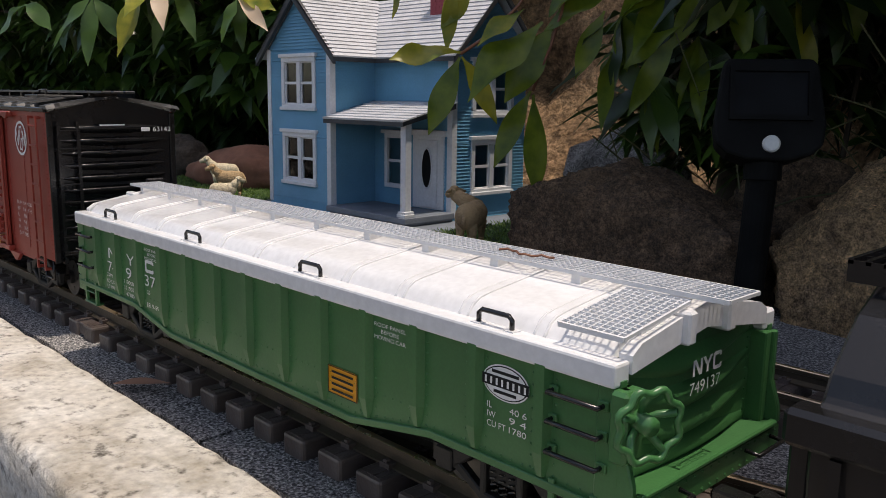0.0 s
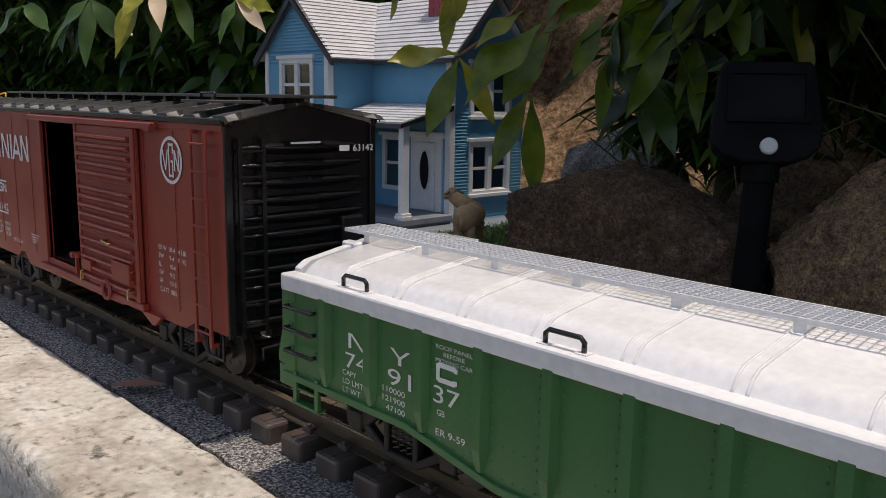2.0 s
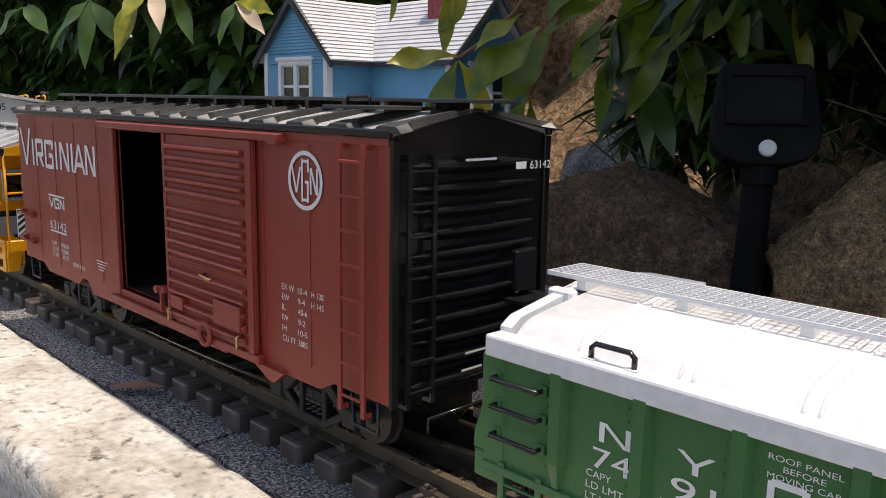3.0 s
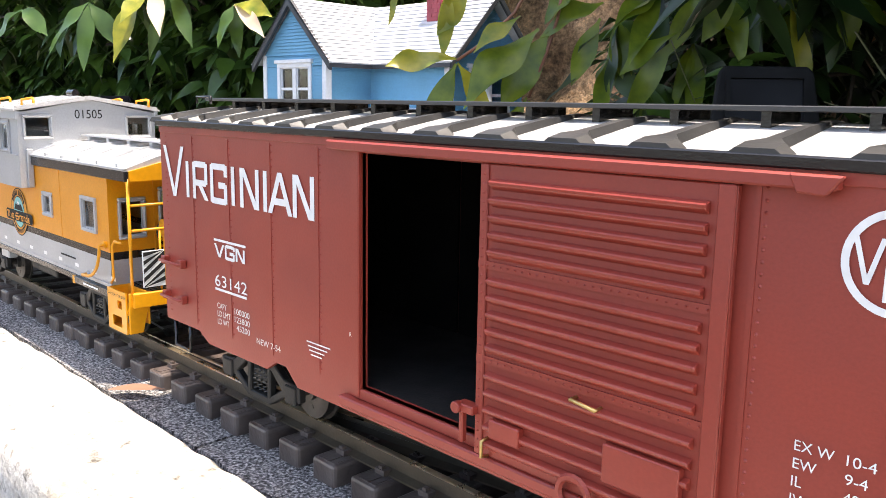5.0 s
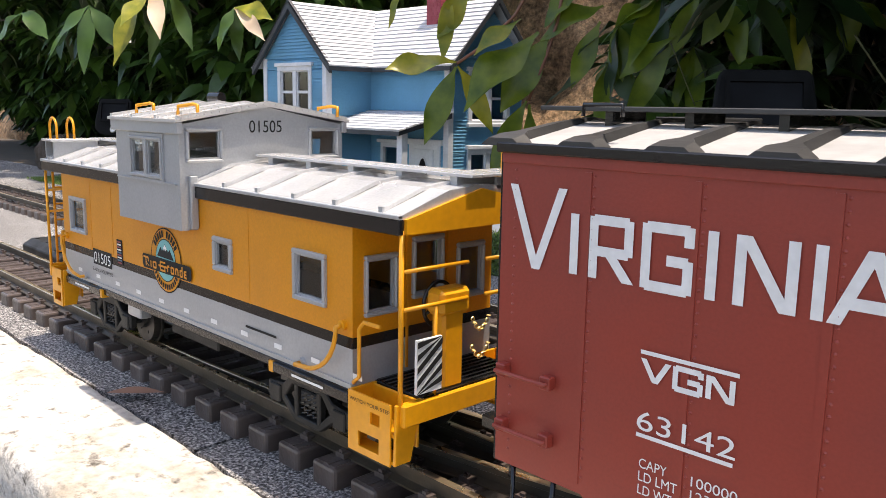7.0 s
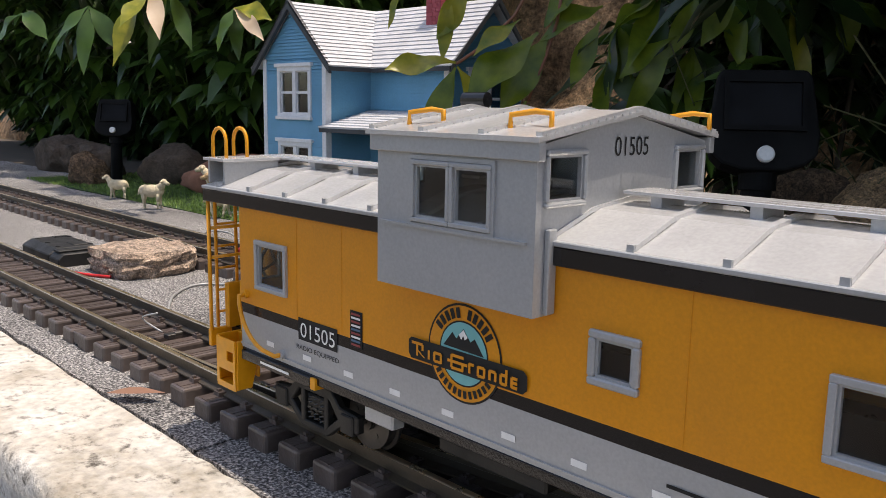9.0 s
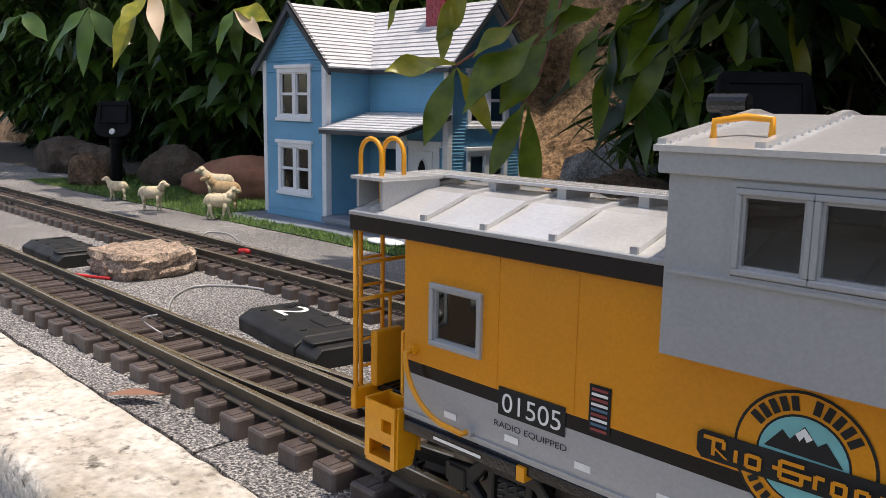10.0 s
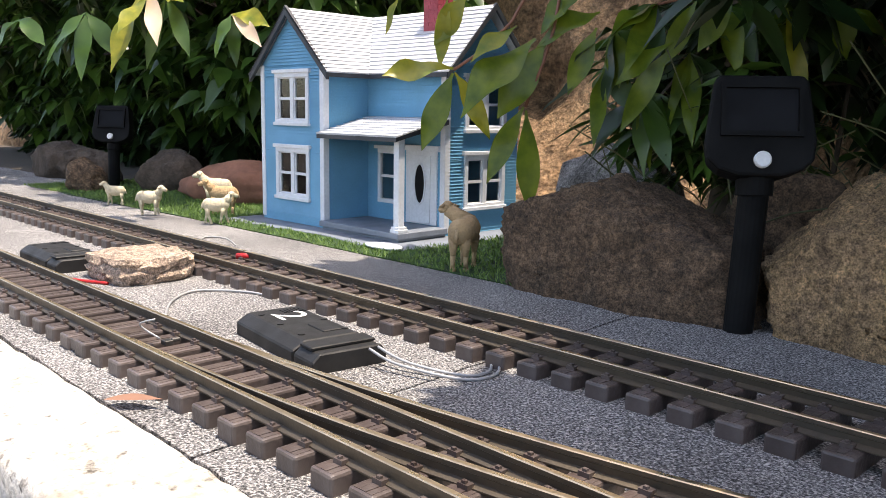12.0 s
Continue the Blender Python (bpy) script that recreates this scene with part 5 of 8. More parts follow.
            um = (ua + ub) / 2
            part("step_shield", panel(B(), [ua, ub], [0.0350, 0.0605], [(um - 0.0065, um + 0.0065, 0.0380, 0.0445), (um + 0.001, um + 0.0070, 0.0495, 0.0545)], lambda u, v, d, q=y: (u, q * (0.0505 - d), v), 0.0010), M_YELLOW, steps, "yellow step shield with cut-outs")
            if y < 0 and s > 0:
                lettering("WATCH YOUR STEP", min(s * 0.1605, s * 0.1875) + 0.001, 0.0566, 0.0016, near(-0.0505), steps, M_INK, 0.025)
        # railings and ladder
        for y in (-0.0465, 0.0465):
            grab(root, [(s * 0.1885, y, 0.0600), (s * 0.1885, y, 0.129)], 0.0011, M_YELLOW, "corner_post", "yellow corner post")
        for z in (0.098, 0.113):
            grab(root, [(s * 0.1885, -0.0465, z), (s * 0.1885, -0.006, z)], 0.0009, M_YELLOW, "end_rail")
            grab(root, [(s * 0.1885, 0.0465, z), (s * 0.1885, 0.006, z)], 0.0009, M_YELLOW, "end_rail")
        for y in (-0.026, 0.026):
            grab(root, [(s * 0.1885, y, 0.0600), (s * 0.1885, y, 0.098)], 0.0008, M_YELLOW, "rail_upright")
        if s < 0:
            grab(root, [(-hl - 0.0005, -0.0440, 0.0640), (-hl - 0.0035, -0.0440, 0.0655), (-hl - 0.0035, -0.0440, 0.0900), (-hl - 0.0005, -0.0440, 0.0915)], 0.0008, M_YELLOW, "hand_rail")
        else:
            grab(root, [(s * 0.160, -hw - 0.001, 0.0625), (s * 0.164, -0.0475, 0.066), (s * 0.164, -0.0475, 0.086), (s * 0.166, -0.0465, 0.089), (s * 0.176, -0.0465, 0.089)], 0.0009, M_YELLOW, "hand_rail")
        ladder = None
        for y in (s * 0.0395, s * 0.0265):
            bm = tube(B(), [(s * 0.193, y, 0.060), (s * 0.193, y, 0.150)] + [(s * (0.193 - 0.0065 + 0.0065 * math.cos(a)), y, 0.1565 + 0.0065 * math.sin(a)) for a in [k * math.pi / 8 for k in range(9)]] + [(s * 0.180, y, 0.138)], 0.0010, 8)
            if ladder is None:
                ladder = part("end_ladder", bm, M_YELLOW, root, "yellow ladder with hooped tops over the roof", smooth=True)
            else:
                part("ladder_rail", bm, M_YELLOW, ladder, smooth=True)
        for k in range(6):
            part("rung", tube(B(), [(s * 0.193, s * 0.0395, 0.068 + 0.0115 * k), (s * 0.193, s * 0.0265, 0.068 + 0.0115 * k)], 0.0007, 6), M_YELLOW, ladder, smooth=True)
        # brake stand with wheel, striped guard
        slab("brake_stand", (*sorted((s * 0.1795, s * 0.1875)), *((-0.014, -0.005) if s < 0 else (-0.0195, -0.0065)), 0.0605, 0.1000), M_YELLOW, root, "yellow brake stand", 0.0012)
        slab("stand_head", (*sorted((s * 0.1785, s * 0.1885)), *((-0.016, -0.003) if s < 0 else (-0.0220, -0.0030)), 0.0915, 0.1025), M_YELLOW, root, "", 0.0018)
        bm = tube(B(), [(s * 0.1765, -0.0115 + 0.0095 * math.cos(a), 0.094 + 0.0095 * math.sin(a)) for a in [k * math.tau / 20 for k in range(20)]], 0.0009, 6, True)
        for k in range(4):
            a = k * math.tau / 4 + 0.4
            tube(bm, [(s * 0.1765, -0.0115, 0.094), (s * 0.1765, -0.0115 + 0.0095 * math.cos(a), 0.094 + 0.0095 * math.sin(a))], 0.0008, 6)
        part("brake_wheel", bm, M_BLACK, root, "black spoked brake wheel", smooth=True)
        G = (lambda q: (lambda u, v, d: (q * (0.1905 - d), q * u, v)))(s)
        if s < 0:
            slab("guard_plate", (-0.1890, -0.1850, -0.0375, -0.0210, 0.0605, 0.0840), M_YELLOW, root, "plain yellow guard plate", 0.0006)
        gd = None if s < 0 else part("striped_guard", brick(B(), -0.0395, -0.0245, 0.0635, 0.0855, G, -0.0006, 0.0008), M_WHITE, root, "white guard plate with black diagonal stripes")
        bm = B()
        for k in range(-1, 5):
            v = 0.0615 + 0.0052 * k
            poly = []
            for a, b in ((-0.0395, v), (-0.0245, v + 0.0105), (-0.0245, v + 0.0132), (-0.0395, v + 0.0027)):
                poly.append((a, min(0.0855, max(0.0635, b))))
            if poly[1][1] - poly[0][1] > 0.001 or poly[2][1] - poly[3][1] > 0.001:
                flat(bm, poly, G, 0.0009)
        if gd:
            part("stripes", bm, M_INK, gd, merge=False)
        for q in (0, 1):
            pts = [(s * 0.1905, -0.005 + 0.012 * f, 0.090 - 0.012 * q - 0.006 * math.sin(math.pi * f)) for f in [k / 10 for k in range(11)]]
            bm = B()
            for k, (a, b) in enumerate(zip(pts, pts[1:])):
                c = (Vector(a) + Vector(b)) / 2
                tube(bm, [c + Vector((0.0008 * math.cos(t) if k % 2 else 0, 0.0010 * math.sin(t), 0.0008 * math.cos(t) if not k % 2 else 0)) for t in [j * math.tau / 8 for j in range(8)]], 0.0003, 5, True)
            part("safety_chain", bm, M_BRASS, root, "thin brass chain", merge=False)
        # curved grab rail on the side
        sx = s * 0.153
        grab(root, [(sx, -hw, 0.0855), (sx, -hw - 0.005, 0.0850)] + [(sx - s * 0.024 * (1 - math.cos(a)) , -hw - 0.005, 0.0850 - 0.0225 * math.sin(a)) for a in [k * math.pi / 16 for k in range(1, 8)]] + [(sx - s * 0.0300, -hw - 0.005, 0.0622), (sx - s * 0.0300, -hw, 0.0622)],
             0.0011, M_YELLOW, "curved_grab_rail", "yellow curved grab rail")
        for q in ((sx, 0.0855), (sx - s * 0.030, 0.0622)):
            bm = disc(B(), (q[0], -hw - 0.001, q[1]), "y", 0.0022, 0.0022, 12)
            part("rail_boss", bm, M_YELLOW if q[1] > 0.08 else M_SILVER, root)
        part("sill_board", brick(B(), *sorted((s * 0.157, s * 0.100)), 0.0525, 0.0572, P, -0.0016, 0.001), M_BLACK, root, "black board with fine print", 0.0003)
        strokes([(s * 0.128 - 0.012, 0.0549, s * 0.128 + 0.012, 0.0549)], near(-hw - 0.0016), root, M_WHITE, 0.0012, "fine_print")
        slab("sill_bracket", (*sorted((s * 0.100, s * 0.0965)), -hw - 0.0014, -hw + 0.004, 0.0520, 0.0572), M_YELLOW, root)
    # roof
    hwR = hw + 0.0025
    re, rr = 0.1345, 0.1445
    prof = [(-hwR, re - 0.0012), (hwR, re - 0.0012), (hwR, re), (0.020, rr - 0.0015), (0.0, rr), (-0.020, rr - 0.0015), (-hwR, re)]
    roof = part("roof", prism(B(), prof, "x", -rl, rl), M_ROOFSILVER, root, "worn silver roof with strap seams")
    for s in (-1, 1):
        ys = sorted((s * hwR, s * (hwR - 0.003)))
        slab("roof_fascia", (-rl, rl, ys[0], ys[1], 0.1272, 0.1332), M_BLACK, roof, "black roof edge band", 0.0004)
        ys = sorted((s * (hwR + 0.0006), s * (hwR - 0.002)))
        slab("drip_rail", (-rl, rl, ys[0], ys[1], 0.1334, 0.1350), M_SILVER, roof, "", 0.0003)
        prof2 = [(-hwR + 0.003, 0.1275), (hwR - 0.003, 0.1275), (hwR - 0.003, 0.1333), (0.0, 0.1430), (-hwR + 0.003, 0.1333)]
        part("end_fascia", prism(B(), prof2, "x", *sorted((s * rl, s * (rl + 0.0014)))), M_YELLOW, roof, "yellow roof end panel")
    for k in range(13):
        u = -rl + 0.012 + (2 * rl - 0.024) * k / 12
        bm = B()
        for s in (-1, 1):
            rows = []
            for f in (0.04, 0.5, 1.0):
                y = s * hwR * (1 - f)
                z = re + (rr - re) * (min(1, f * 1.6) * 0.85 + 0.15 * f)
                rows.append([bm.verts.new((u + a, y, z + b)) for a, b in ((-0.0013, 0), (-0.0013, 0.0016), (0.0013, 0.0016), (0.0013, 0))])
            for A, C in zip(rows, rows[1:]):
                for i in range(3):
                    bm.faces.new((A[i], A[i + 1], C[i + 1], C[i]))
            bm.faces.new(rows[0])
        part("roof_strap", bm, M_ROOFSILVER, roof)
        part("strap_clip", box(B(), u - 0.0012, u + 0.0012, -hwR + 0.001, -hwR + 0.003, re, re + 0.0026), M_SILVER, roof)
    for s in (-1, 1):
        xa, xb = sorted((s * 0.033, s * 0.193))
        for k in range(3):
            y = -0.0065 + 0.0065 * k
            slab("roof_board", (xa, xb, y - 0.0031, y + 0.0031, 0.1475, 0.1488), M_ROOFSILVER, roof, "silver roof walk board", 0.0002)
        for k in range(5):
            u = s * (0.045 + 0.034 * k)
            slab("board_foot", (u - 0.002, u + 0.002, -0.008, 0.008, 0.1425, 0.1475), M_SILVER, roof)
        xa, xb = sorted((s * 0.1715, s * 0.1915))
        ys = sorted((s * 0.0100, s * 0.0470))
        for k in range(3):
            ua = xa + (xb - xa) * k / 3
            slab("lateral_board", (ua + 0.0002, ua + (xb - xa) / 3 - 0.0002, ys[0], ys[1], 0.1472, 0.1487), M_ROOFSILVER, roof, "silver lateral walk board", 0.0002)
        for u in (xa + 0.002, xb - 0.0035):
            bm = prism(B(), [(s * 0.0110, 0.1425), (s * 0.0440, 0.1362), (s * 0.0450, 0.1362), (s * 0.0450, 0.1472), (s * 0.0110, 0.1472)], "x", u, u + 0.0015)
            part("board_foot", bm, M_SILVER, roof)
    # cupola with projecting bays
    bx0, bx1, by, bz0, bz1 = -0.0445, 0.0303, 0.0566, 0.1108, 0.1640
    for s in (-1, 1):
        fc = (lambda q: (lambda u, v, d: (u, q * (by - d), v)))(s)
        ow = [(-0.0242, -0.0075, 0.1368, 0.1560), (-0.0050, 0.0114, 0.1368, 0.1560)]
        bay = part("cupola_bay", panel(B(), [bx0, bx1], [bz0, bz1], ow, fc, 0.0018), M_SILVER, root, "silver bay of the cupola with twin windows")
        part("bay_rail", brick(B(), bx0 + 0.002, bx1 - 0.003, 0.1335, 0.1344, fc, -0.0014, 0), M_SILVER, bay)
        part("window_surround", ring(B(), -0.0268, 0.0138, 0.1338, 0.1588, 0.0014, fc, -0.0010, 0), M_SILVER, bay, merge=False)
        for a, b, c, d in ow:
            window(root, a - 0.0012, b + 0.0012, c - 0.0012, d + 0.0012, fc, M_SILVER, 0.0016)
        for u0, u1 in ((bx0, bx0 + 0.0018), (bx1 - 0.0018, bx1)):
            ys = sorted((s * (hw - 0.001), s * (by - 0.0018)))
            part("bay_cheek", box(B(), u0, u1, ys[0], ys[1], bz0, 0.1345), M_SILVER, bay)
            yt = sorted((s * (hw + 0.0004), s * (hw + 0.0050)))
            part("cheek_trim", box(B(), *((u0 - 0.0020, u0) if u0 == bx0 else (u1, u1 + 0.0020)), yt[0], yt[1], bz0 + 0.0006, 0.1385), M_SILVER, bay, bevel=0.0004)
        ys = sorted((s * (hw - 0.001), s * (by - 0.0018)))
        part("bay_floor", box(B(), bx0 + 0.0018, bx1 - 0.0018, ys[0], ys[1], bz0, bz0 + 0.0015), M_SILVER, bay)
        part("bay_fascia", brick(B(), bx0 - 0.0025, bx1 + 0.0022, 0.1595, 0.1655, fc, -0.0022, 0.0015), M_SILVER, bay, bevel=0.0003)
    for s, x in ((-1, bx0), (1, bx1)):
        E = end_face(x, s)
        ew = [(-0.0530, -0.0300, 0.1450, 0.1628), (0.0300, 0.0530, 0.1450, 0.1628)]
        end = part("cupola_end", panel(B(), [-by + 0.0018, by - 0.0018], [0.1345, 0.1640], [(a + 0.0016, b - 0.0016, c + 0.0016, d - 0.0016) for a, b, c, d in ew], E, 0.0018), M_SILVER, root, "silver cupola end wall")
        part("cupola_gable", prism(B(), [(-by, 0.1640), (by, 0.1640), (0, 0.1735)], "x", *sorted((x, x - s * 0.0018))), M_SILVER, end)
        for wdw in ew:
            window(root, *wdw, E, M_SILVER, 0.0017, True)
        lettering("01505", -0.0120, 0.1600, 0.0064, E, end, M_INK, 0.0225)
    croof = part("cupola_roof", prism(B(), [(-by - 0.0035, 0.1652), (0, 0.1736), (by + 0.0035, 0.1652), (by + 0.0035, 0.1668), (0, 0.1752), (-by - 0.0035, 0.1668)], "x", bx0 - 0.0035, bx1 + 0.0030), M_ROOFSILVER, root, "silver cupola roof")
    for u in (bx0 - 0.002, -0.020, 0.008, bx1 + 0.0015):
        bm = B()
        for s in (-1, 1):
            rows = [[bm.verts.new((u + a, s * (by + 0.0035) * (1 - f), 0.1668 + 0.0084 * f + b)) for a, b in ((-0.0013, 0), (-0.0013, 0.0014), (0.0013, 0.0014), (0.0013, 0))] for f in (0.03, 1.0)]
            for i in range(3):
                bm.faces.new((rows[0][i], rows[0][i + 1], rows[1][i + 1], rows[1][i]))
            bm.faces.new(rows[0])
            for k in range(12):
                f = 0.05 + 0.08 * k
                disc(bm, (u + 0.0022, s * (by + 0.0035) * (1 - f), 0.1670 + 0.0084 * f), "z", 0.0005, 0.0008, 6)
        part("roof_strap", bm, M_ROOFSILVER, croof, merge=False)
    for u, y in ((0.010, -0.045), (-0.038, -0.046), (0.020, 0.046), (-0.030, 0.046)):
        z = 0.1685
        ln = 0.010
        grab(croof, [(u, y, z), (u, y, z + 0.0045), (u + ln * 0.6, y + 0.006, z + 0.0058), (u + ln * 1.4, y + 0.004, z + 0.0052), (u + ln * 1.4, y + 0.004, z)], 0.0010, M_YELLOW, "roof_grab", "yellow roof grab iron")
    bm = tube(B(), [(-0.068, 0.028, 0.138), (-0.068, 0.028, 0.1770)], 0.0028, 12)
    tube(bm, [(-0.075, 0.028, 0.1785), (-0.061, 0.028, 0.1785)], 0.0034, 14)
    part("smoke_jack", bm, M_BLACK, root, "black smoke jack with a cross pipe", smooth=False)
    # painted marks
    bm = flat(B(), [(-0.1098, 0.0726), (-0.0812, 0.0726), (-0.0812, 0.0826), (-0.1098, 0.0826)], P, 0.0003)
    part("number_board", bm, M_INK, root, "black number panel")
    lettering("01505", -0.1078, 0.0742, 0.0066, near(-hw - 0.0003), root, M_WHITE, 0.0250)
    lettering("RADIO EQUIPPED", -0.1113, 0.0680, 0.0026, P, root, M_INK, 0.0310)
    bm = flat(B(), [(-0.0725, 0.0775), (-0.0645, 0.0775), (-0.0645, 0.0930), (-0.0725, 0.0930)], P, 0.0003)
    part("code_panel", bm, M_INK, root, "black panel with coloured bars")
    for m, rowsq in ((M_WHITE, (2, 5, 7)), (M_STRIPE_RED, (0, 3, 6, 8)), (M_STRIPE_BLUE, (1, 4))):
        strokes([(-0.0715, 0.0788 + 0.0016 * k, -0.0655, 0.0788 + 0.0016 * k) for k in rowsq], near(-hw - 0.0003), root, m, 0.0009, "colour_bars")
    for k in range(11):
        u = -0.136 + 0.0295 * k
        part("reflector", flat(B(), [(u, 0.0638), (u + 0.0062, 0.0638), (u + 0.0062, 0.0662), (u, 0.0662)], P, 0.0003), M_WHITE, root)
    strokes([(0.075, 0.0690, 0.102, 0.0690)], P, root, M_INK, 0.0012, "fine_print")
    # herald: ring, teal disc with a mountain, black banner
    c = (-0.0073, 0.0892)
    def circle(r, d, m, label=""):
        return part("herald", flat(B(), [(c[0] + r * math.cos(t), c[1] + r * math.sin(t)) for t in [k * math.tau / 40 for k in range(40)]], P, d), m, root, label)
    circle(0.0182, 0.0003, M_INK, "round railway herald with a teal centre and black banner")
    circle(0.0174, 0.0004, M_ORANGE)
    circle(0.0120, 0.0005, M_INK)
    circle(0.0114, 0.0006, M_TEAL)
    bm = B()
    for t in range(11):
        a = radians(35 + 11 * t)
        for rr2, w in ((0.0148, 0.0012),):
            cu, cv = c[0] + rr2 * math.cos(a), c[1] + rr2 * math.sin(a)
            ru, tu = Vector((math.cos(a), math.sin(a))), Vector((-math.sin(a), math.cos(a)))
            if t == 5:
                continue
            q = [Vector((cu, cv)) + ru * p * 0.0019 + tu * e * w * 0.8 for p, e in ((-1, -1), (1, -1), (1, 1), (-1, 1))]
            flat(bm, [(v.x, v.y) for v in q], P, 0.0007)
    for t in range(14):
        a = radians(205 + 10 * t)
        cu, cv = c[0] + 0.0148 * math.cos(a), c[1] + 0.0148 * math.sin(a)
        ru, tu = Vector((math.cos(a), math.sin(a))), Vector((-math.sin(a), math.cos(a)))
        q = [Vector((cu, cv)) + ru * p * 0.0014 + tu * e * 0.0008 for p, e in ((-1, -1), (1, -1), (1, 1), (-1, 1))]
        flat(bm, [(v.x, v.y) for v in q], P, 0.0007)
    tagged(part("herald_marks", bm, M_INK, root, merge=False), kind="stuff")
    part("mountain", flat(B(), [(c[0] - 0.0100, c[1] + 0.0015), (c[0] - 0.0055, c[1] + 0.0070), (c[0] - 0.0035, c[1] + 0.0050), (c[0], c[1] + 0.0092), (c[0] + 0.0035, c[1] + 0.0050), (c[0] + 0.0055, c[1] + 0.0066), (c[0] + 0.0100, c[1] + 0.0010)], P, 0.0007), M_INK, root)
    part("snow_cap", flat(B(), [(c[0] - 0.0022, c[1] + 0.0066), (c[0], c[1] + 0.0088), (c[0] + 0.0022, c[1] + 0.0064), (c[0] + 0.0008, c[1] + 0.0052), (c[0], c[1] + 0.0066), (c[0] - 0.0010, c[1] + 0.0050)], P, 0.0008), M_WHITE, root)
    part("banner", flat(B(), [(c[0] - 0.0285, c[1] - 0.0056), (c[0] - 0.0270, c[1] - 0.0074), (c[0] + 0.0280, c[1] - 0.0074), (c[0] + 0.0298, c[1] - 0.0058), (c[0] + 0.0298, c[1] - 0.0008), (c[0] + 0.0280, c[1] + 0.0007), (c[0] - 0.0270, c[1] + 0.0007), (c[0] - 0.0285, c[1] - 0.0006)], P, 0.0009), M_INK, root)
    segs = [(-0.0235, -0.003, -0.0235, 0.0022), (-0.0265, 0.0022, -0.0205, 0.0022), (-0.0205, 0.0022, -0.0205, -0.0003), (-0.0235, -0.0003, -0.0195, -0.0030), (-0.0170, -0.003, -0.0170, 0.0008), (-0.0140, -0.0028, -0.0105, -0.0028), (-0.0140, 0.0006, -0.0105, 0.0006), (-0.0140, -0.003, -0.0140, 0.0008), (-0.0105, -0.003, -0.0105, 0.0008),
            (-0.0050, 0.0020, 0.0010, 0.0020), (-0.0050, -0.0030, -0.0050, 0.0022), (-0.0050, -0.0030, 0.0008, -0.0030), (0.0006, -0.0032, 0.0006, -0.0005), (-0.0070, -0.0004, 0.0030, -0.0004), (0.0040, -0.003, 0.0040, 0.0008), (0.0040, 0.0006, 0.0062, 0.0006),
            (0.0082, -0.003, 0.0082, 0.0008), (0.0082, 0.0006, 0.0112, 0.0006), (0.0112, -0.003, 0.0112, 0.0008), (0.0082, -0.0028, 0.0112, -0.0028), (0.0138, -0.003, 0.0138, 0.0008), (0.0138, 0.0006, 0.0165, 0.0006), (0.0165, -0.003, 0.0165, 0.0006), (0.0190, -0.0028, 0.0215, -0.0028), (0.0190, -0.003, 0.0190, 0.0006), (0.0190, 0.0006, 0.0215, 0.0006), (0.0215, -0.003, 0.0215, 0.0030),
            (0.0240, -0.0028, 0.0265, -0.0028), (0.0240, -0.003, 0.0240, 0.0008), (0.0240, 0.0007, 0.0265, 0.0007), (0.0240, -0.0010, 0.0265, -0.0010)]
    tagged(strokes([(c[0] + a, c[1] - 0.0031 + b * 0.92, c[0] + d, c[1] - 0.0031 + e * 0.92) for a, b, d, e in segs], near(-hw - 0.0009), root, M_ORANGE, 0.0011, "banner_marks"), kind="stuff")
    # the body is narrower than the plan above, by one factor for every part of it
    for ob in root.children_recursive:
        for v in ob.data.vertices:
            v.co.y *= SLIM
    for x in (-0.112, 0.112):
        truck(root, x, spread=0.0255, y=TY - BODY_Y)
    coupler(root, 0.1915, 1, y=TY - BODY_Y)
    coupler(root, -0.1915, -1, y=TY - BODY_Y)
    return root


# ---------------------------------------------------------------- black car at the head
def black_car():
    root = thing("black_car", pose(0.103, TY, 0), "black railway car with a rounded top coupled ahead of the gondola", "railway car", "train cars")
    hl, hw = 0.185, 0.046
    prof = [(-hw, 0.052), (-hw - 0.003, 0.085), (-hw - 0.003, 0.0985), (-hw + 0.003, 0.1020), (-hw + 0.006, 0.1080), (-hw + 0.020, 0.1210), (-0.012, 0.1275)]
    prof = prof + [(-y, z) for y, z in prof[::-1]]
    part("body", prism(B(), prof, "x", -hl + 0.006, hl), M_BLACK, root, "black body with a rounded shoulder", 0.001)
    slab("rim", (-hl, hl, -hw - 0.006, -hw + 0.004, 0.0905, 0.1005), M_BLACK, root, "", 0.0015)
    slab("rim", (-hl, hl, hw - 0.004, hw + 0.006, 0.0905, 0.1005), M_BLACK, root, "", 0.0015)
    slab("end_sill", (-hl, -hl + 0.006, -hw, hw, 0.050, 0.094), M_BLACK, root, "", 0.001)
    bm = B()
    for k in range(16):
        box(bm, -hl + 0.0045 * k, -hl + 0.0045 * k + 0.0014, -0.018, 0.018, 0.1325, 0.1340)
    for y in (-0.018, -0.009, 0.0, 0.009, 0.017):
        box(bm, -hl, -hl + 0.070, y, y + 0.001, 0.1275, 0.1335)
    part("roof_grating", bm, M_BLACK, root, merge=False)
    for k in range(7):
        x = -hl + 0.012 + 0.055 * k
        slab("side_rib", (x, x + 0.003, -hw - 0.005, -hw, 0.055, 0.090), M_BLACK, root)
    slab("centre_sill", (-0.17, 0.17, -0.011, 0.011, 0.0440, 0.0525), M_MATT, root)
    for x in (-0.125, 0.125):
        truck(root, x)
    coupler(root, -hl, -1)
    coupler(root, hl, 1)
    return root


GONDOLA = gondola()
BOXCAR = boxcar()
CABOOSE = caboose()
BLACK_CAR = black_car()


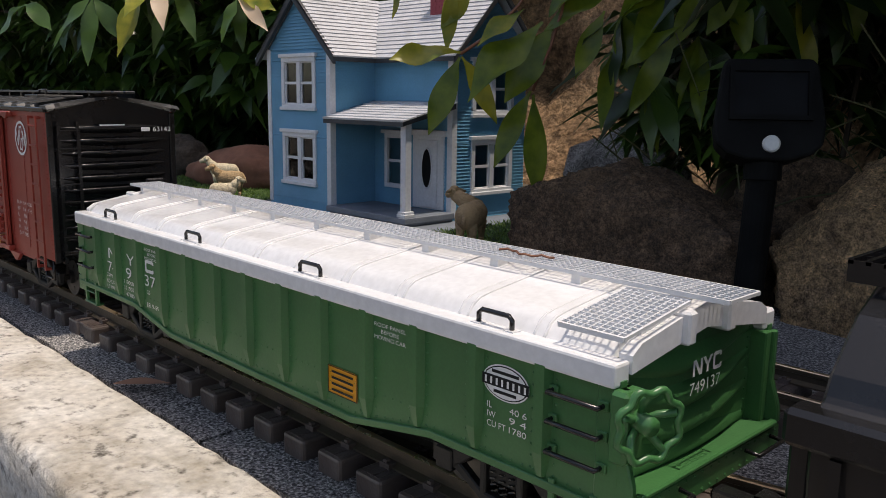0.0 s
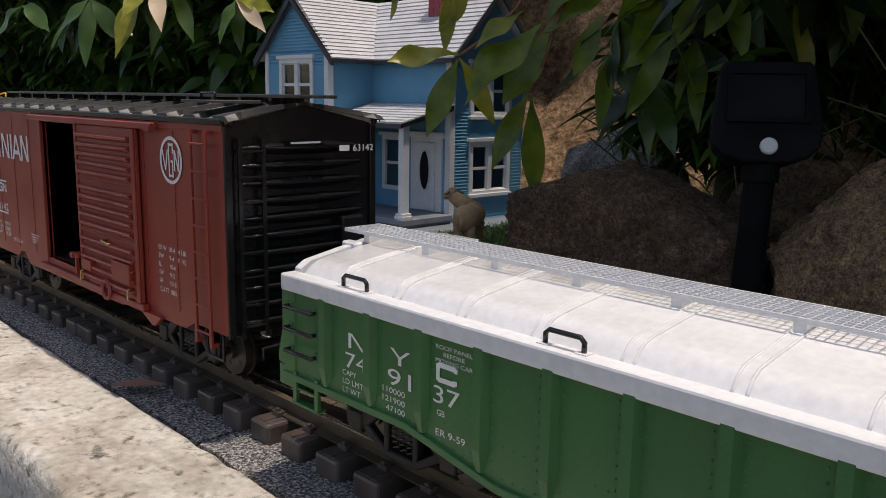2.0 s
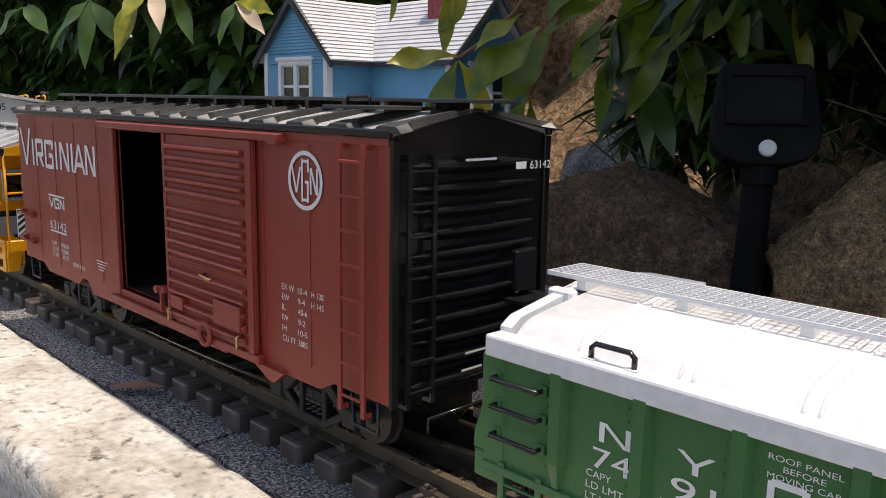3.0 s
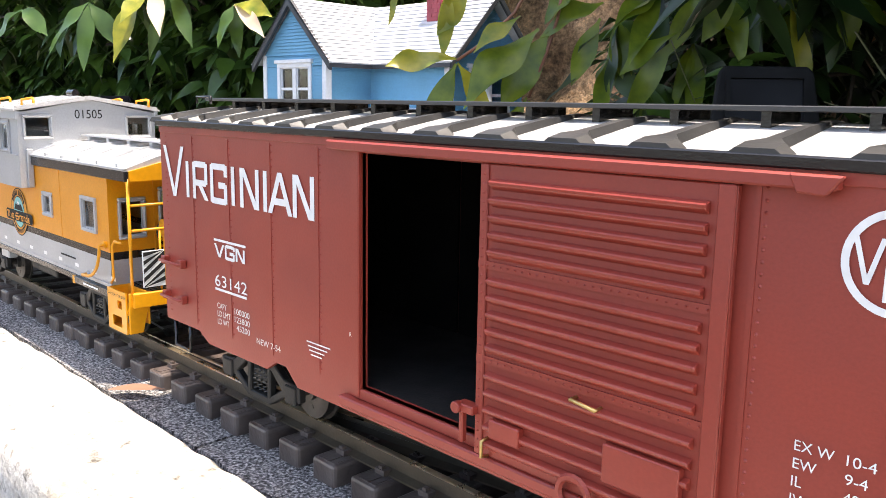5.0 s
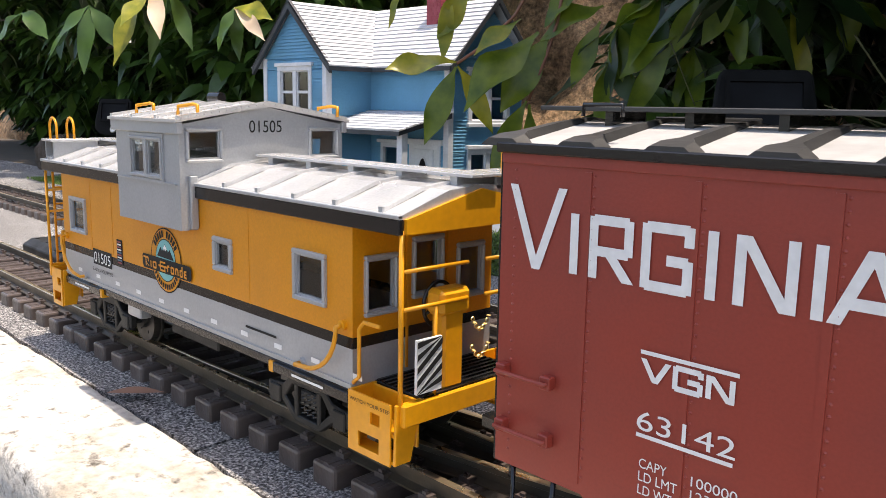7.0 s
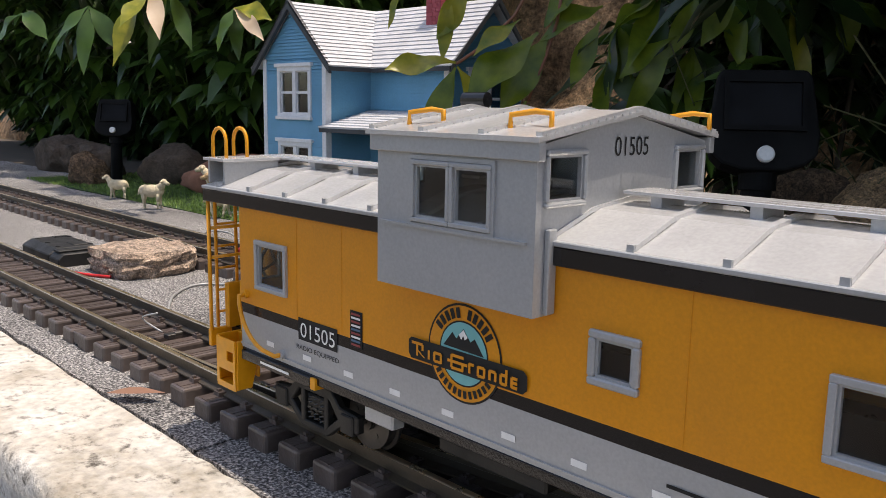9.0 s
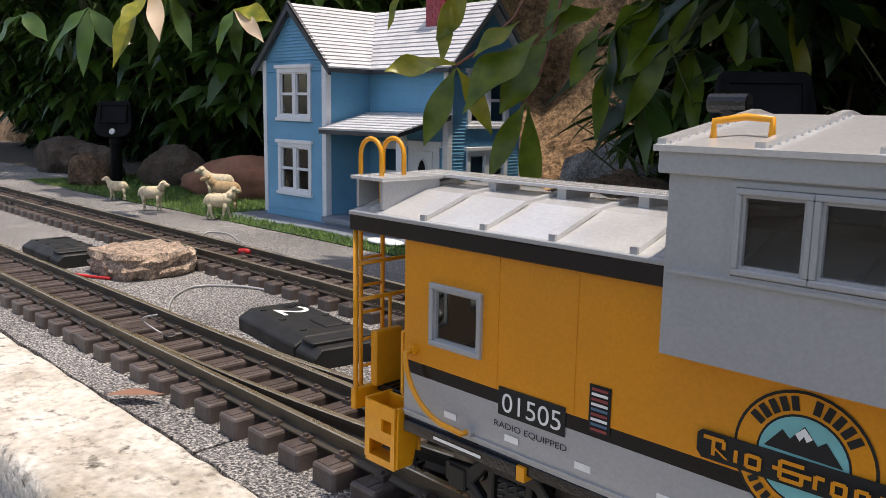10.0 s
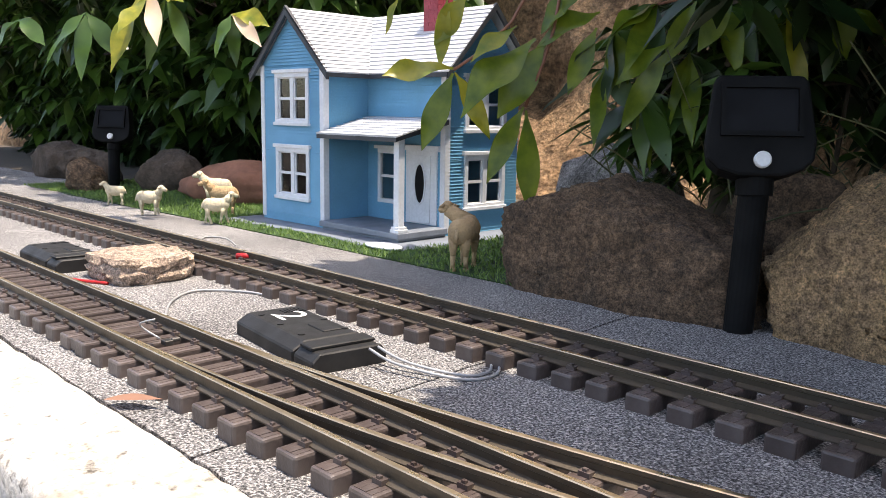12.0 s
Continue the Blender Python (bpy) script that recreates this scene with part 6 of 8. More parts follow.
# ---------------------------------------------------------------- doll-sized farmhouse
def sash_window(root, u0, u1, v0, v1, place, cap=True):
    """White twin sash window with a cap moulding, sill, mullion and glazing bars."""
    bm = B()
    w = 0.0075
    ring(bm, u0, u1, v0, v1, w, place, -0.0035, 0.002)
    win = part("window", bm, M_TRIM, root, "white twin sash window", 0.0006, merge=False)
    part("window_cap", brick(B(), u0 - 0.004, u1 + 0.004, v1 - 0.001, v1 + 0.0045, place, -0.006, 0), M_TRIM, win, bevel=0.0006)
    part("window_sill", brick(B(), u0 - 0.002, u1 + 0.002, v0 - 0.002, v0 + 0.003, place, -0.006, 0), M_TRIM, win, bevel=0.0006)
    mid = (u0 + u1) / 2
    bm = brick(B(), mid - 0.0045, mid + 0.0045, v0 + w, v1 - w, place, -0.0025, 0.002)
    part("mullion", bm, M_TRIM, win, bevel=0.0004)
    for a, b in ((u0 + w, mid - 0.0045), (mid + 0.0045, u1 - w)):
        bm = brick(B(), a, b, (v0 + v1) / 2 - 0.002, (v0 + v1) / 2 + 0.002, place, -0.0008, 0.002)
        ring(bm, a, b, v0 + w, v1 - w, 0.0016, place, 0.0, 0.003)
        part("sash", bm, M_TRIM, win, merge=False)
        g = part("pane", brick(B(), a, b, v0 + w, v1 - w, place, 0.0012, 0.0018), M_GLASS, win)
        g.visible_shadow = False
    return win


def roof_slope(root, a, b, c, d, rows, thick=0.003):
    """Overlapping boards from the eave a-b up to the ridge d-c."""
    a, b, c, d = [Vector(p) for p in (a, b, c, d)]
    nrm = (b - a).cross(d - a).normalized()
    if nrm.z < 0:
        nrm = -nrm
    for k in range(rows):
        f0, f1 = k / rows, (k + 1.12) / rows
        f1 = min(1.0, f1)
        p = [a.lerp(d, f0), b.lerp(c, f0), b.lerp(c, f1), a.lerp(d, f1)]
        bm = B()
        lift = [0.0027, 0.0027, 0.0012, 0.0012]
        hi = [bm.verts.new(q + nrm * l) for q, l in zip(p, lift)]
        lo = [bm.verts.new(q) for q in p]
        bm.faces.new(hi)
        bm.faces.new(lo[::-1])
        for i in range(4):
            bm.faces.new((lo[i], lo[(i + 1) % 4], hi[(i + 1) % 4], hi[i]))
        part("roof_board", bm, M_SHINGLE, root)


def house():
    root = thing("toy_house", pose(0, 0, 0), "sky blue clapboard toy farmhouse with white trim, grey roof and porch", "model house")
    x0, x1, x2 = -1.144, -0.983, -0.816          # wing left, wing right, main right
    yf, ym, yb = 0.718, 0.800, 0.950             # wing front, main front, back
    zf, ze, zr = 0.006, 0.243, 0.318
    xm = (x0 + x1) / 2
    ymid = (ym + yb) / 2
    pitch = 0.0047
    vs = [zf + pitch * k for k in range(int((ze - zf) / pitch) + 1)] + [ze]
    # wing front with gable
    P = near(yf)
    lw, uw = (-1.1055, -1.0175, 0.0425, 0.1205), (-1.1055, -1.0175, 0.155, 0.232)
    hl = [(a + 0.006, b - 0.006, c + 0.006, d - 0.006) for a, b, c, d in (lw, uw)]
    bm = panel(B(), [x0, x1], vs, hl, P, 0.004, 0.0018)
    wall = part("front_wall", bm, M_BLUE, root, "sky blue clapboard gable wall")
    bm = B()
    k = 0
    z = ze
    uwh = hl[1]
    while z < zr - 0.004:
        z1 = min(z + pitch, zr)
        wa = (x1 - x0) / 2 * (zr - z) / (zr - ze)
        wb = (x1 - x0) / 2 * (zr - z1) / (zr - ze)
        spans = [((xm - wa, xm - wb), (xm + wa, xm + wb))]
        if z < uwh[3]:
            spans = [((xm - wa, xm - wb), (uwh[0], uwh[0])), ((uwh[1], uwh[1]), (xm + wa, xm + wb))]
        for (la, lb), (ra, rb) in spans:
            q = [bm.verts.new((la, yf - 0.0018, z)), bm.verts.new((ra, yf - 0.0018, z)), bm.verts.new((rb, yf, z1)), bm.verts.new((lb, yf, z1))]
            bm.faces.new(q)
            q2 = [bm.verts.new((la, yf + 0.004, z)), bm.verts.new((lb, yf + 0.004, z1)), bm.verts.new((rb, yf + 0.004, z1)), bm.verts.new((ra, yf + 0.004, z))]
            bm.faces.new(q2)
            bm.faces.new([bm.verts.new(v) for v in ((la, yf - 0.0018, z), (la, yf, z), (ra, yf, z), (ra, yf - 0.0018, z))])
        z = z1
    part("gable", bm, M_BLUE, root, merge=False)
    sash_window(root, *lw, P)
    sash_window(root, *uw, P)
    # added sheet behind the windows, black to stand for the unlit room
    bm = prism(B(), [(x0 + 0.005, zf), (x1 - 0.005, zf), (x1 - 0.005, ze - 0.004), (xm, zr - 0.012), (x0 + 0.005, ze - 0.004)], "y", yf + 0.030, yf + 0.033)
    part("window_backing", bm, M_UNLIT, root, "added black sheet that darkens the wing's windows")
    # wing sides
    part("wing_side", panel(B(), [yf, ym], vs, [], lambda u, v, d: (x1 - d, u, v), 0.004, 0.0018), M_BLUE, root)
    part("wing_side", panel(B(), [yf, yb], vs, [], lambda u, v, d: (x0 + d, u, v), 0.004, 0.0018), M_BLUE, root)
    # main front with door and window
    PM = near(ym)
    dw = (-0.957, -0.912, 0.042, 0.122)
    door = (-0.893, -0.829, 0.0185, 0.124)
    part("main_wall", panel(B(), [x1, x2], vs, [(dw[0] + 0.006, dw[1] - 0.006, dw[2] + 0.006, dw[3] - 0.006)], PM, 0.004, 0.0018), M_BLUE, root)
    bm = ring(B(), *dw, 0.0065, PM, -0.0035, 0.002)
    brick(bm, dw[0] - 0.006, dw[1] + 0.006, dw[3], dw[3] + 0.005, PM, -0.006, 0)
    pw = part("window", bm, M_TRIM, root, "narrow white porch window", 0.0005, merge=False)
    mid = (dw[0] + dw[1]) / 2
    part("glazing_bar", brick(B(), dw[0] + 0.0065, dw[1] - 0.0065, 0.080, 0.084, PM, -0.001, 0.002), M_TRIM, pw)
    g = part("pane", brick(B(), dw[0] + 0.0065, dw[1] - 0.0065, dw[2] + 0.0065, dw[3] - 0.0065, PM, 0.001, 0.0016), M_GLASS, pw)
    g.visible_shadow = False
    bm = brick(B(), door[0], door[1], door[2], door[3], PM, -0.0035, 0)
    brick(bm, door[0] - 0.006, door[1] + 0.006, door[3] - 0.002, door[3] + 0.006, PM, -0.0065, 0)
    dfr = part("door_frame", bm, M_TRIM, root, "white moulded door frame", 0.0006, merge=False)
    dleaf = part("door", brick(B(), door[0] + 0.012, door[1] - 0.012, door[2] + 0.002, door[3] - 0.008, PM, -0.0052, -0.003), M_TRIM, dfr, "white door with an oval light", 0.0005)
    cu, cv = (door[0] + door[1]) / 2, 0.076
    bm = tube(B(), [(cu + 0.0110 * math.cos(a), ym - 0.0058, cv + 0.0285 * math.sin(a)) for a in [k * math.tau / 28 for k in range(28)]], 0.0014, 6, True)
    part("oval_rim", bm, M_TRIM, dfr, smooth=True)
    bm = flat(B(), [(cu + 0.0106 * math.cos(a), cv + 0.0280 * math.sin(a)) for a in [k * math.tau / 28 for k in range(28)]], PM, 0.0056)
    part("oval_glass", bm, M_PANEL, dfr, "dark oval door glass")
    # right side wall with gable
    S = lambda u, v, d: (x2 - d, u, v)
    rl, ru = (0.836, 0.922, 0.040, 0.118), (0.836, 0.922, 0.150, 0.226)
    part("side_wall", panel(B(), [ym, yb], vs, [(a + 0.006, b - 0.006, c + 0.006, d - 0.006) for a, b, c, d in (rl, ru)], S, 0.004, 0.0018), M_BLUE, root)
    bm = B()
    z = ze
    while z < zr - 0.004:
        z1 = min(z + pitch, zr)
        wa = (yb - ym) / 2 * (zr - z) / (zr - ze)
        wb = (yb - ym) / 2 * (zr - z1) / (zr - ze)
        bm.faces.new([bm.verts.new(q) for q in ((x2 + 0.0018, ymid - wa, z), (x2 + 0.0018, ymid + wa, z), (x2, ymid + wb, z1), (x2, ymid - wb, z1))])
        bm.faces.new([bm.verts.new(q) for q in ((x2, ymid - wa, z), (x2, ymid + wa, z), (x2 + 0.0018, ymid + wa, z), (x2 + 0.0018, ymid - wa, z))])
        z = z1
    part("side_gable", bm, M_BLUE, root)
    sash_window(root, *rl, S)
    sash_window(root, *ru, S)
    part("back_wall", panel(B(), [x0, x2], [zf, ze], [], lambda u, v, d: (u, yb - d, v), 0.004), M_BLUE, root)
    part("floor", box(B(), x0 + 0.005, x2 - 0.005, ym + 0.005, yb - 0.005, zf, zf + 0.003), M_DECK, root)
    # corner boards
    for x, y in ((x0, yf), (x1, yf), (x2, ym)):
        s = -1 if x == x0 else 1
        bm = box(B(), *sorted((x + s * 0.0020, x - s * 0.0075)), y - 0.0024, y, zf + 0.004, ze + 0.001)
        box(bm, *sorted((x + s * 0.0022, x)), y - 0.0022, y + 0.0075, zf + 0.004, ze + 0.001)
        part("corner_board", bm, M_TRIM, root, "white corner board", 0.0003, merge=False)
    part("skirt_board", box(B(), x0 + 0.006, x1 - 0.008, yf - 0.0018, yf, zf, zf + 0.012), M_BLUE, root)
    # roofs: wing ridge runs back, main ridge runs across
    ov, eo = 0.011, 0.021
    slope = (zr - ze) / ((x1 - x0) / 2)
    mslope = (zr - ze) / (ymid - ym)
    rt = zr + 0.006
    roof = part("roof_edge", prism(B(), [(x0 - eo, ze - eo * slope - 0.004), (xm, rt - 0.010), (x1 + eo, ze - eo * slope - 0.004), (x1 + eo, ze - eo * slope + 0.0085), (xm, rt + 0.004), (x0 - eo, ze - eo * slope + 0.0085)], "y", yf - ov, yf - ov + 0.005), M_BARGE, root, "charcoal barge boards of the gable")
    za = ze - eo * slope + 0.006
    mev = ym - 0.016
    zm = ze - 0.016 * mslope * 0.75 + 0.004
    vx = x1 + eo
    # right slope of the wing: to the valley line
    roof_slope(root, (x1 + eo, yf - ov, za), (x1 + eo, mev, za), (xm, ymid, rt), (xm, yf - ov, rt), 17)
    roof_slope(root, (x0 - eo, yb, za), (x0 - eo, yf - ov, za), (xm, yf - ov, rt), (xm, yb, rt), 17)
    roof_slope(root, (x1 + eo, mev, za), (x2 + 0.020, mev, za), (x2 + 0.020, ymid, rt), (xm, ymid, rt), 15)
    roof_slope(root, (x2 + 0.020, yb + 0.016, za), (x1, yb + 0.016, za), (xm, ymid, rt), (x2 + 0.020, ymid, rt), 15)
    part("eave_board", box(B(), x1 + eo, x2 + 0.020, mev, mev + 0.004, za - 0.006, za - 0.0002), M_BARGE, root)
    part("eave_board", box(B(), x1 + eo - 0.004, x1 + eo, yf - ov + 0.005, mev, za - 0.006, za - 0.0002), M_BARGE, root)
    bm = prism(B(), [(mev, za - 0.008), (ymid, rt - 0.006), (yb + 0.016, za - 0.008), (yb + 0.016, za), (ymid, rt + 0.003), (mev, za)], "x", x2 + 0.017, x2 + 0.021)
    part("barge_board", bm, M_BARGE, root)
    # chimney of small bricks
    ch = part("chimney", box(B(), -0.908, -0.878, 0.842, 0.872, 0.270, 0.372), M_CHIMNEY, root, "small red brick chimney")
    bm = B()
    for k in range(16):
        z = 0.274 + 0.006 * k
        for j in range(3):
            u = -0.9055 + 0.0092 * j + (0.003 if k % 2 else 0)
            box(bm, u, min(u + 0.0085, -0.8775), 0.8412, 0.842, z, z + 0.0052)
            v = 0.8415 + 0.0100 * j
            box(bm, -0.878, -0.8772, v, v + 0.009, z, z + 0.0052)
    tagged(part("brickwork", bm, M_CHIMNEY, ch, merge=False), kind="stuff")
    # porch
    deck = part("porch_deck", box(B(), x1 + 0.0025, x2 + 0.010, 0.706, ym - 0.0025, 0.010, 0.0180), M_DECK, root, "grey painted porch floor", 0.0008)
    part("porch_base", box(B(), x1 + 0.0045, x2 + 0.006, 0.711, ym - 0.003, 0.0045, 0.0100), M_DECK, root)
    bm = box(B(), -0.8215, -0.8110, 0.711, 0.7215, 0.018, 0.144)
    box(bm, -0.8250, -0.8075, 0.7075, 0.7250, 0.018, 0.0225)
    box(bm, -0.8240, -0.8085, 0.7085, 0.7240, 0.0225, 0.026)
    part("porch_post", bm, M_TRIM, root, "white square porch post", 0.0005, merge=False)
    pr = [(x1 + 0.0025, 0.702, 0.1430), (x2 + 0.010, 0.702, 0.1430), (x2 + 0.010, ym, 0.168), (x1 + 0.0025, ym, 0.168)]
    roof_slope(root, *pr, 8)
    part("porch_roof_base", prism(B(), [(0.7025, 0.1372), (0.7025, 0.1428), (ym - 0.002, 0.1678), (ym - 0.002, 0.160), (0.706, 0.1385)], "x", x1 + 0.0028, x2 + 0.009), M_BARGE, root, "dark porch roof edge")
    part("porch_beam", box(B(), x1 + 0.003, x2 - 0.001, 0.710, 0.719, 0.1385, 0.1445), M_BLUE, root)
    return root


def base_board():
    bm = B()
    outline = [(-1.176, 0.660), (-1.150, 0.655), (-1.08, 0.664), (-0.93, 0.678), (-0.80, 0.660), (-0.772, 0.664), (-0.762, 0.690), (-0.760, 0.76), (-0.762, 0.975), (-1.176, 0.975)]
    prism(bm, outline, "z", 0.0, 0.0055)
    whole("base_board", bm, M_DECK, "thin grey painted board under the toy house", "base board", bevel=0.001)
    bm = B()
    prism(bm, [(-0.795 + 0.032 * math.cos(a), 0.672 + 0.016 * math.sin(a)) for a in [k * math.tau / 24 for k in range(24)]], "z", 0.0056, 0.0085)
    whole("door_step", bm, M_TRIM, "pale rounded step in front of the porch", "step", bevel=0.001)


# ---------------------------------------------------------------- stones
def rock(name, at, size, seed, material, label, category="rock", rough=0.22, flat_top=None, rot=0.0, detail=4, group=""):
    bm = B()
    bmesh.ops.create_icosphere(bm, subdivisions=detail, radius=1.0)
    off = Vector((seed * 7.13, seed * 3.7, seed * 1.9))
    for v in bm.verts:
        n = v.co.normalized()
        d = 1 + rough * 1.5 * noise.noise(n * 1.3 + off) + rough * 0.9 * noise.noise(n * 2.9 + off) + rough * 0.38 * noise.noise(n * 7 + off) + rough * 0.16 * noise.noise(n * 17 + off)
        p = n * d
        # blunt facets
        p.x = max(-0.92, min(0.92, p.x))
        p.y = max(-0.88, min(0.9, p.y))
        p.z = max(-0.75, min(flat_top if flat_top else 1.2, p.z))
        v.co = Vector((p.x * size[0], p.y * size[1], p.z * size[2]))
    low = min(v.co.z for v in bm.verts)
    for v in bm.verts:
        v.co.z -= low
    ob = whole(name, bm, material, label, category, group, smooth=True)
    ob.matrix_world = pose(*at, 0, 0, rot)
    return ob


def block(name, at, size, seed, planes, material, label):
    """A boulder: a rounded form cut by planes, with broken edges and a coarse skin."""
    bm = B()
    bmesh.ops.create_icosphere(bm, subdivisions=6, radius=1.0)
    off = Vector((seed * 5.3, seed * 2.1, seed * 1.3))
    cuts = [(Vector(q[:3]).normalized(), q[3]) for q in planes]
    for v in bm.verts:
        n = v.co.normalized()
        r = 1.25
        for q, d in cuts:
            k = n.dot(q)
            if k > 0.05:
                r = min(r, d * (1 + 0.07 * noise.noise(n * 2.2 + off)) / k)
        r = 0.86 * r + 0.14 * 0.9
        r *= 1 + 0.045 * noise.noise(n * 5 + off) + 0.036 * noise.noise(n * 13 + off) + 0.026 * noise.noise(n * 30 + off) + 0.022 * noise.noise(n * 62 + off)
        p = n * r
        v.co = Vector((p.x * size[0], p.y * size[1], p.z * size[2]))
    for v in bm.verts:
        # the foot of one flank is hollowed
        k = max(0.0, 1 - v.co.z / (0.5 * size[2]))
        if v.co.x < 0:
            v.co.x *= 1 - 0.20 * k
        v.co.z = max(0.0, v.co.z + 0.012 * noise.noise(v.co * 30 + off) * (1 if v.co.z < 0.02 else 0))
    ob = whole(name, bm, material, label, "rock", "garden rocks", smooth=True)
    ob.matrix_world = pose(*at)
    return ob


def stones():
    block("boulder", (-0.440, 0.674, -0.002), (0.150, 0.068, 0.118), 3,
          [(0, -1, 0.18, 0.84), (0.25, -1, -0.15, 0.90), (0.9, -0.7, 0.1, 1.12), (1, 0.1, 0.15, 0.95), (0.385, 0, 0.92, 0.86), (0.15, -0.5, 0.9, 0.98), (-0.316, 0, 0.949, 0.965),
           (-1, -0.2, 0.08, 0.99), (-0.8, -0.8, 0.1, 1.10), (0, 1, 0, 0.9), (-0.3, -0.9, 0.6, 1.10)], M_ROCK, "large rough brown granite boulder beside the felt")
    block("boulder", (-0.200, 0.694, -0.002), (0.118, 0.078, 0.128), 8,
          [(-0.2, -1, 0.15, 0.84), (0.3, -1, 0.1, 0.86), (-1, -0.3, 0.1, 0.92), (-0.9, -0.6, -0.25, 1.02), (-0.65, -0.2, 0.75, 0.90), (-0.15, -0.3, 1, 0.92), (0.3, 0, 1, 0.95), (1, 0, 0.2, 0.95), (0, 1, 0, 0.9), (0, -0.8, 0.7, 1.0)],
          M_ROCK_TAN, "tan rough-textured boulder beside the lamp post")
    rock("stone", (-0.615, 0.93, -0.01), (0.085, 0.06, 0.082), 5, M_ROCK_GREY, "pale grey leaning stone behind the boulder", rough=0.2, group="garden rocks")
    rock("stone", (-0.33, 0.80, -0.01), (0.07, 0.05, 0.075), 9, M_ROCK, "dark brown stone in the shrub's shade", rough=0.25, group="garden rocks")
    rock("stone", (-1.40, 0.835, -0.012), (0.150, 0.07, 0.050), 11, M_ROCK_RED, "smooth reddish boulder behind the sheep", rough=0.12, group="garden rocks", rot=20)
    rock("stone", (-1.66, 0.82, -0.01), (0.085, 0.05, 0.055), 21, M_ROCK_SHADED, "brown boulder under the shrub", rough=0.16, group="garden rocks", rot=25)
    rock("stone", (-1.755, 0.672, -0.008), (0.045, 0.030, 0.042), 17, M_ROCK, "pale pointed stone at the felt's edge", rough=0.22, group="garden rocks", rot=35)
    rock("stone", (-1.93, 0.76, -0.01), (0.09, 0.05, 0.050), 29, M_ROCK_SHADED, "brown stone at the felt's edge", rough=0.2, group="garden rocks")
    rock("stone", (-2.15, 0.78, -0.01), (0.12, 0.07, 0.060), 31, M_ROCK_SHADED, "brown stone beside the felt, coloured darker for shade", rough=0.2, group="garden rocks")
    rock("stone", (-1.46, 0.86, -0.01), (0.07, 0.04, 0.035), 35, M_ROCK_SHADED, "low brown stone behind the sheep", rough=0.16, group="garden rocks")
    # flat layered slab between the tracks
    bm = B()
    nx, ny, layers = 30, 16, 7
    loops = []
    for k in range(layers + 1):
        z = 0.025 * k / layers
        loop = []
        for i in range(64):
            a = i * math.tau / 64
            ca, sa = math.cos(a), math.sin(a)
            r = 1 / max(abs(ca) ** 4 + abs(sa) ** 4, 1e-6) ** 0.25
            wob = 1 + 0.10 * noise.noise((ca * 2, sa * 2, 4)) + 0.05 * noise.noise((ca * 6, sa * 6, k * 0.9)) + 0.09 * noise.noise((ca * 2.5, sa * 2.5, k * 3.1)) + 0.03 * noise.noise((ca * 14, sa * 14, k * 1.7)) - (0.06 if k in (0, layers) else 0)
            loop.append(bm.verts.new((ca * r * wob * 0.048, sa * r * wob * 0.044, z + 0.0030 * noise.noise((ca * 4, sa * 4, k * 2.3)))))
        loops.append(loop)
    for A, C in zip(loops, loops[1:]):
        for i in range(64):
            bm.faces.new((A[i], A[(i + 1) % 64], C[(i + 1) % 64], C[i]))
    prev = loops[-1]
    for f in (0.8, 0.55, 0.3):
        cur = [bm.verts.new((v.co.x * f, v.co.y * f, 0.025 + 0.0035 * noise.noise((v.co.x * f * 60, v.co.y * f * 60, 2)))) for v in loops[-1]]
        for i in range(64):
            bm.faces.new((prev[i], prev[(i + 1) % 64], cur[(i + 1) % 64], cur[i]))
        prev = cur
    bm.faces.new(prev)
    bm.faces.new(loops[0][::-1])
    whole("stone_slab", bm, M_SLAB, "flat pale layered sandstone slab lying between the tracks", "stone").matrix_world = pose(-0.822, 0.366, FELT_Z, 0, 0, 4)


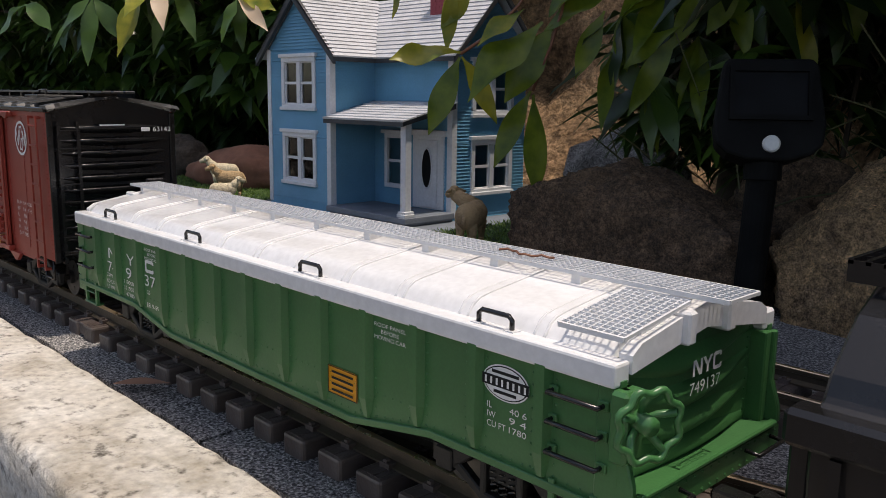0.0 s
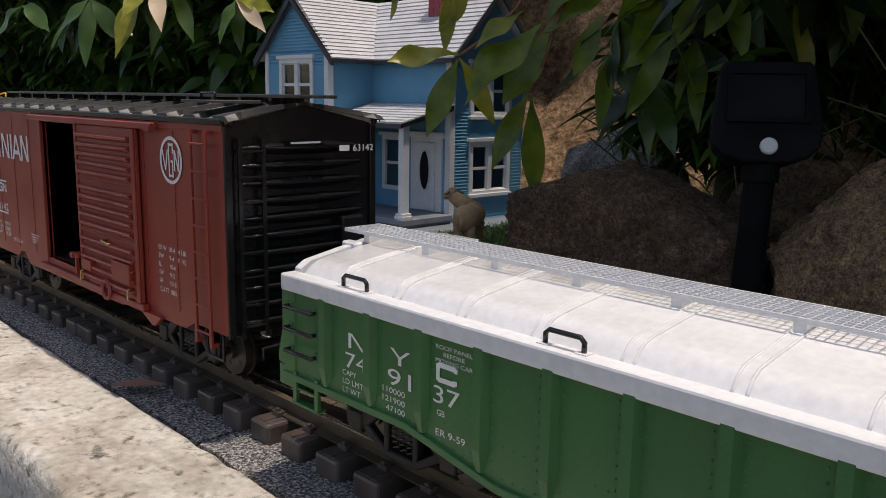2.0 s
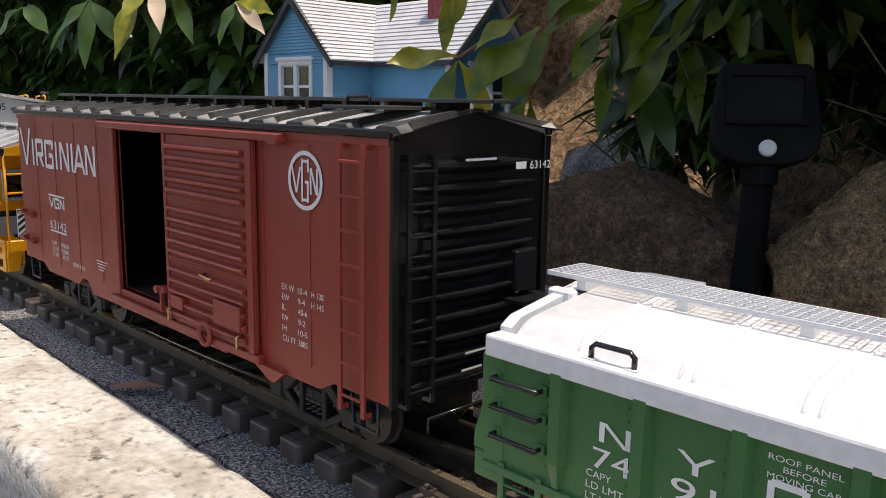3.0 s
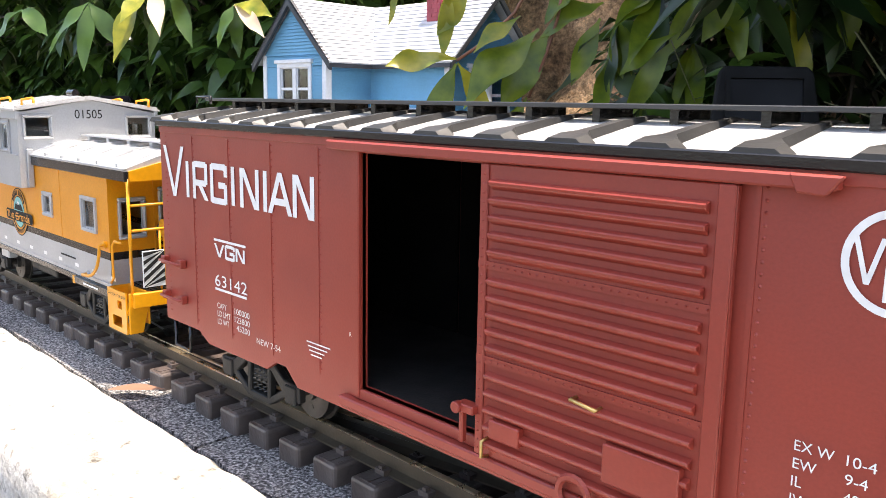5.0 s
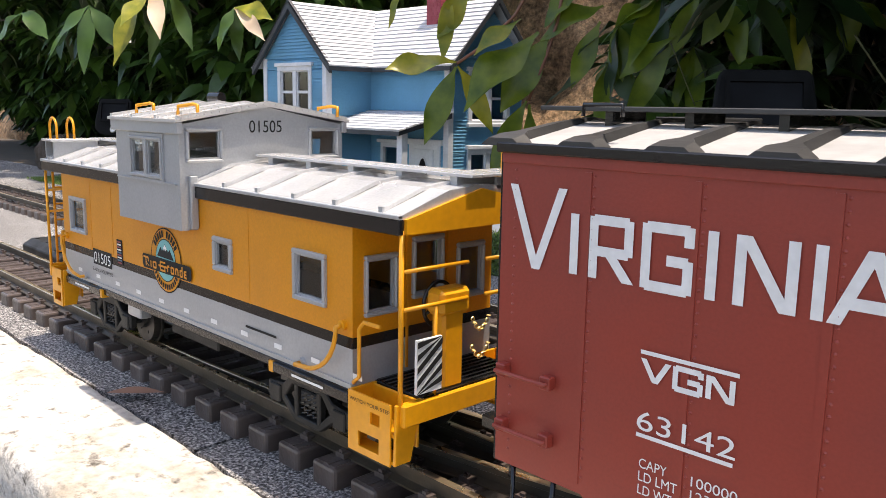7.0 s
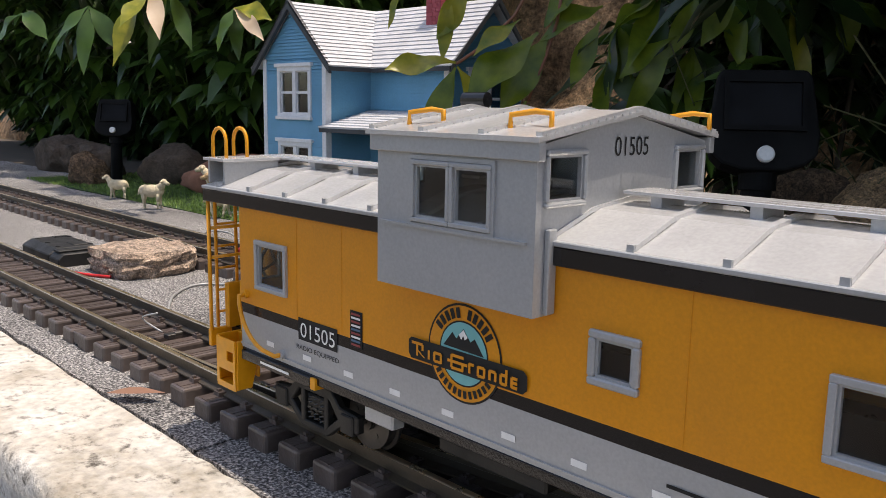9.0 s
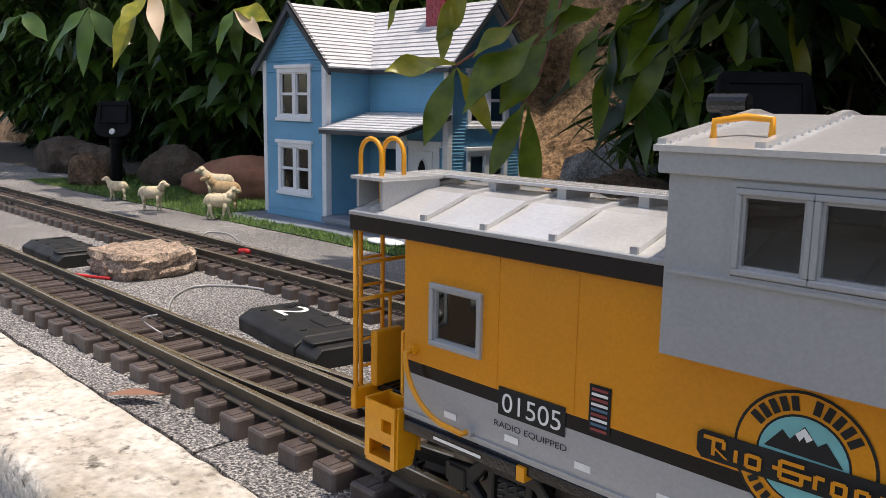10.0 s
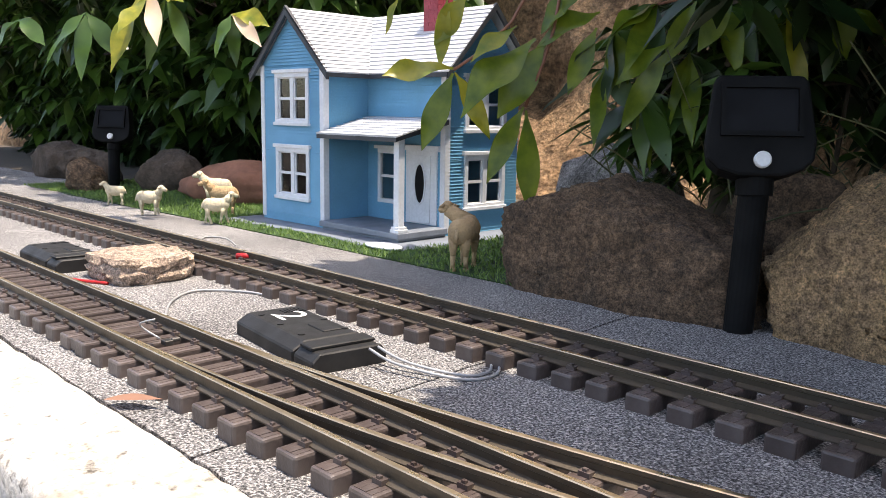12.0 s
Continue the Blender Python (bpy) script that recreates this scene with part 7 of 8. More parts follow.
# ---------------------------------------------------------------- switch machines, wires, litter
def switch_box(at, rot, label, numeral=True, L=0.118, W=0.056):
    root = thing("switch_motor", at @ pose(0, 0, 0, 0, 0, rot), label, "track motor", "switch motors")
    bm = prism(B(), [(-W / 2, 0.0), (W / 2, 0.0), (W / 2, 0.013), (W / 2 - 0.006, 0.0185), (-W / 2 + 0.010, 0.0185), (-W / 2, 0.0125)], "x", -L / 2, L / 2 - 0.030)
    part("motor_cover", bm, M_MATT, root, "black bevelled cover", 0.001)
    bm = prism(B(), [(-W / 2, 0.0), (W / 2, 0.0), (W / 2, 0.011), (W / 2 - 0.005, 0.0165), (-W / 2 + 0.006, 0.0165), (-W / 2, 0.011)], "x", L / 2 - 0.028, L / 2)
    part("terminal_block", bm, M_MATT, root, "", 0.001)
    part("terminal_lid", box(B(), L / 2 - 0.026, L / 2 - 0.009, -W / 2 + 0.004, W / 2 - 0.004, 0.0165, 0.0190), M_MATT, root, "", 0.0006)
    part("base_plate", box(B(), -L / 2 - 0.004, L / 2 + 0.002, -W / 2 + 0.004, W / 2 + 0.003, 0.0, 0.0025), M_BLACK, root, "", 0.0005)
    for u, v in ((-0.050, -0.014), (-0.046, 0.020), (-0.016, -0.014), (-0.012, 0.020), (0.018, -0.014), (0.020, 0.020)):
        part("screw", tube(B(), [(u, v, 0.0184), (u, v, 0.0192)], 0.0026, 12), M_MATT, root)
    part("cover_plate", box(B(), -0.004, 0.021, 0.002, 0.017, 0.0180, 0.0196), M_MATT, root, "", 0.0005)
    for k in range(6):
        part("grip_rib", box(B(), -0.056, -0.046, 0.004 + 0.003 * k, 0.0055 + 0.003 * k, 0.0180, 0.0192), M_MATT, root)
    if numeral:
        lettering("2", 0, 0, 0.025, lambda u, v, d: (-0.046 + u, -0.008 + v, 0.0190), root, M_WHITE, 0.021, "numeral")
    return root


def wire(pts, name, label, material=None, r=0.0011):
    """A wire that rests on the ground."""
    out = []
    P = [Vector(p) + Vector((0, 0, FELT_Z)) for p in pts]
    for i in range(len(P) - 1):
        p0, p1, p2, p3 = P[max(i - 1, 0)], P[i], P[i + 1], P[min(i + 2, len(P) - 1)]
        for k in range(6):
            t = k / 6
            out.append(0.5 * ((2 * p1) + (p2 - p0) * t + (2 * p0 - 5 * p1 + 4 * p2 - p3) * t * t + (3 * p1 - p0 - 3 * p2 + p3) * t ** 3))
    out.append(P[-1])
    return whole(name, tube(B(), out, r, 6), material or M_WIRE, label, "wire", smooth=True)


def clutter():
    switch_box(pose(-0.492, 0.343, 0.0), -8.0, "black plastic switch motor with a white numeral", L=0.127, W=0.058)
    switch_box(pose(-0.945, 0.332, 0.0), -1.0, "black plastic switch motor without a numeral", False)
    wire([(-0.426, 0.348, 0.012), (-0.40, 0.352, 0.006), (-0.36, 0.372, 0.0015), (-0.352, 0.396, 0.0015), (-0.372, 0.420, 0.0015)], "cable", "grey wire from the switch motor")
    wire([(-0.427, 0.356, 0.012), (-0.40, 0.360, 0.006), (-0.366, 0.378, 0.0015), (-0.360, 0.398, 0.0015), (-0.385, 0.425, 0.0015)], "cable", "grey wire beside its twin from the switch motor")
    wire([(-0.640, 0.304, 0.0015), (-0.690, 0.335, 0.0015), (-0.715, 0.372, 0.0015), (-0.680, 0.405, 0.0015), (-0.645, 0.412, 0.0015)], "cable", "grey looped wire between the tracks")
    wire([(-0.990, 0.520, 0.0012), (-1.02, 0.548, 0.0012), (-0.99, 0.560, 0.0012), (-0.93, 0.540, 0.0012)], "cable", "pale thin wire on the felt")
    wire([(-1.02, 0.345, 0.0015), (-1.03, 0.372, 0.0015), (-0.96, 0.395, 0.0015), (-0.91, 0.390, 0.0015)], "cable", "pale wire behind the black box")
    wire([(-0.85, 0.300, 0.0017), (-0.82, 0.312, 0.0017), (-0.80, 0.322, 0.0017)], "red_cable", "short red wire under the stone slab", M_REDWIRE, 0.0016)
    wire([(-0.536, 0.250, 0.0140), (-0.545, 0.240, 0.024), (-0.530, 0.244, 0.030)], "cable", "pale wire at the turnout", None, 0.0007)
    bm = tube(B(), [(-0.800, 0.466, 0.0160), (-0.784, 0.472, 0.0175)], 0.0035, 10)
    tube(bm, [(-0.784, 0.472, 0.0175), (-0.770, 0.478, 0.0150)], 0.002, 8)
    whole("wire_joint", bm, M_REDWIRE, "red wire connector lying between the rails", "connector", smooth=True)


# ---------------------------------------------------------------- solar lamps
def solar_lamp(m, scale, label):
    root = thing("solar_lamp", m, label, "garden lamp", "solar lamps")
    k = scale
    bm = tube(B(), [(-0.005 * k, 0, -0.01), (0, 0, 0.125 * k)], 0.0118 * k, 20)
    tube(bm, [(0, 0, 0.118 * k), (0, 0.002, 0.142 * k)], 0.0145 * k, 20)
    part("stake", bm, M_LAMP, root, "round black plastic stake", 0.0008)
    wide = 0.88
    tilt = pose(0, 0, 0.140 * k, -14)
    def at(x, y, z):
        return tilt @ Vector((x * k * wide, y * k, z * k))
    bm = B()
    sil = [(-0.036, -0.004), (-0.046, 0.004), (-0.048, 0.020), (-0.041, 0.066), (-0.036, 0.071), (0.036, 0.071), (0.041, 0.066), (0.048, 0.020), (0.046, 0.004), (0.036, -0.004), (0.018, -0.009), (-0.018, -0.009)]
    front = [bm.verts.new(at(x, -0.016, z)) for x, z in sil]
    rear = [bm.verts.new(at(x * 0.9, 0.014, z)) for x, z in sil]
    bm.faces.new(front)
    bm.faces.new(rear[::-1])
    n = len(sil)
    for i in range(n):
        bm.faces.new((front[i], front[(i + 1) % n], rear[(i + 1) % n], rear[i]))
    head = part("lamp_head", bm, M_LAMP, root, "black shield-shaped lamp head", 0.0025 * k, seg=2)
    bm = B()
    for x0, x1, z0, z1 in ((-0.035, 0.035, 0.022, 0.026), (-0.035, 0.035, 0.060, 0.064), (-0.035, -0.031, 0.026, 0.060), (0.031, 0.035, 0.026, 0.060)):
        v = [bm.verts.new(at(x, y, z)) for x in (x0, x1) for y in (-0.0195, -0.0155) for z in (z0, z1)]
        for f in ((0, 1, 3, 2), (4, 6, 7, 5), (0, 4, 5, 1), (2, 3, 7, 6), (0, 2, 6, 4), (1, 5, 7, 3)):
            bm.faces.new([v[i] for i in f])
    part("bezel", bm, M_LAMP, head, merge=False)
    bm = B()
    bm.faces.new([bm.verts.new(at(x, -0.0168, z)) for x, z in ((-0.031, 0.026), (0.031, 0.026), (0.031, 0.060), (-0.031, 0.060))])
    part("lamp_window", bm, M_PANEL, head, "dark glossy lamp window")
    bm = tube(B(), [at(0.001, -0.0150, 0.0035), at(0.001, -0.0185, 0.0035), at(0.001, -0.0205, 0.0035)], 0.0066 * k, 20)
    part("sensor", bm, M_SENSOR, head, "white round sensor lens", 0.0012 * k)
    return root


# ---------------------------------------------------------------- toy sheep: each one plain figure
def sheep(at, rot, s, material, label, head_turn=0.0, stance=0.0):
    bm = B()

    def ball(c, r, seg=14):
        made = bmesh.ops.create_uvsphere(bm, u_segments=seg, v_segments=10, radius=1.0)["verts"]
        for v in made:
            v.co = Vector((c[0] + v.co.x * r[0], c[1] + v.co.y * r[1], c[2] + v.co.z * r[2]))
        return made

    def cone(a, b, ra, rb, n=9):
        a, b = Vector(a), Vector(b)
        d = (b - a).normalized()
        u = d.orthogonal().normalized()
        w = d.cross(u)
        A = [bm.verts.new(a + (u * math.cos(t) + w * math.sin(t)) * ra) for t in [k * math.tau / n for k in range(n)]]
        C = [bm.verts.new(b + (u * math.cos(t) + w * math.sin(t)) * rb) for t in [k * math.tau / n for k in range(n)]]
        for k in range(n):
            bm.faces.new((A[k], A[(k + 1) % n], C[(k + 1) % n], C[k]))
        bm.faces.new(A[::-1])
        bm.faces.new(C)
    ball((0, 0, 0.66), (0.42, 0.23, 0.235))
    ball((0.24, 0, 0.68), (0.22, 0.20, 0.22))
    ball((-0.25, 0, 0.67), (0.22, 0.215, 0.22))
    hx, hy = 0.60 * math.cos(head_turn) , 0.60 * math.sin(head_turn)
    cone((0.30, 0, 0.74), (hx * 0.85, hy * 0.85, 0.98), 0.165, 0.105, 12)
    ball((hx * 0.90, hy * 0.90, 1.02), (0.125, 0.105, 0.115))
    nx, ny = hx + 0.16 * math.cos(head_turn), hy + 0.16 * math.sin(head_turn)
    cone((hx * 0.92, hy * 0.92, 1.01), (nx, ny, 0.945), 0.095, 0.055, 10)
    px_, py_ = -math.sin(head_turn), math.cos(head_turn)
    for q in (-1, 1):
        cone((hx * 0.86 + px_ * q * 0.09, hy * 0.86 + py_ * q * 0.09, 1.05), (hx * 0.82 + px_ * q * 0.21, hy * 0.82 + py_ * q * 0.21, 1.03), 0.045, 0.015, 7)
    for x, y, f in ((0.27, 0.11, stance), (0.27, -0.11, -stance), (-0.29, 0.11, -stance), (-0.29, -0.11, stance)):
        cone((x, y, 0.56), (x + f * 0.5 - 0.01, y, 0.26), 0.095, 0.048)
        cone((x + f * 0.5 - 0.01, y, 0.26), (x + f, y, 0.05), 0.047, 0.040)
        cone((x + f, y, 0.06), (x + f + 0.015, y, 0.0), 0.044, 0.056)
    cone((-0.44, 0, 0.72), (-0.52, 0, 0.52), 0.055, 0.025, 7)
    for v in bm.verts:
        if 0.4 < v.co.z < 0.95 and abs(v.co.x) < 0.5:
            v.co += v.normal * 0.012 + Vector((noise.noise(v.co * 9), noise.noise(v.co * 9 + Vector((5, 0, 0))), noise.noise(v.co * 9 + Vector((0, 5, 0))))) * 0.014
    for v in bm.verts:
        v.co *= s
    ob = whole("sheep_figure", bm, material, label, "toy sheep", "toy sheep", smooth=True, merge=False)
    ob.matrix_world = pose(at[0], at[1], at[2], 0, 0, rot)
    return ob


def flock():
    sheep((-1.465, 0.611, 0.0045), 232, 0.037, M_FLEECE, "small cream toy lamb standing on the turf", -0.2, 0.06)
    sheep((-1.292, 0.594, 0.0045), 48, 0.043, M_FLEECE, "cream toy sheep standing on the turf", -0.3, 0.03)
    sheep((-1.225, 0.690, 0.0045), 222, 0.052, M_FLEECE_TAN, "tan toy ewe standing beside a lamb", 0.3, 0.04)
    sheep((-1.325, 0.735, 0.0045), 215, 0.056, M_FLEECE, "cream toy sheep half hidden behind the ewe", 0.2, 0.0)
    sheep((-1.130, 0.624, 0.0045), 50, 0.043, M_FLEECE, "small white toy lamb with legs apart", 0.3, 0.12)
    sheep((-0.632, 0.652, 0.0045), 118, 0.064, M_FLEECE_TAN, "tan toy sheep looking back over its shoulder", 0.9, 0.03)


# ---------------------------------------------------------------- leaves
def leaves(base, way, normal, length, width, droop, fold=0.25, segs=5, peak=0.80, wave=0.0):
    """Arrays of leaves as one vertex and face list: pointed blades with a folded midrib that bend down."""
    n = len(base)
    ts = np.linspace(0, 1, segs + 1)
    prof = np.array([0.10] + [math.sin(math.pi * (t ** peak)) ** 1.1 for t in ts[1:-1]] + [0.02])
    way = way / np.linalg.norm(way, axis=1, keepdims=True)
    lat = np.cross(way, normal)
    lat /= np.linalg.norm(lat, axis=1, keepdims=True) + 1e-9
    up = np.cross(lat, way)
    V = np.empty((n, segs + 1, 3, 3))
    for i, t in enumerate(ts):
        mid = base + way * (length * t)[:, None]
        mid[:, 2] -= droop * length * t * t
        w = (width * prof[i] / 2)[:, None]
        V[:, i, 1] = mid
        r1 = wave * math.sin(7.0 * t + 40.0 * float(base[0, 0]))
        r2 = wave * math.sin(8.3 * t + 55.0 * float(base[0, 2]) + 1.0)
        V[:, i, 0] = mid - lat * w + up * w * (fold + r1)
        V[:, i, 2] = mid + lat * w + up * w * (fold + r2)
    verts = V.reshape(-1, 3)
    one = []
    for i in range(segs):
        for k in range(2):
            a = i * 3 + k
            one.append((a, a + 1, a + 4, a + 3))
    one = np.array(one)
    faces = (one[None] + (np.arange(n) * (segs + 1) * 3)[:, None, None]).reshape(-1, 4)
    return verts, faces


def leaf_mesh(name, verts, faces, material):
    me = bpy.data.meshes.new(name)
    me.from_pydata(verts.tolist(), [], faces.tolist())
    me.materials.append(material)
    for p in me.polygons:
        p.use_smooth = True
    return me


def sprigs(rng, tips, lean, per=6, length=(0.07, 0.11), aspect=0.34, droop=(0.15, 0.6), spread=1.0):
    """Whorls of leaves round branch tips."""
    n = len(tips) * per
    base = np.repeat(tips, per, 0) + rng.normal(0, 0.006, (n, 3))
    ang = np.tile(np.arange(per) * math.tau / per, len(tips)) + np.repeat(rng.uniform(0, 6.28, len(tips)), per)
    way = np.stack([np.cos(ang) * spread, np.sin(ang) * spread, rng.uniform(-0.75, 0.25, n)], 1) + np.repeat(lean, per, 0)
    nrm = np.tile([0.0, 0.0, 1.0], (n, 1)) + rng.normal(0, 0.35, (n, 3))
    L = rng.uniform(*length, n)
    W = L * aspect * rng.uniform(0.8, 1.2, n)
    return leaves(base, way, nrm, L, W, rng.uniform(*droop, n))


def join(parts_list):
    vs, fs, k = [], [], 0
    for v, f in parts_list:
        vs.append(v)
        fs.append(f + k)
        k += len(v)
    return np.concatenate(vs), np.concatenate(fs)


def shrub(label, stem, limbs, tips, lean, seed, material, per=6, length=(0.07, 0.11), aspect=0.34):
    """A shrub: trunk, limbs to sampled tips, and a crown of separate leaves."""
    root = thing("shrub", pose(*stem, 0), label, "shrub", "shrubs")
    rng = np.random.default_rng(seed)
    bm = B()
    s = Vector(stem)
    o = Vector((0, 0, 0))
    top = Vector((0.02, 0.02, 0.22))
    tube(bm, [o - Vector((0, 0, 0.03)), o + Vector((0.01, 0, 0.08)), top], 0.022, 9)
    part("trunk", bm, M_BARK, root, "brown woody trunk", smooth=True)
    pick = rng.choice(len(tips), min(limbs, len(tips)), replace=False)
    for i in pick:
        e = Vector(tips[i]) - s
        mid = top.lerp(e, 0.5) + Vector((rng.normal(0, 0.03), rng.normal(0, 0.03), 0.05))
        part("limb", tube(B(), [top * rng.uniform(0.6, 1.0), mid, e], 0.0035, 5), M_BARK, root)
    v, f = sprigs(rng, np.array(tips), np.array(lean), per, length, aspect)
    v = v - np.array(stem)
    ob = new("crown", leaf_mesh("crown", v, f, material))
    ob.parent = root
    tagged(ob, "crown of pointed glossy leaves", kind="stuff")
    return root


def in_box(rng, n, x, y, z, keep=None):
    p = np.stack([rng.uniform(*x, n), rng.uniform(*y, n), rng.uniform(*z, n)], 1)
    if keep is not None:
        p = p[[bool(keep(*q)) for q in p]]
    return p


def planting():
    rng = np.random.default_rng(3)
    def gap(x, y, z):
        """The open strip beside the toy house through which the bank shows."""
        ahead, across = -0.7165 * x + 0.6976 * y, 0.6976 * x + 0.7165 * y
        r = across / ahead if ahead > 0 else 0
        return (ahead > 0.86 and 0.075 < r < 0.205) or (ahead > 1.2 and 0.04 < r < 0.225)

    # tall shrub behind the sheep: leafy wall with an overhanging front, hollow and dark below
    def left_keep(x, y, z):
        front = 0.98 - 0.42 * (z - 0.15) + 0.06 * noise.noise((x * 3, z * 4, 0))
        low = 0.13 + 0.06 * noise.noise((x * 4, y * 4, 7)) if y < 1.35 else 0.0
        if -1.24 < x < -0.76 and y < 1.12:
            return False
        return y > front and z > low and not gap(x, y, z)
    t = in_box(rng, 4600, (-3.9, -1.12), (0.70, 1.75), (0.05, 1.05), left_keep)
    shrub("dense green shrub with drooping pointed leaves behind the sheep", (-1.75, 1.25, 0.0), 60, t, np.tile([0.0, -0.35, -0.25], (len(t), 1)), 5, M_LEAF, 7, (0.045, 0.078), 0.50)
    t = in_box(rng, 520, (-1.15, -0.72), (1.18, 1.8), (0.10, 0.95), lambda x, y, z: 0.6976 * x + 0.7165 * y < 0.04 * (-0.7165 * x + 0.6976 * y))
    shrub("leafy shrub behind the toy house, leaves coloured dark for shade", (-1.25, 1.20, 0.0), 20, t, np.tile([0.0, -0.3, -0.2], (len(t), 1)), 6, M_LEAF_SHADE, 7, (0.05, 0.085), 0.46)
    # added leaves, coloured dark, fill the shaded hollow under the tall shrub
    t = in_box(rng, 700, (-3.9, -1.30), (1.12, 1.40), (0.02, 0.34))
    shrub("added filler leaves coloured dark for the shade beneath the tall shrub", (-2.2, 1.30, 0.0), 20, t, np.tile([0.0, -0.3, 0.0], (len(t), 1)), 16, M_LEAF_SHADE, 7, (0.05, 0.085), 0.44)
    # spreading shrub on the other side: a low dark roof of foliage over the boulders
    def right_keep(x, y, z):
        if gap(x, y, z) or (x < -0.44 and y < 0.80):
            return False
        if z < 0.21 + 0.05 * noise.noise((x * 5, y * 5, 3)) and y < 0.98:
            return False
        return z > 0.225 - 0.15 * (y - 0.8)
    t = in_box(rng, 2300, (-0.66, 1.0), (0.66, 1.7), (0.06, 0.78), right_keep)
    shrub("overhanging shrub above the boulders and lamp, leaves coloured dark for shade", (-0.02, 1.20, 0.0), 60, t, np.tile([0.0, -0.25, -0.3], (len(t), 1)), 8, M_LEAF_SHADE, 7, (0.045, 0.080), 0.40)
    # high branches over the near end of the tracks: they only dapple the light
    t = in_box(rng, 400, (-0.22, 1.0), (0.43, 0.85), (0.55, 0.85), lambda x, y, z: noise.noise((x * 7, y * 7, 2)) > -0.30)
    shrub("high leafy branches that shade the near end of the tracks", (0.75, 0.98, 0.0), 40, t, np.tile([0.0, 0.0, -0.1], (len(t), 1)), 18, M_LEAF_SHADE, 7, (0.07, 0.11), 0.40)
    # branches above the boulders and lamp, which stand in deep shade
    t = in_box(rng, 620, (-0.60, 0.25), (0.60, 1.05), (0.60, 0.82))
    shrub("high leafy branches that shade the boulders and the lamp", (0.10, 1.25, 0.0), 30, t, np.tile([0.0, 0.0, -0.1], (len(t), 1)), 19, M_LEAF_SHADE, 7, (0.07, 0.11), 0.40)
    # narrow-leaved undergrowth and dry stems beside the grey stone
    t = in_box(rng, 190, (-0.62, -0.36), (0.76, 0.98), (0.10, 0.30), lambda x, y, z: z > 0.11 and x > -0.55)
    shrub("fine narrow-leaved undergrowth behind the boulder", (-0.46, 0.90, 0.0), 40, t, np.tile([-0.1, -0.3, 0.2], (len(t), 1)), 9, M_LEAF, 7, (0.035, 0.06), 0.22)
    bm = B()
    for k in range(90):
        a = Vector((rng.uniform(-0.50, -0.18), rng.uniform(0.74, 0.98), rng.uniform(0.05, 0.14)))
        d = Vector((rng.normal(-0.1, 0.6), rng.normal(-0.1, 0.4), rng.uniform(0.3, 1.0))).normalized() * rng.uniform(0.06, 0.16)
        tube(bm, [a, a + d * 0.5, a + d + Vector((0, 0, -0.01))], 0.0008, 4)
    whole("dry_stems", bm, M_NEEDLE, "tangle of thin dry stems in the shrub's shade", "stems", kind="stuff", merge=False)
    # sunlit, partly yellow sprig in the shrub's front
    def spray(at, items, label, material, stem_to):
        root = thing("leafy_branch", pose(*at), label, "branch", "branches")
        part("stem", tube(B(), [(0, 0, 0)] + [Vector(q) - Vector(at) for q in stem_to], 0.0016, 7), M_TWIG, root, "thin reddish stem", smooth=True)
        for q in items:
            base, tip, w, up, dr, m = q
            w, dr = w * 0.92, dr + 0.10 + 0.16 * abs(noise.noise(Vector(tip) * 31))
            b, tp = np.array([base]), np.array([tip])
            L = np.linalg.norm(tp - b, axis=1)
            v, f = leaves(b - np.array([at]), tp - b, np.array([up]), L, np.array([w]), np.array([dr]), 0.26, 12, 1.15, 0.38)
            ob = new("leaf", leaf_mesh("leaf", v, f, m))
            ob.parent = root
        return root
    return spray


def at_pixel_free(depth, lateral, height):
    """A point from its distance ahead, to the side and above the eye, along the picture's middle line of sight."""
    a = radians(45.763)
    f, r = Vector((-math.sin(a), math.cos(a), 0)), Vector((math.cos(a), math.sin(a), 0))
    return f * depth + r * lateral + Vector((0, 0, height))


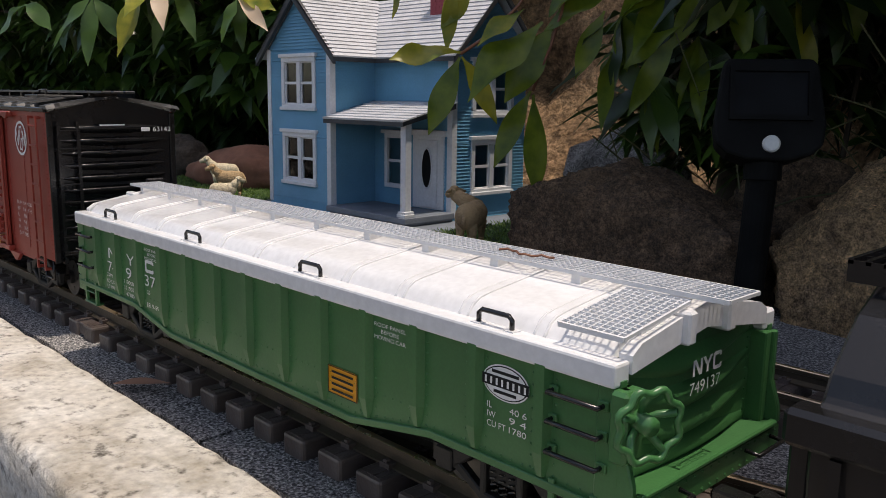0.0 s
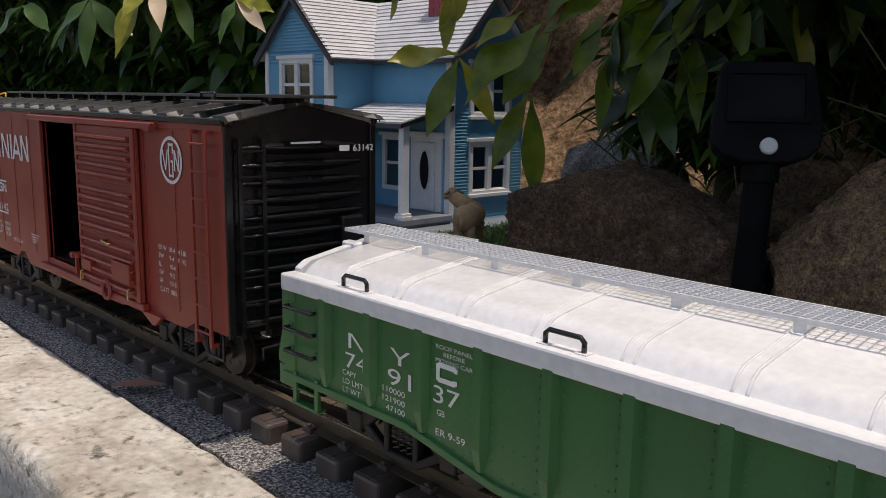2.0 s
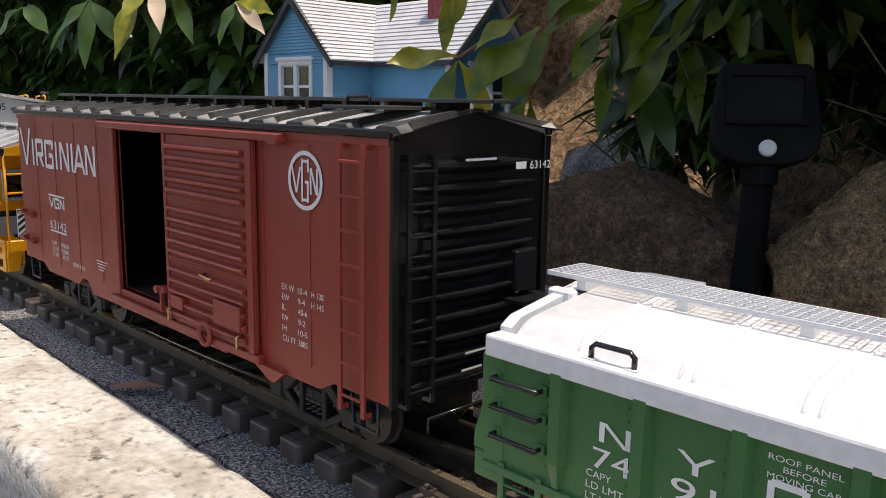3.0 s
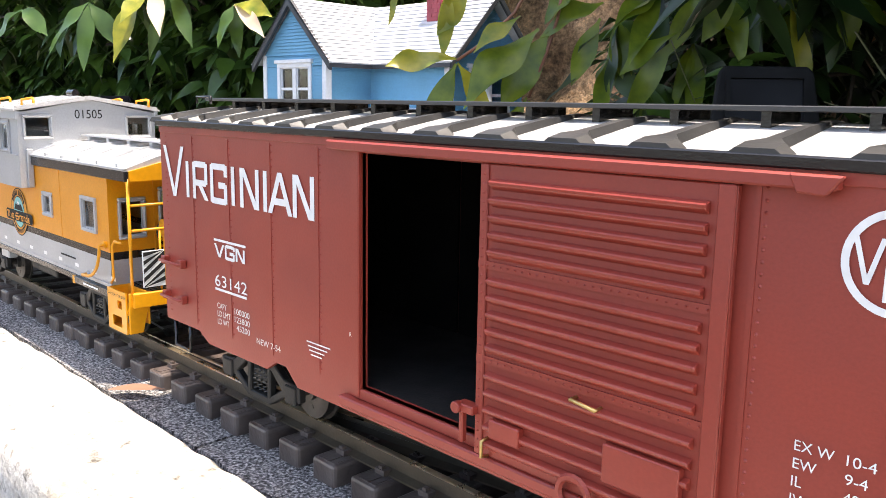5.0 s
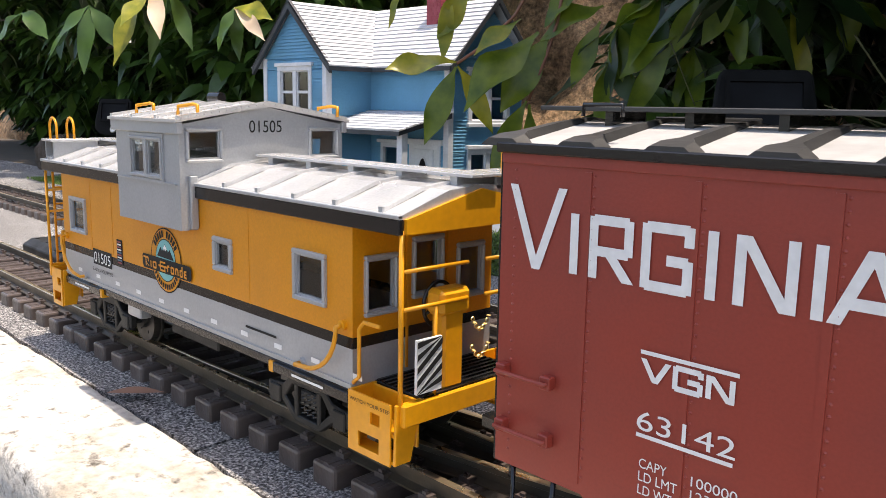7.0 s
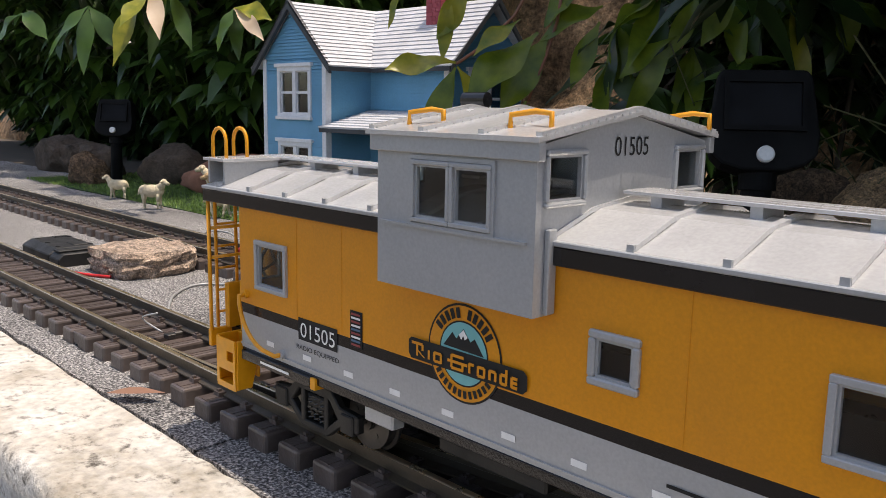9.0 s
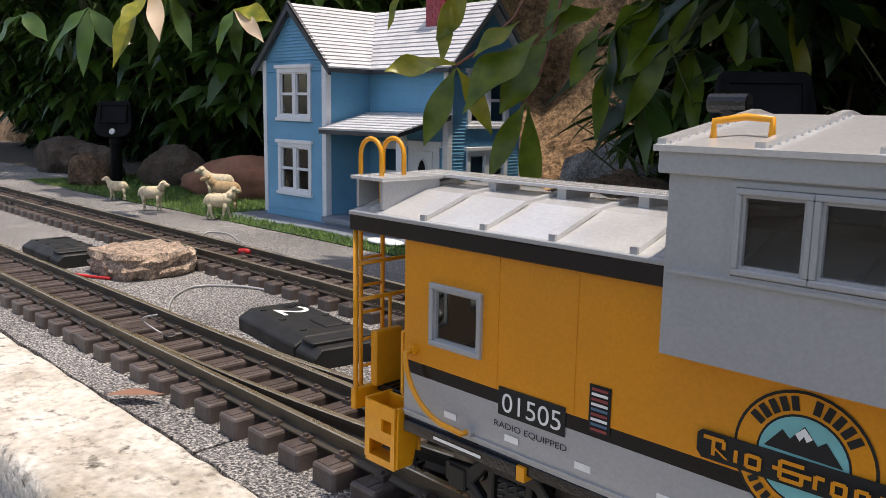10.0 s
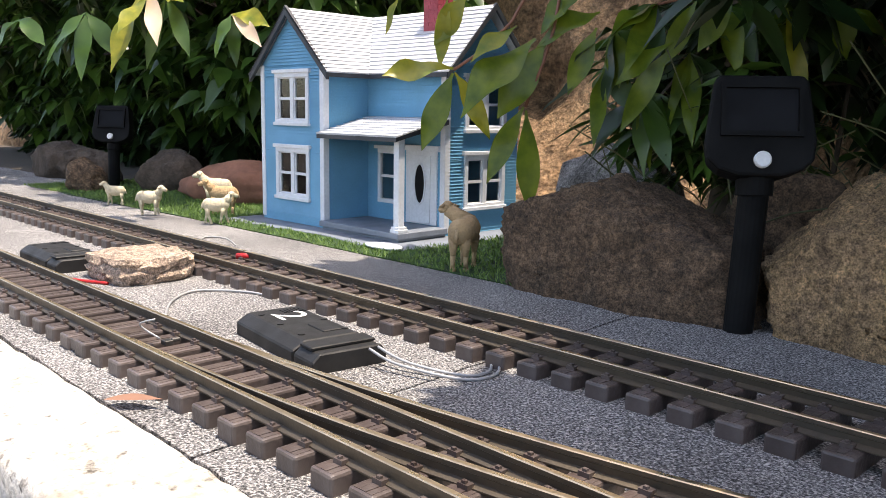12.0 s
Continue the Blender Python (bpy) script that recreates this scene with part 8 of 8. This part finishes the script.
def branches(spray):
    def P(px, py, d):
        """Ahead by d metres, px right of the middle and py above the eye, both per metre of distance."""
        v = at_pixel_free(d, px * d, EYE_Z + py * d)
        return (v.x, v.y, v.z)
    G, Y, D = M_LEAF_HANG, M_LEAF_Y, M_LEAF_HANG
    up = (0.3, -0.8, 0.7)
    side_up = (0.7, -0.7, 0.2)
    # hanging branch between the eye and the toy house
    d = 0.82
    node = P(0.012, 0.051, d)
    node2 = P(0.098, 0.009, d)
    items = [
        (P(0.012, 0.052, d), P(-0.073, 0.055, d - 0.02), 0.031, up, 0.02, Y),
        (P(0.011, 0.047, d), P(-0.025, -0.035, d - 0.02), 0.027, side_up, 0.00, G),
        (P(0.013, 0.048, d), P(0.057, -0.015, d + 0.01), 0.022, up, 0.05, Y),
        (P(0.003, 0.134, d), P(-0.005, 0.060, d), 0.017, side_up, 0.00, Y),
        (P(0.026, 0.136, d), P(-0.012, 0.088, d), 0.026, side_up, 0.00, Y),
        (P(0.108, 0.088, d), P(0.021, 0.017, d - 0.03), 0.044, up, 0.00, G),
        (P(0.120, 0.085, d), P(0.065, 0.005, d), 0.037, side_up, 0.00, D),
        (P(0.182, 0.120, d), P(0.109, 0.092, d), 0.031, up, 0.05, D),
        (P(0.096, 0.009, d), P(0.054, -0.066, d), 0.024, side_up, 0.02, G),
        (P(0.099, 0.005, d), P(0.107, -0.103, d + 0.01), 0.026, side_up, 0.00, G),
        (P(0.086, 0.103, d), P(0.031, 0.068, d - 0.02), 0.022, up, 0.02, Y),
        (P(-0.054, 0.133, d), P(-0.069, 0.101, d), 0.011, up, 0.15, Y),
        (P(0.148, 0.138, d), P(0.114, 0.102, d), 0.026, up, 0.05, D),
        (P(0.179, 0.102, d), P(0.148, 0.036, d), 0.024, side_up, 0.02, D),
        (P(0.267, 0.080, d), P(0.212, 0.001, d), 0.025, side_up, 0.05, D),
        (P(0.294, 0.134, d), P(0.262, 0.074, d), 0.024, side_up, 0.05, D),
        (P(0.270, 0.087, d), P(0.204, 0.051, d), 0.024, up, 0.05, D),
        (P(0.400, 0.128, d), P(0.428, 0.022, d), 0.022, side_up, 0.02, Y),
        (P(0.338, 0.140, d), P(0.299, 0.087, d), 0.025, side_up, 0.05, D),
        (P(0.457, 0.141, d), P(0.476, 0.081, d), 0.025, side_up, 0.05, D),
    ]
    spray(node, items, "hanging branch with long green and yellowing leaves", G, [P(0.043, 0.072, d), P(0.079, 0.107, d), P(0.113, 0.171, d)])
    items = [(P(0.132, 0.107, d), P(0.146, 0.159, d), 0.03, up, 0.0, D)]
    spray(node2, items, "thin reddish twig beside the hanging branch", G, [P(0.118, 0.062, d), P(0.129, 0.101, d), P(0.139, 0.171, d)])
    # branch over the dark shrub
    d = 0.86
    items = []
    rng = random.Random(12)
    for cx, cy, n in ((0.20, 0.10, 6), (0.29, 0.075, 7), (0.25, 0.13, 6), (0.33, 0.13, 6), (0.235, 0.03, 5), (0.40, 0.14, 5), (0.19, 0.055, 4), (0.47, 0.13, 5)):
        for k in range(n):
            a = rng.uniform(-2.9, -0.3)
            L = rng.uniform(0.045, 0.085)
            q = P(cx, cy, d)
            items.append((q, P(cx + math.cos(a) * L, cy + math.sin(a) * L, d - rng.uniform(-0.02, 0.06)), rng.uniform(0.018, 0.028), (rng.uniform(-0.5, 0.5), -0.7, 0.6), 0.15, rng.choice([G, M_LEAF_SHADE, M_LEAF])))
    spray(P(0.20, 0.10, d), items, "overhanging green branch in half shade", G, [P(0.25, 0.13, d), P(0.33, 0.15, d), P(0.42, 0.2, d)])
    # sunlit rosette on the tall shrub, with yellow and bleached leaves
    d = 1.32
    c = P(-0.325, 0.130, d)
    items = [(P(-0.345, 0.145, d), P(-0.395, 0.062, d - 0.05), 0.040, up, 0.1, Y), (P(-0.335, 0.14, d), P(-0.385, 0.095, d - 0.08), 0.034, up, 0.0, Y), (P(-0.345, 0.142, d - 0.02), P(-0.338, 0.085, d - 0.08), 0.028, side_up, 0.0, M_LEAF_PALE),
             (P(-0.325, 0.13, d), P(-0.352, 0.068, d), 0.024, side_up, 0.2, M_LEAF), (P(-0.325, 0.13, d), P(-0.300, 0.075, d - 0.02), 0.027, side_up, 0.1, M_LEAF), (P(-0.33, 0.13, d), P(-0.305, 0.14, d - 0.05), 0.03, up, 0.2, Y),
             (P(-0.25, 0.11, d), P(-0.215, 0.088, d - 0.05), 0.024, up, 0.1, M_LEAF_PALE), (P(-0.25, 0.11, d), P(-0.270, 0.075, d - 0.03), 0.027, up, 0.2, M_LEAF), (P(-0.25, 0.11, d), P(-0.245, 0.06, d), 0.024, side_up, 0.1, M_LEAF),
             (P(-0.25, 0.11, d), P(-0.205, 0.115, d - 0.03), 0.034, up, 0.2, Y), (P(-0.42, 0.11, d), P(-0.47, 0.07, d - 0.03), 0.032, up, 0.2, M_LEAF), (P(-0.42, 0.11, d), P(-0.43, 0.045, d - 0.03), 0.032, side_up, 0.1, M_LEAF), (P(-0.42, 0.11, d), P(-0.385, 0.07, d), 0.032, up, 0.1, M_LEAF),
             (P(-0.50, 0.10, d), P(-0.535, 0.075, d), 0.027, up, 0.2, M_LEAF), (P(-0.50, 0.10, d), P(-0.47, 0.09, d - 0.04), 0.029, up, 0.2, M_LEAF)]
    spray(c, items, "sunlit branch with broad green, yellow and bleached leaves", G, [P(-0.31, 0.155, d + 0.02), P(-0.30, 0.20, d + 0.1)])


def turf():
    """A mat of short artificial grass."""
    rng = np.random.default_rng(11)
    n = 42000
    x = rng.uniform(-1.95, -0.50, n)
    y = rng.uniform(0.585, 0.99, n)
    edge = np.array([0.622 + 0.010 * noise.noise((a * 9, 0, 0)) + 0.022 * max(0.0, (-a - 1.25)) * -1 for a in x])
    ok = (y > edge) & ~((x > -1.172) & (x < -0.764) & (y > 0.668)) & ~((x > -0.56) & (y > 0.63 + (-0.50 - x)))
    ok &= ~((x > -0.57) & (y > 0.70))
    x, y = x[ok], y[ok]
    n = len(x)
    base = np.stack([x, y, np.full(n, 0.0036)], 1)
    way = np.stack([rng.normal(0, 0.7, n), rng.normal(0, 0.7, n), np.ones(n)], 1)
    v, f = leaves(base, way, rng.normal(0, 1, (n, 3)), rng.uniform(0.004, 0.009, n), np.full(n, 0.0014), np.zeros(n), 0.1, 2)
    ob = new("turf", leaf_mesh("turf", v, f, M_GRASS))
    tagged(ob, "short green artificial turf round the toy house", "grass", kind="stuff")
    bm = B()
    pts = [(-1.95, 0.64), (-1.70, 0.612), (-1.25, 0.626), (-0.9, 0.628), (-0.54, 0.626), (-0.54, 0.70), (-0.60, 0.99), (-1.95, 0.99)]
    prism(bm, pts, "z", -0.004, 0.0042)
    tagged(whole("turf_mat", bm, mat("turf_backing", (0.03, 0.07, 0.018), 0.9, var=0.3, scale=40, bump=0.6), "dark green backing of the turf mat", "grass mat", kind="structure"))


def bank():
    """The earth bank that closes the garden behind the shrubs."""
    bm = B()
    n, m = 110, 18
    rows = []
    for j in range(m + 1):
        f = j / m
        row = []
        for i in range(n + 1):
            x = -6 + 10 * i / n
            z = -0.03 + 1.5 * f
            y = 1.42 + 0.55 * f + 0.5 * max(0.0, abs(x + 0.6) - 2.2) * -0.25 + 0.10 * noise.noise((x * 2.2, z * 2.6, 1)) + 0.05 * noise.noise((x * 7, z * 7, 4)) + 0.02 * noise.noise((x * 19, z * 19, 4))
            row.append(bm.verts.new((x, y, z)))
        rows.append(row)
    for j in range(m):
        for i in range(n):
            bm.faces.new((rows[j][i], rows[j][i + 1], rows[j + 1][i + 1], rows[j + 1][i]))
    whole("earth_bank", bm, M_BANK, "sandy earth bank behind the shrubs", "bank", kind="structure", smooth=True)


def litter():
    b = np.array([[-0.4690, 0.1830, 0.0062]])
    v, f = leaves(b, np.array([[0.027, 0.022, 0.0006]]), np.array([[0.0, 0.0, 1.0]]), np.array([0.036]), np.array([0.012]), np.array([-0.05]), 0.35, 8)
    ob = new("fallen_leaf", leaf_mesh("fallen_leaf", v, f, M_DEADLEAF))
    tagged(ob, "curled dry brown leaf on the felt", "leaf")


house()
base_board()
stones()
clutter()
solar_lamp(pose(-0.297, 0.636, -0.004, 0, 0, 38), 1.0, "black solar lamp on a stake between two boulders")
solar_lamp(pose(-1.775, 0.742, -0.032, 0, 0, 40), 1.0, "black solar lamp on a stake under the shrub")
flock()
turf()
bank()
litter()
branches(planting())


# ---------------------------------------------------------------- motion of the train
TRAIN_ROWS = [(0.0, 0.0), (0.5, 0.0630), (1.0, 0.1220), (1.5, 0.1822), (2.0, 0.2415), (2.5, 0.3030), (3.0, 0.3640), (5.0, 0.5930), (5.5, 0.6520), (6.0, 0.7145), (6.5, 0.7745),
              (7.0, 0.8355), (9.0, 1.0655), (9.5, 1.1252), (10.0, 1.1850), (10.5, 1.2460), (11.0, 1.3130), (11.5, 1.3693), (12.0, 1.4300)]


def travelled(t):
    return float(np.interp(t, [r[0] for r in TRAIN_ROWS], [r[1] for r in TRAIN_ROWS]))


def motions():
    for car, x, y in ((GONDOLA, -0.336, GONDOLA_Y), (BOXCAR, -0.805, BODY_Y), (CABOOSE, -1.2545, BODY_Y), (BLACK_CAR, 0.103, TY)):
        walk(car, [(t, pose(x + s, y, 0)) for t, s in TRAIN_ROWS])
    for ob in WHEELSETS:
        x, y, z = ob.location
        rows = []
        for k in range(91):
            t = min(12.0, k * 2 / 15)
            rows.append((t, pose(x, y, z) @ Matrix.Rotation(travelled(t) / WHEEL_R, 4, "Y")))
        walk(ob, rows)


motions()
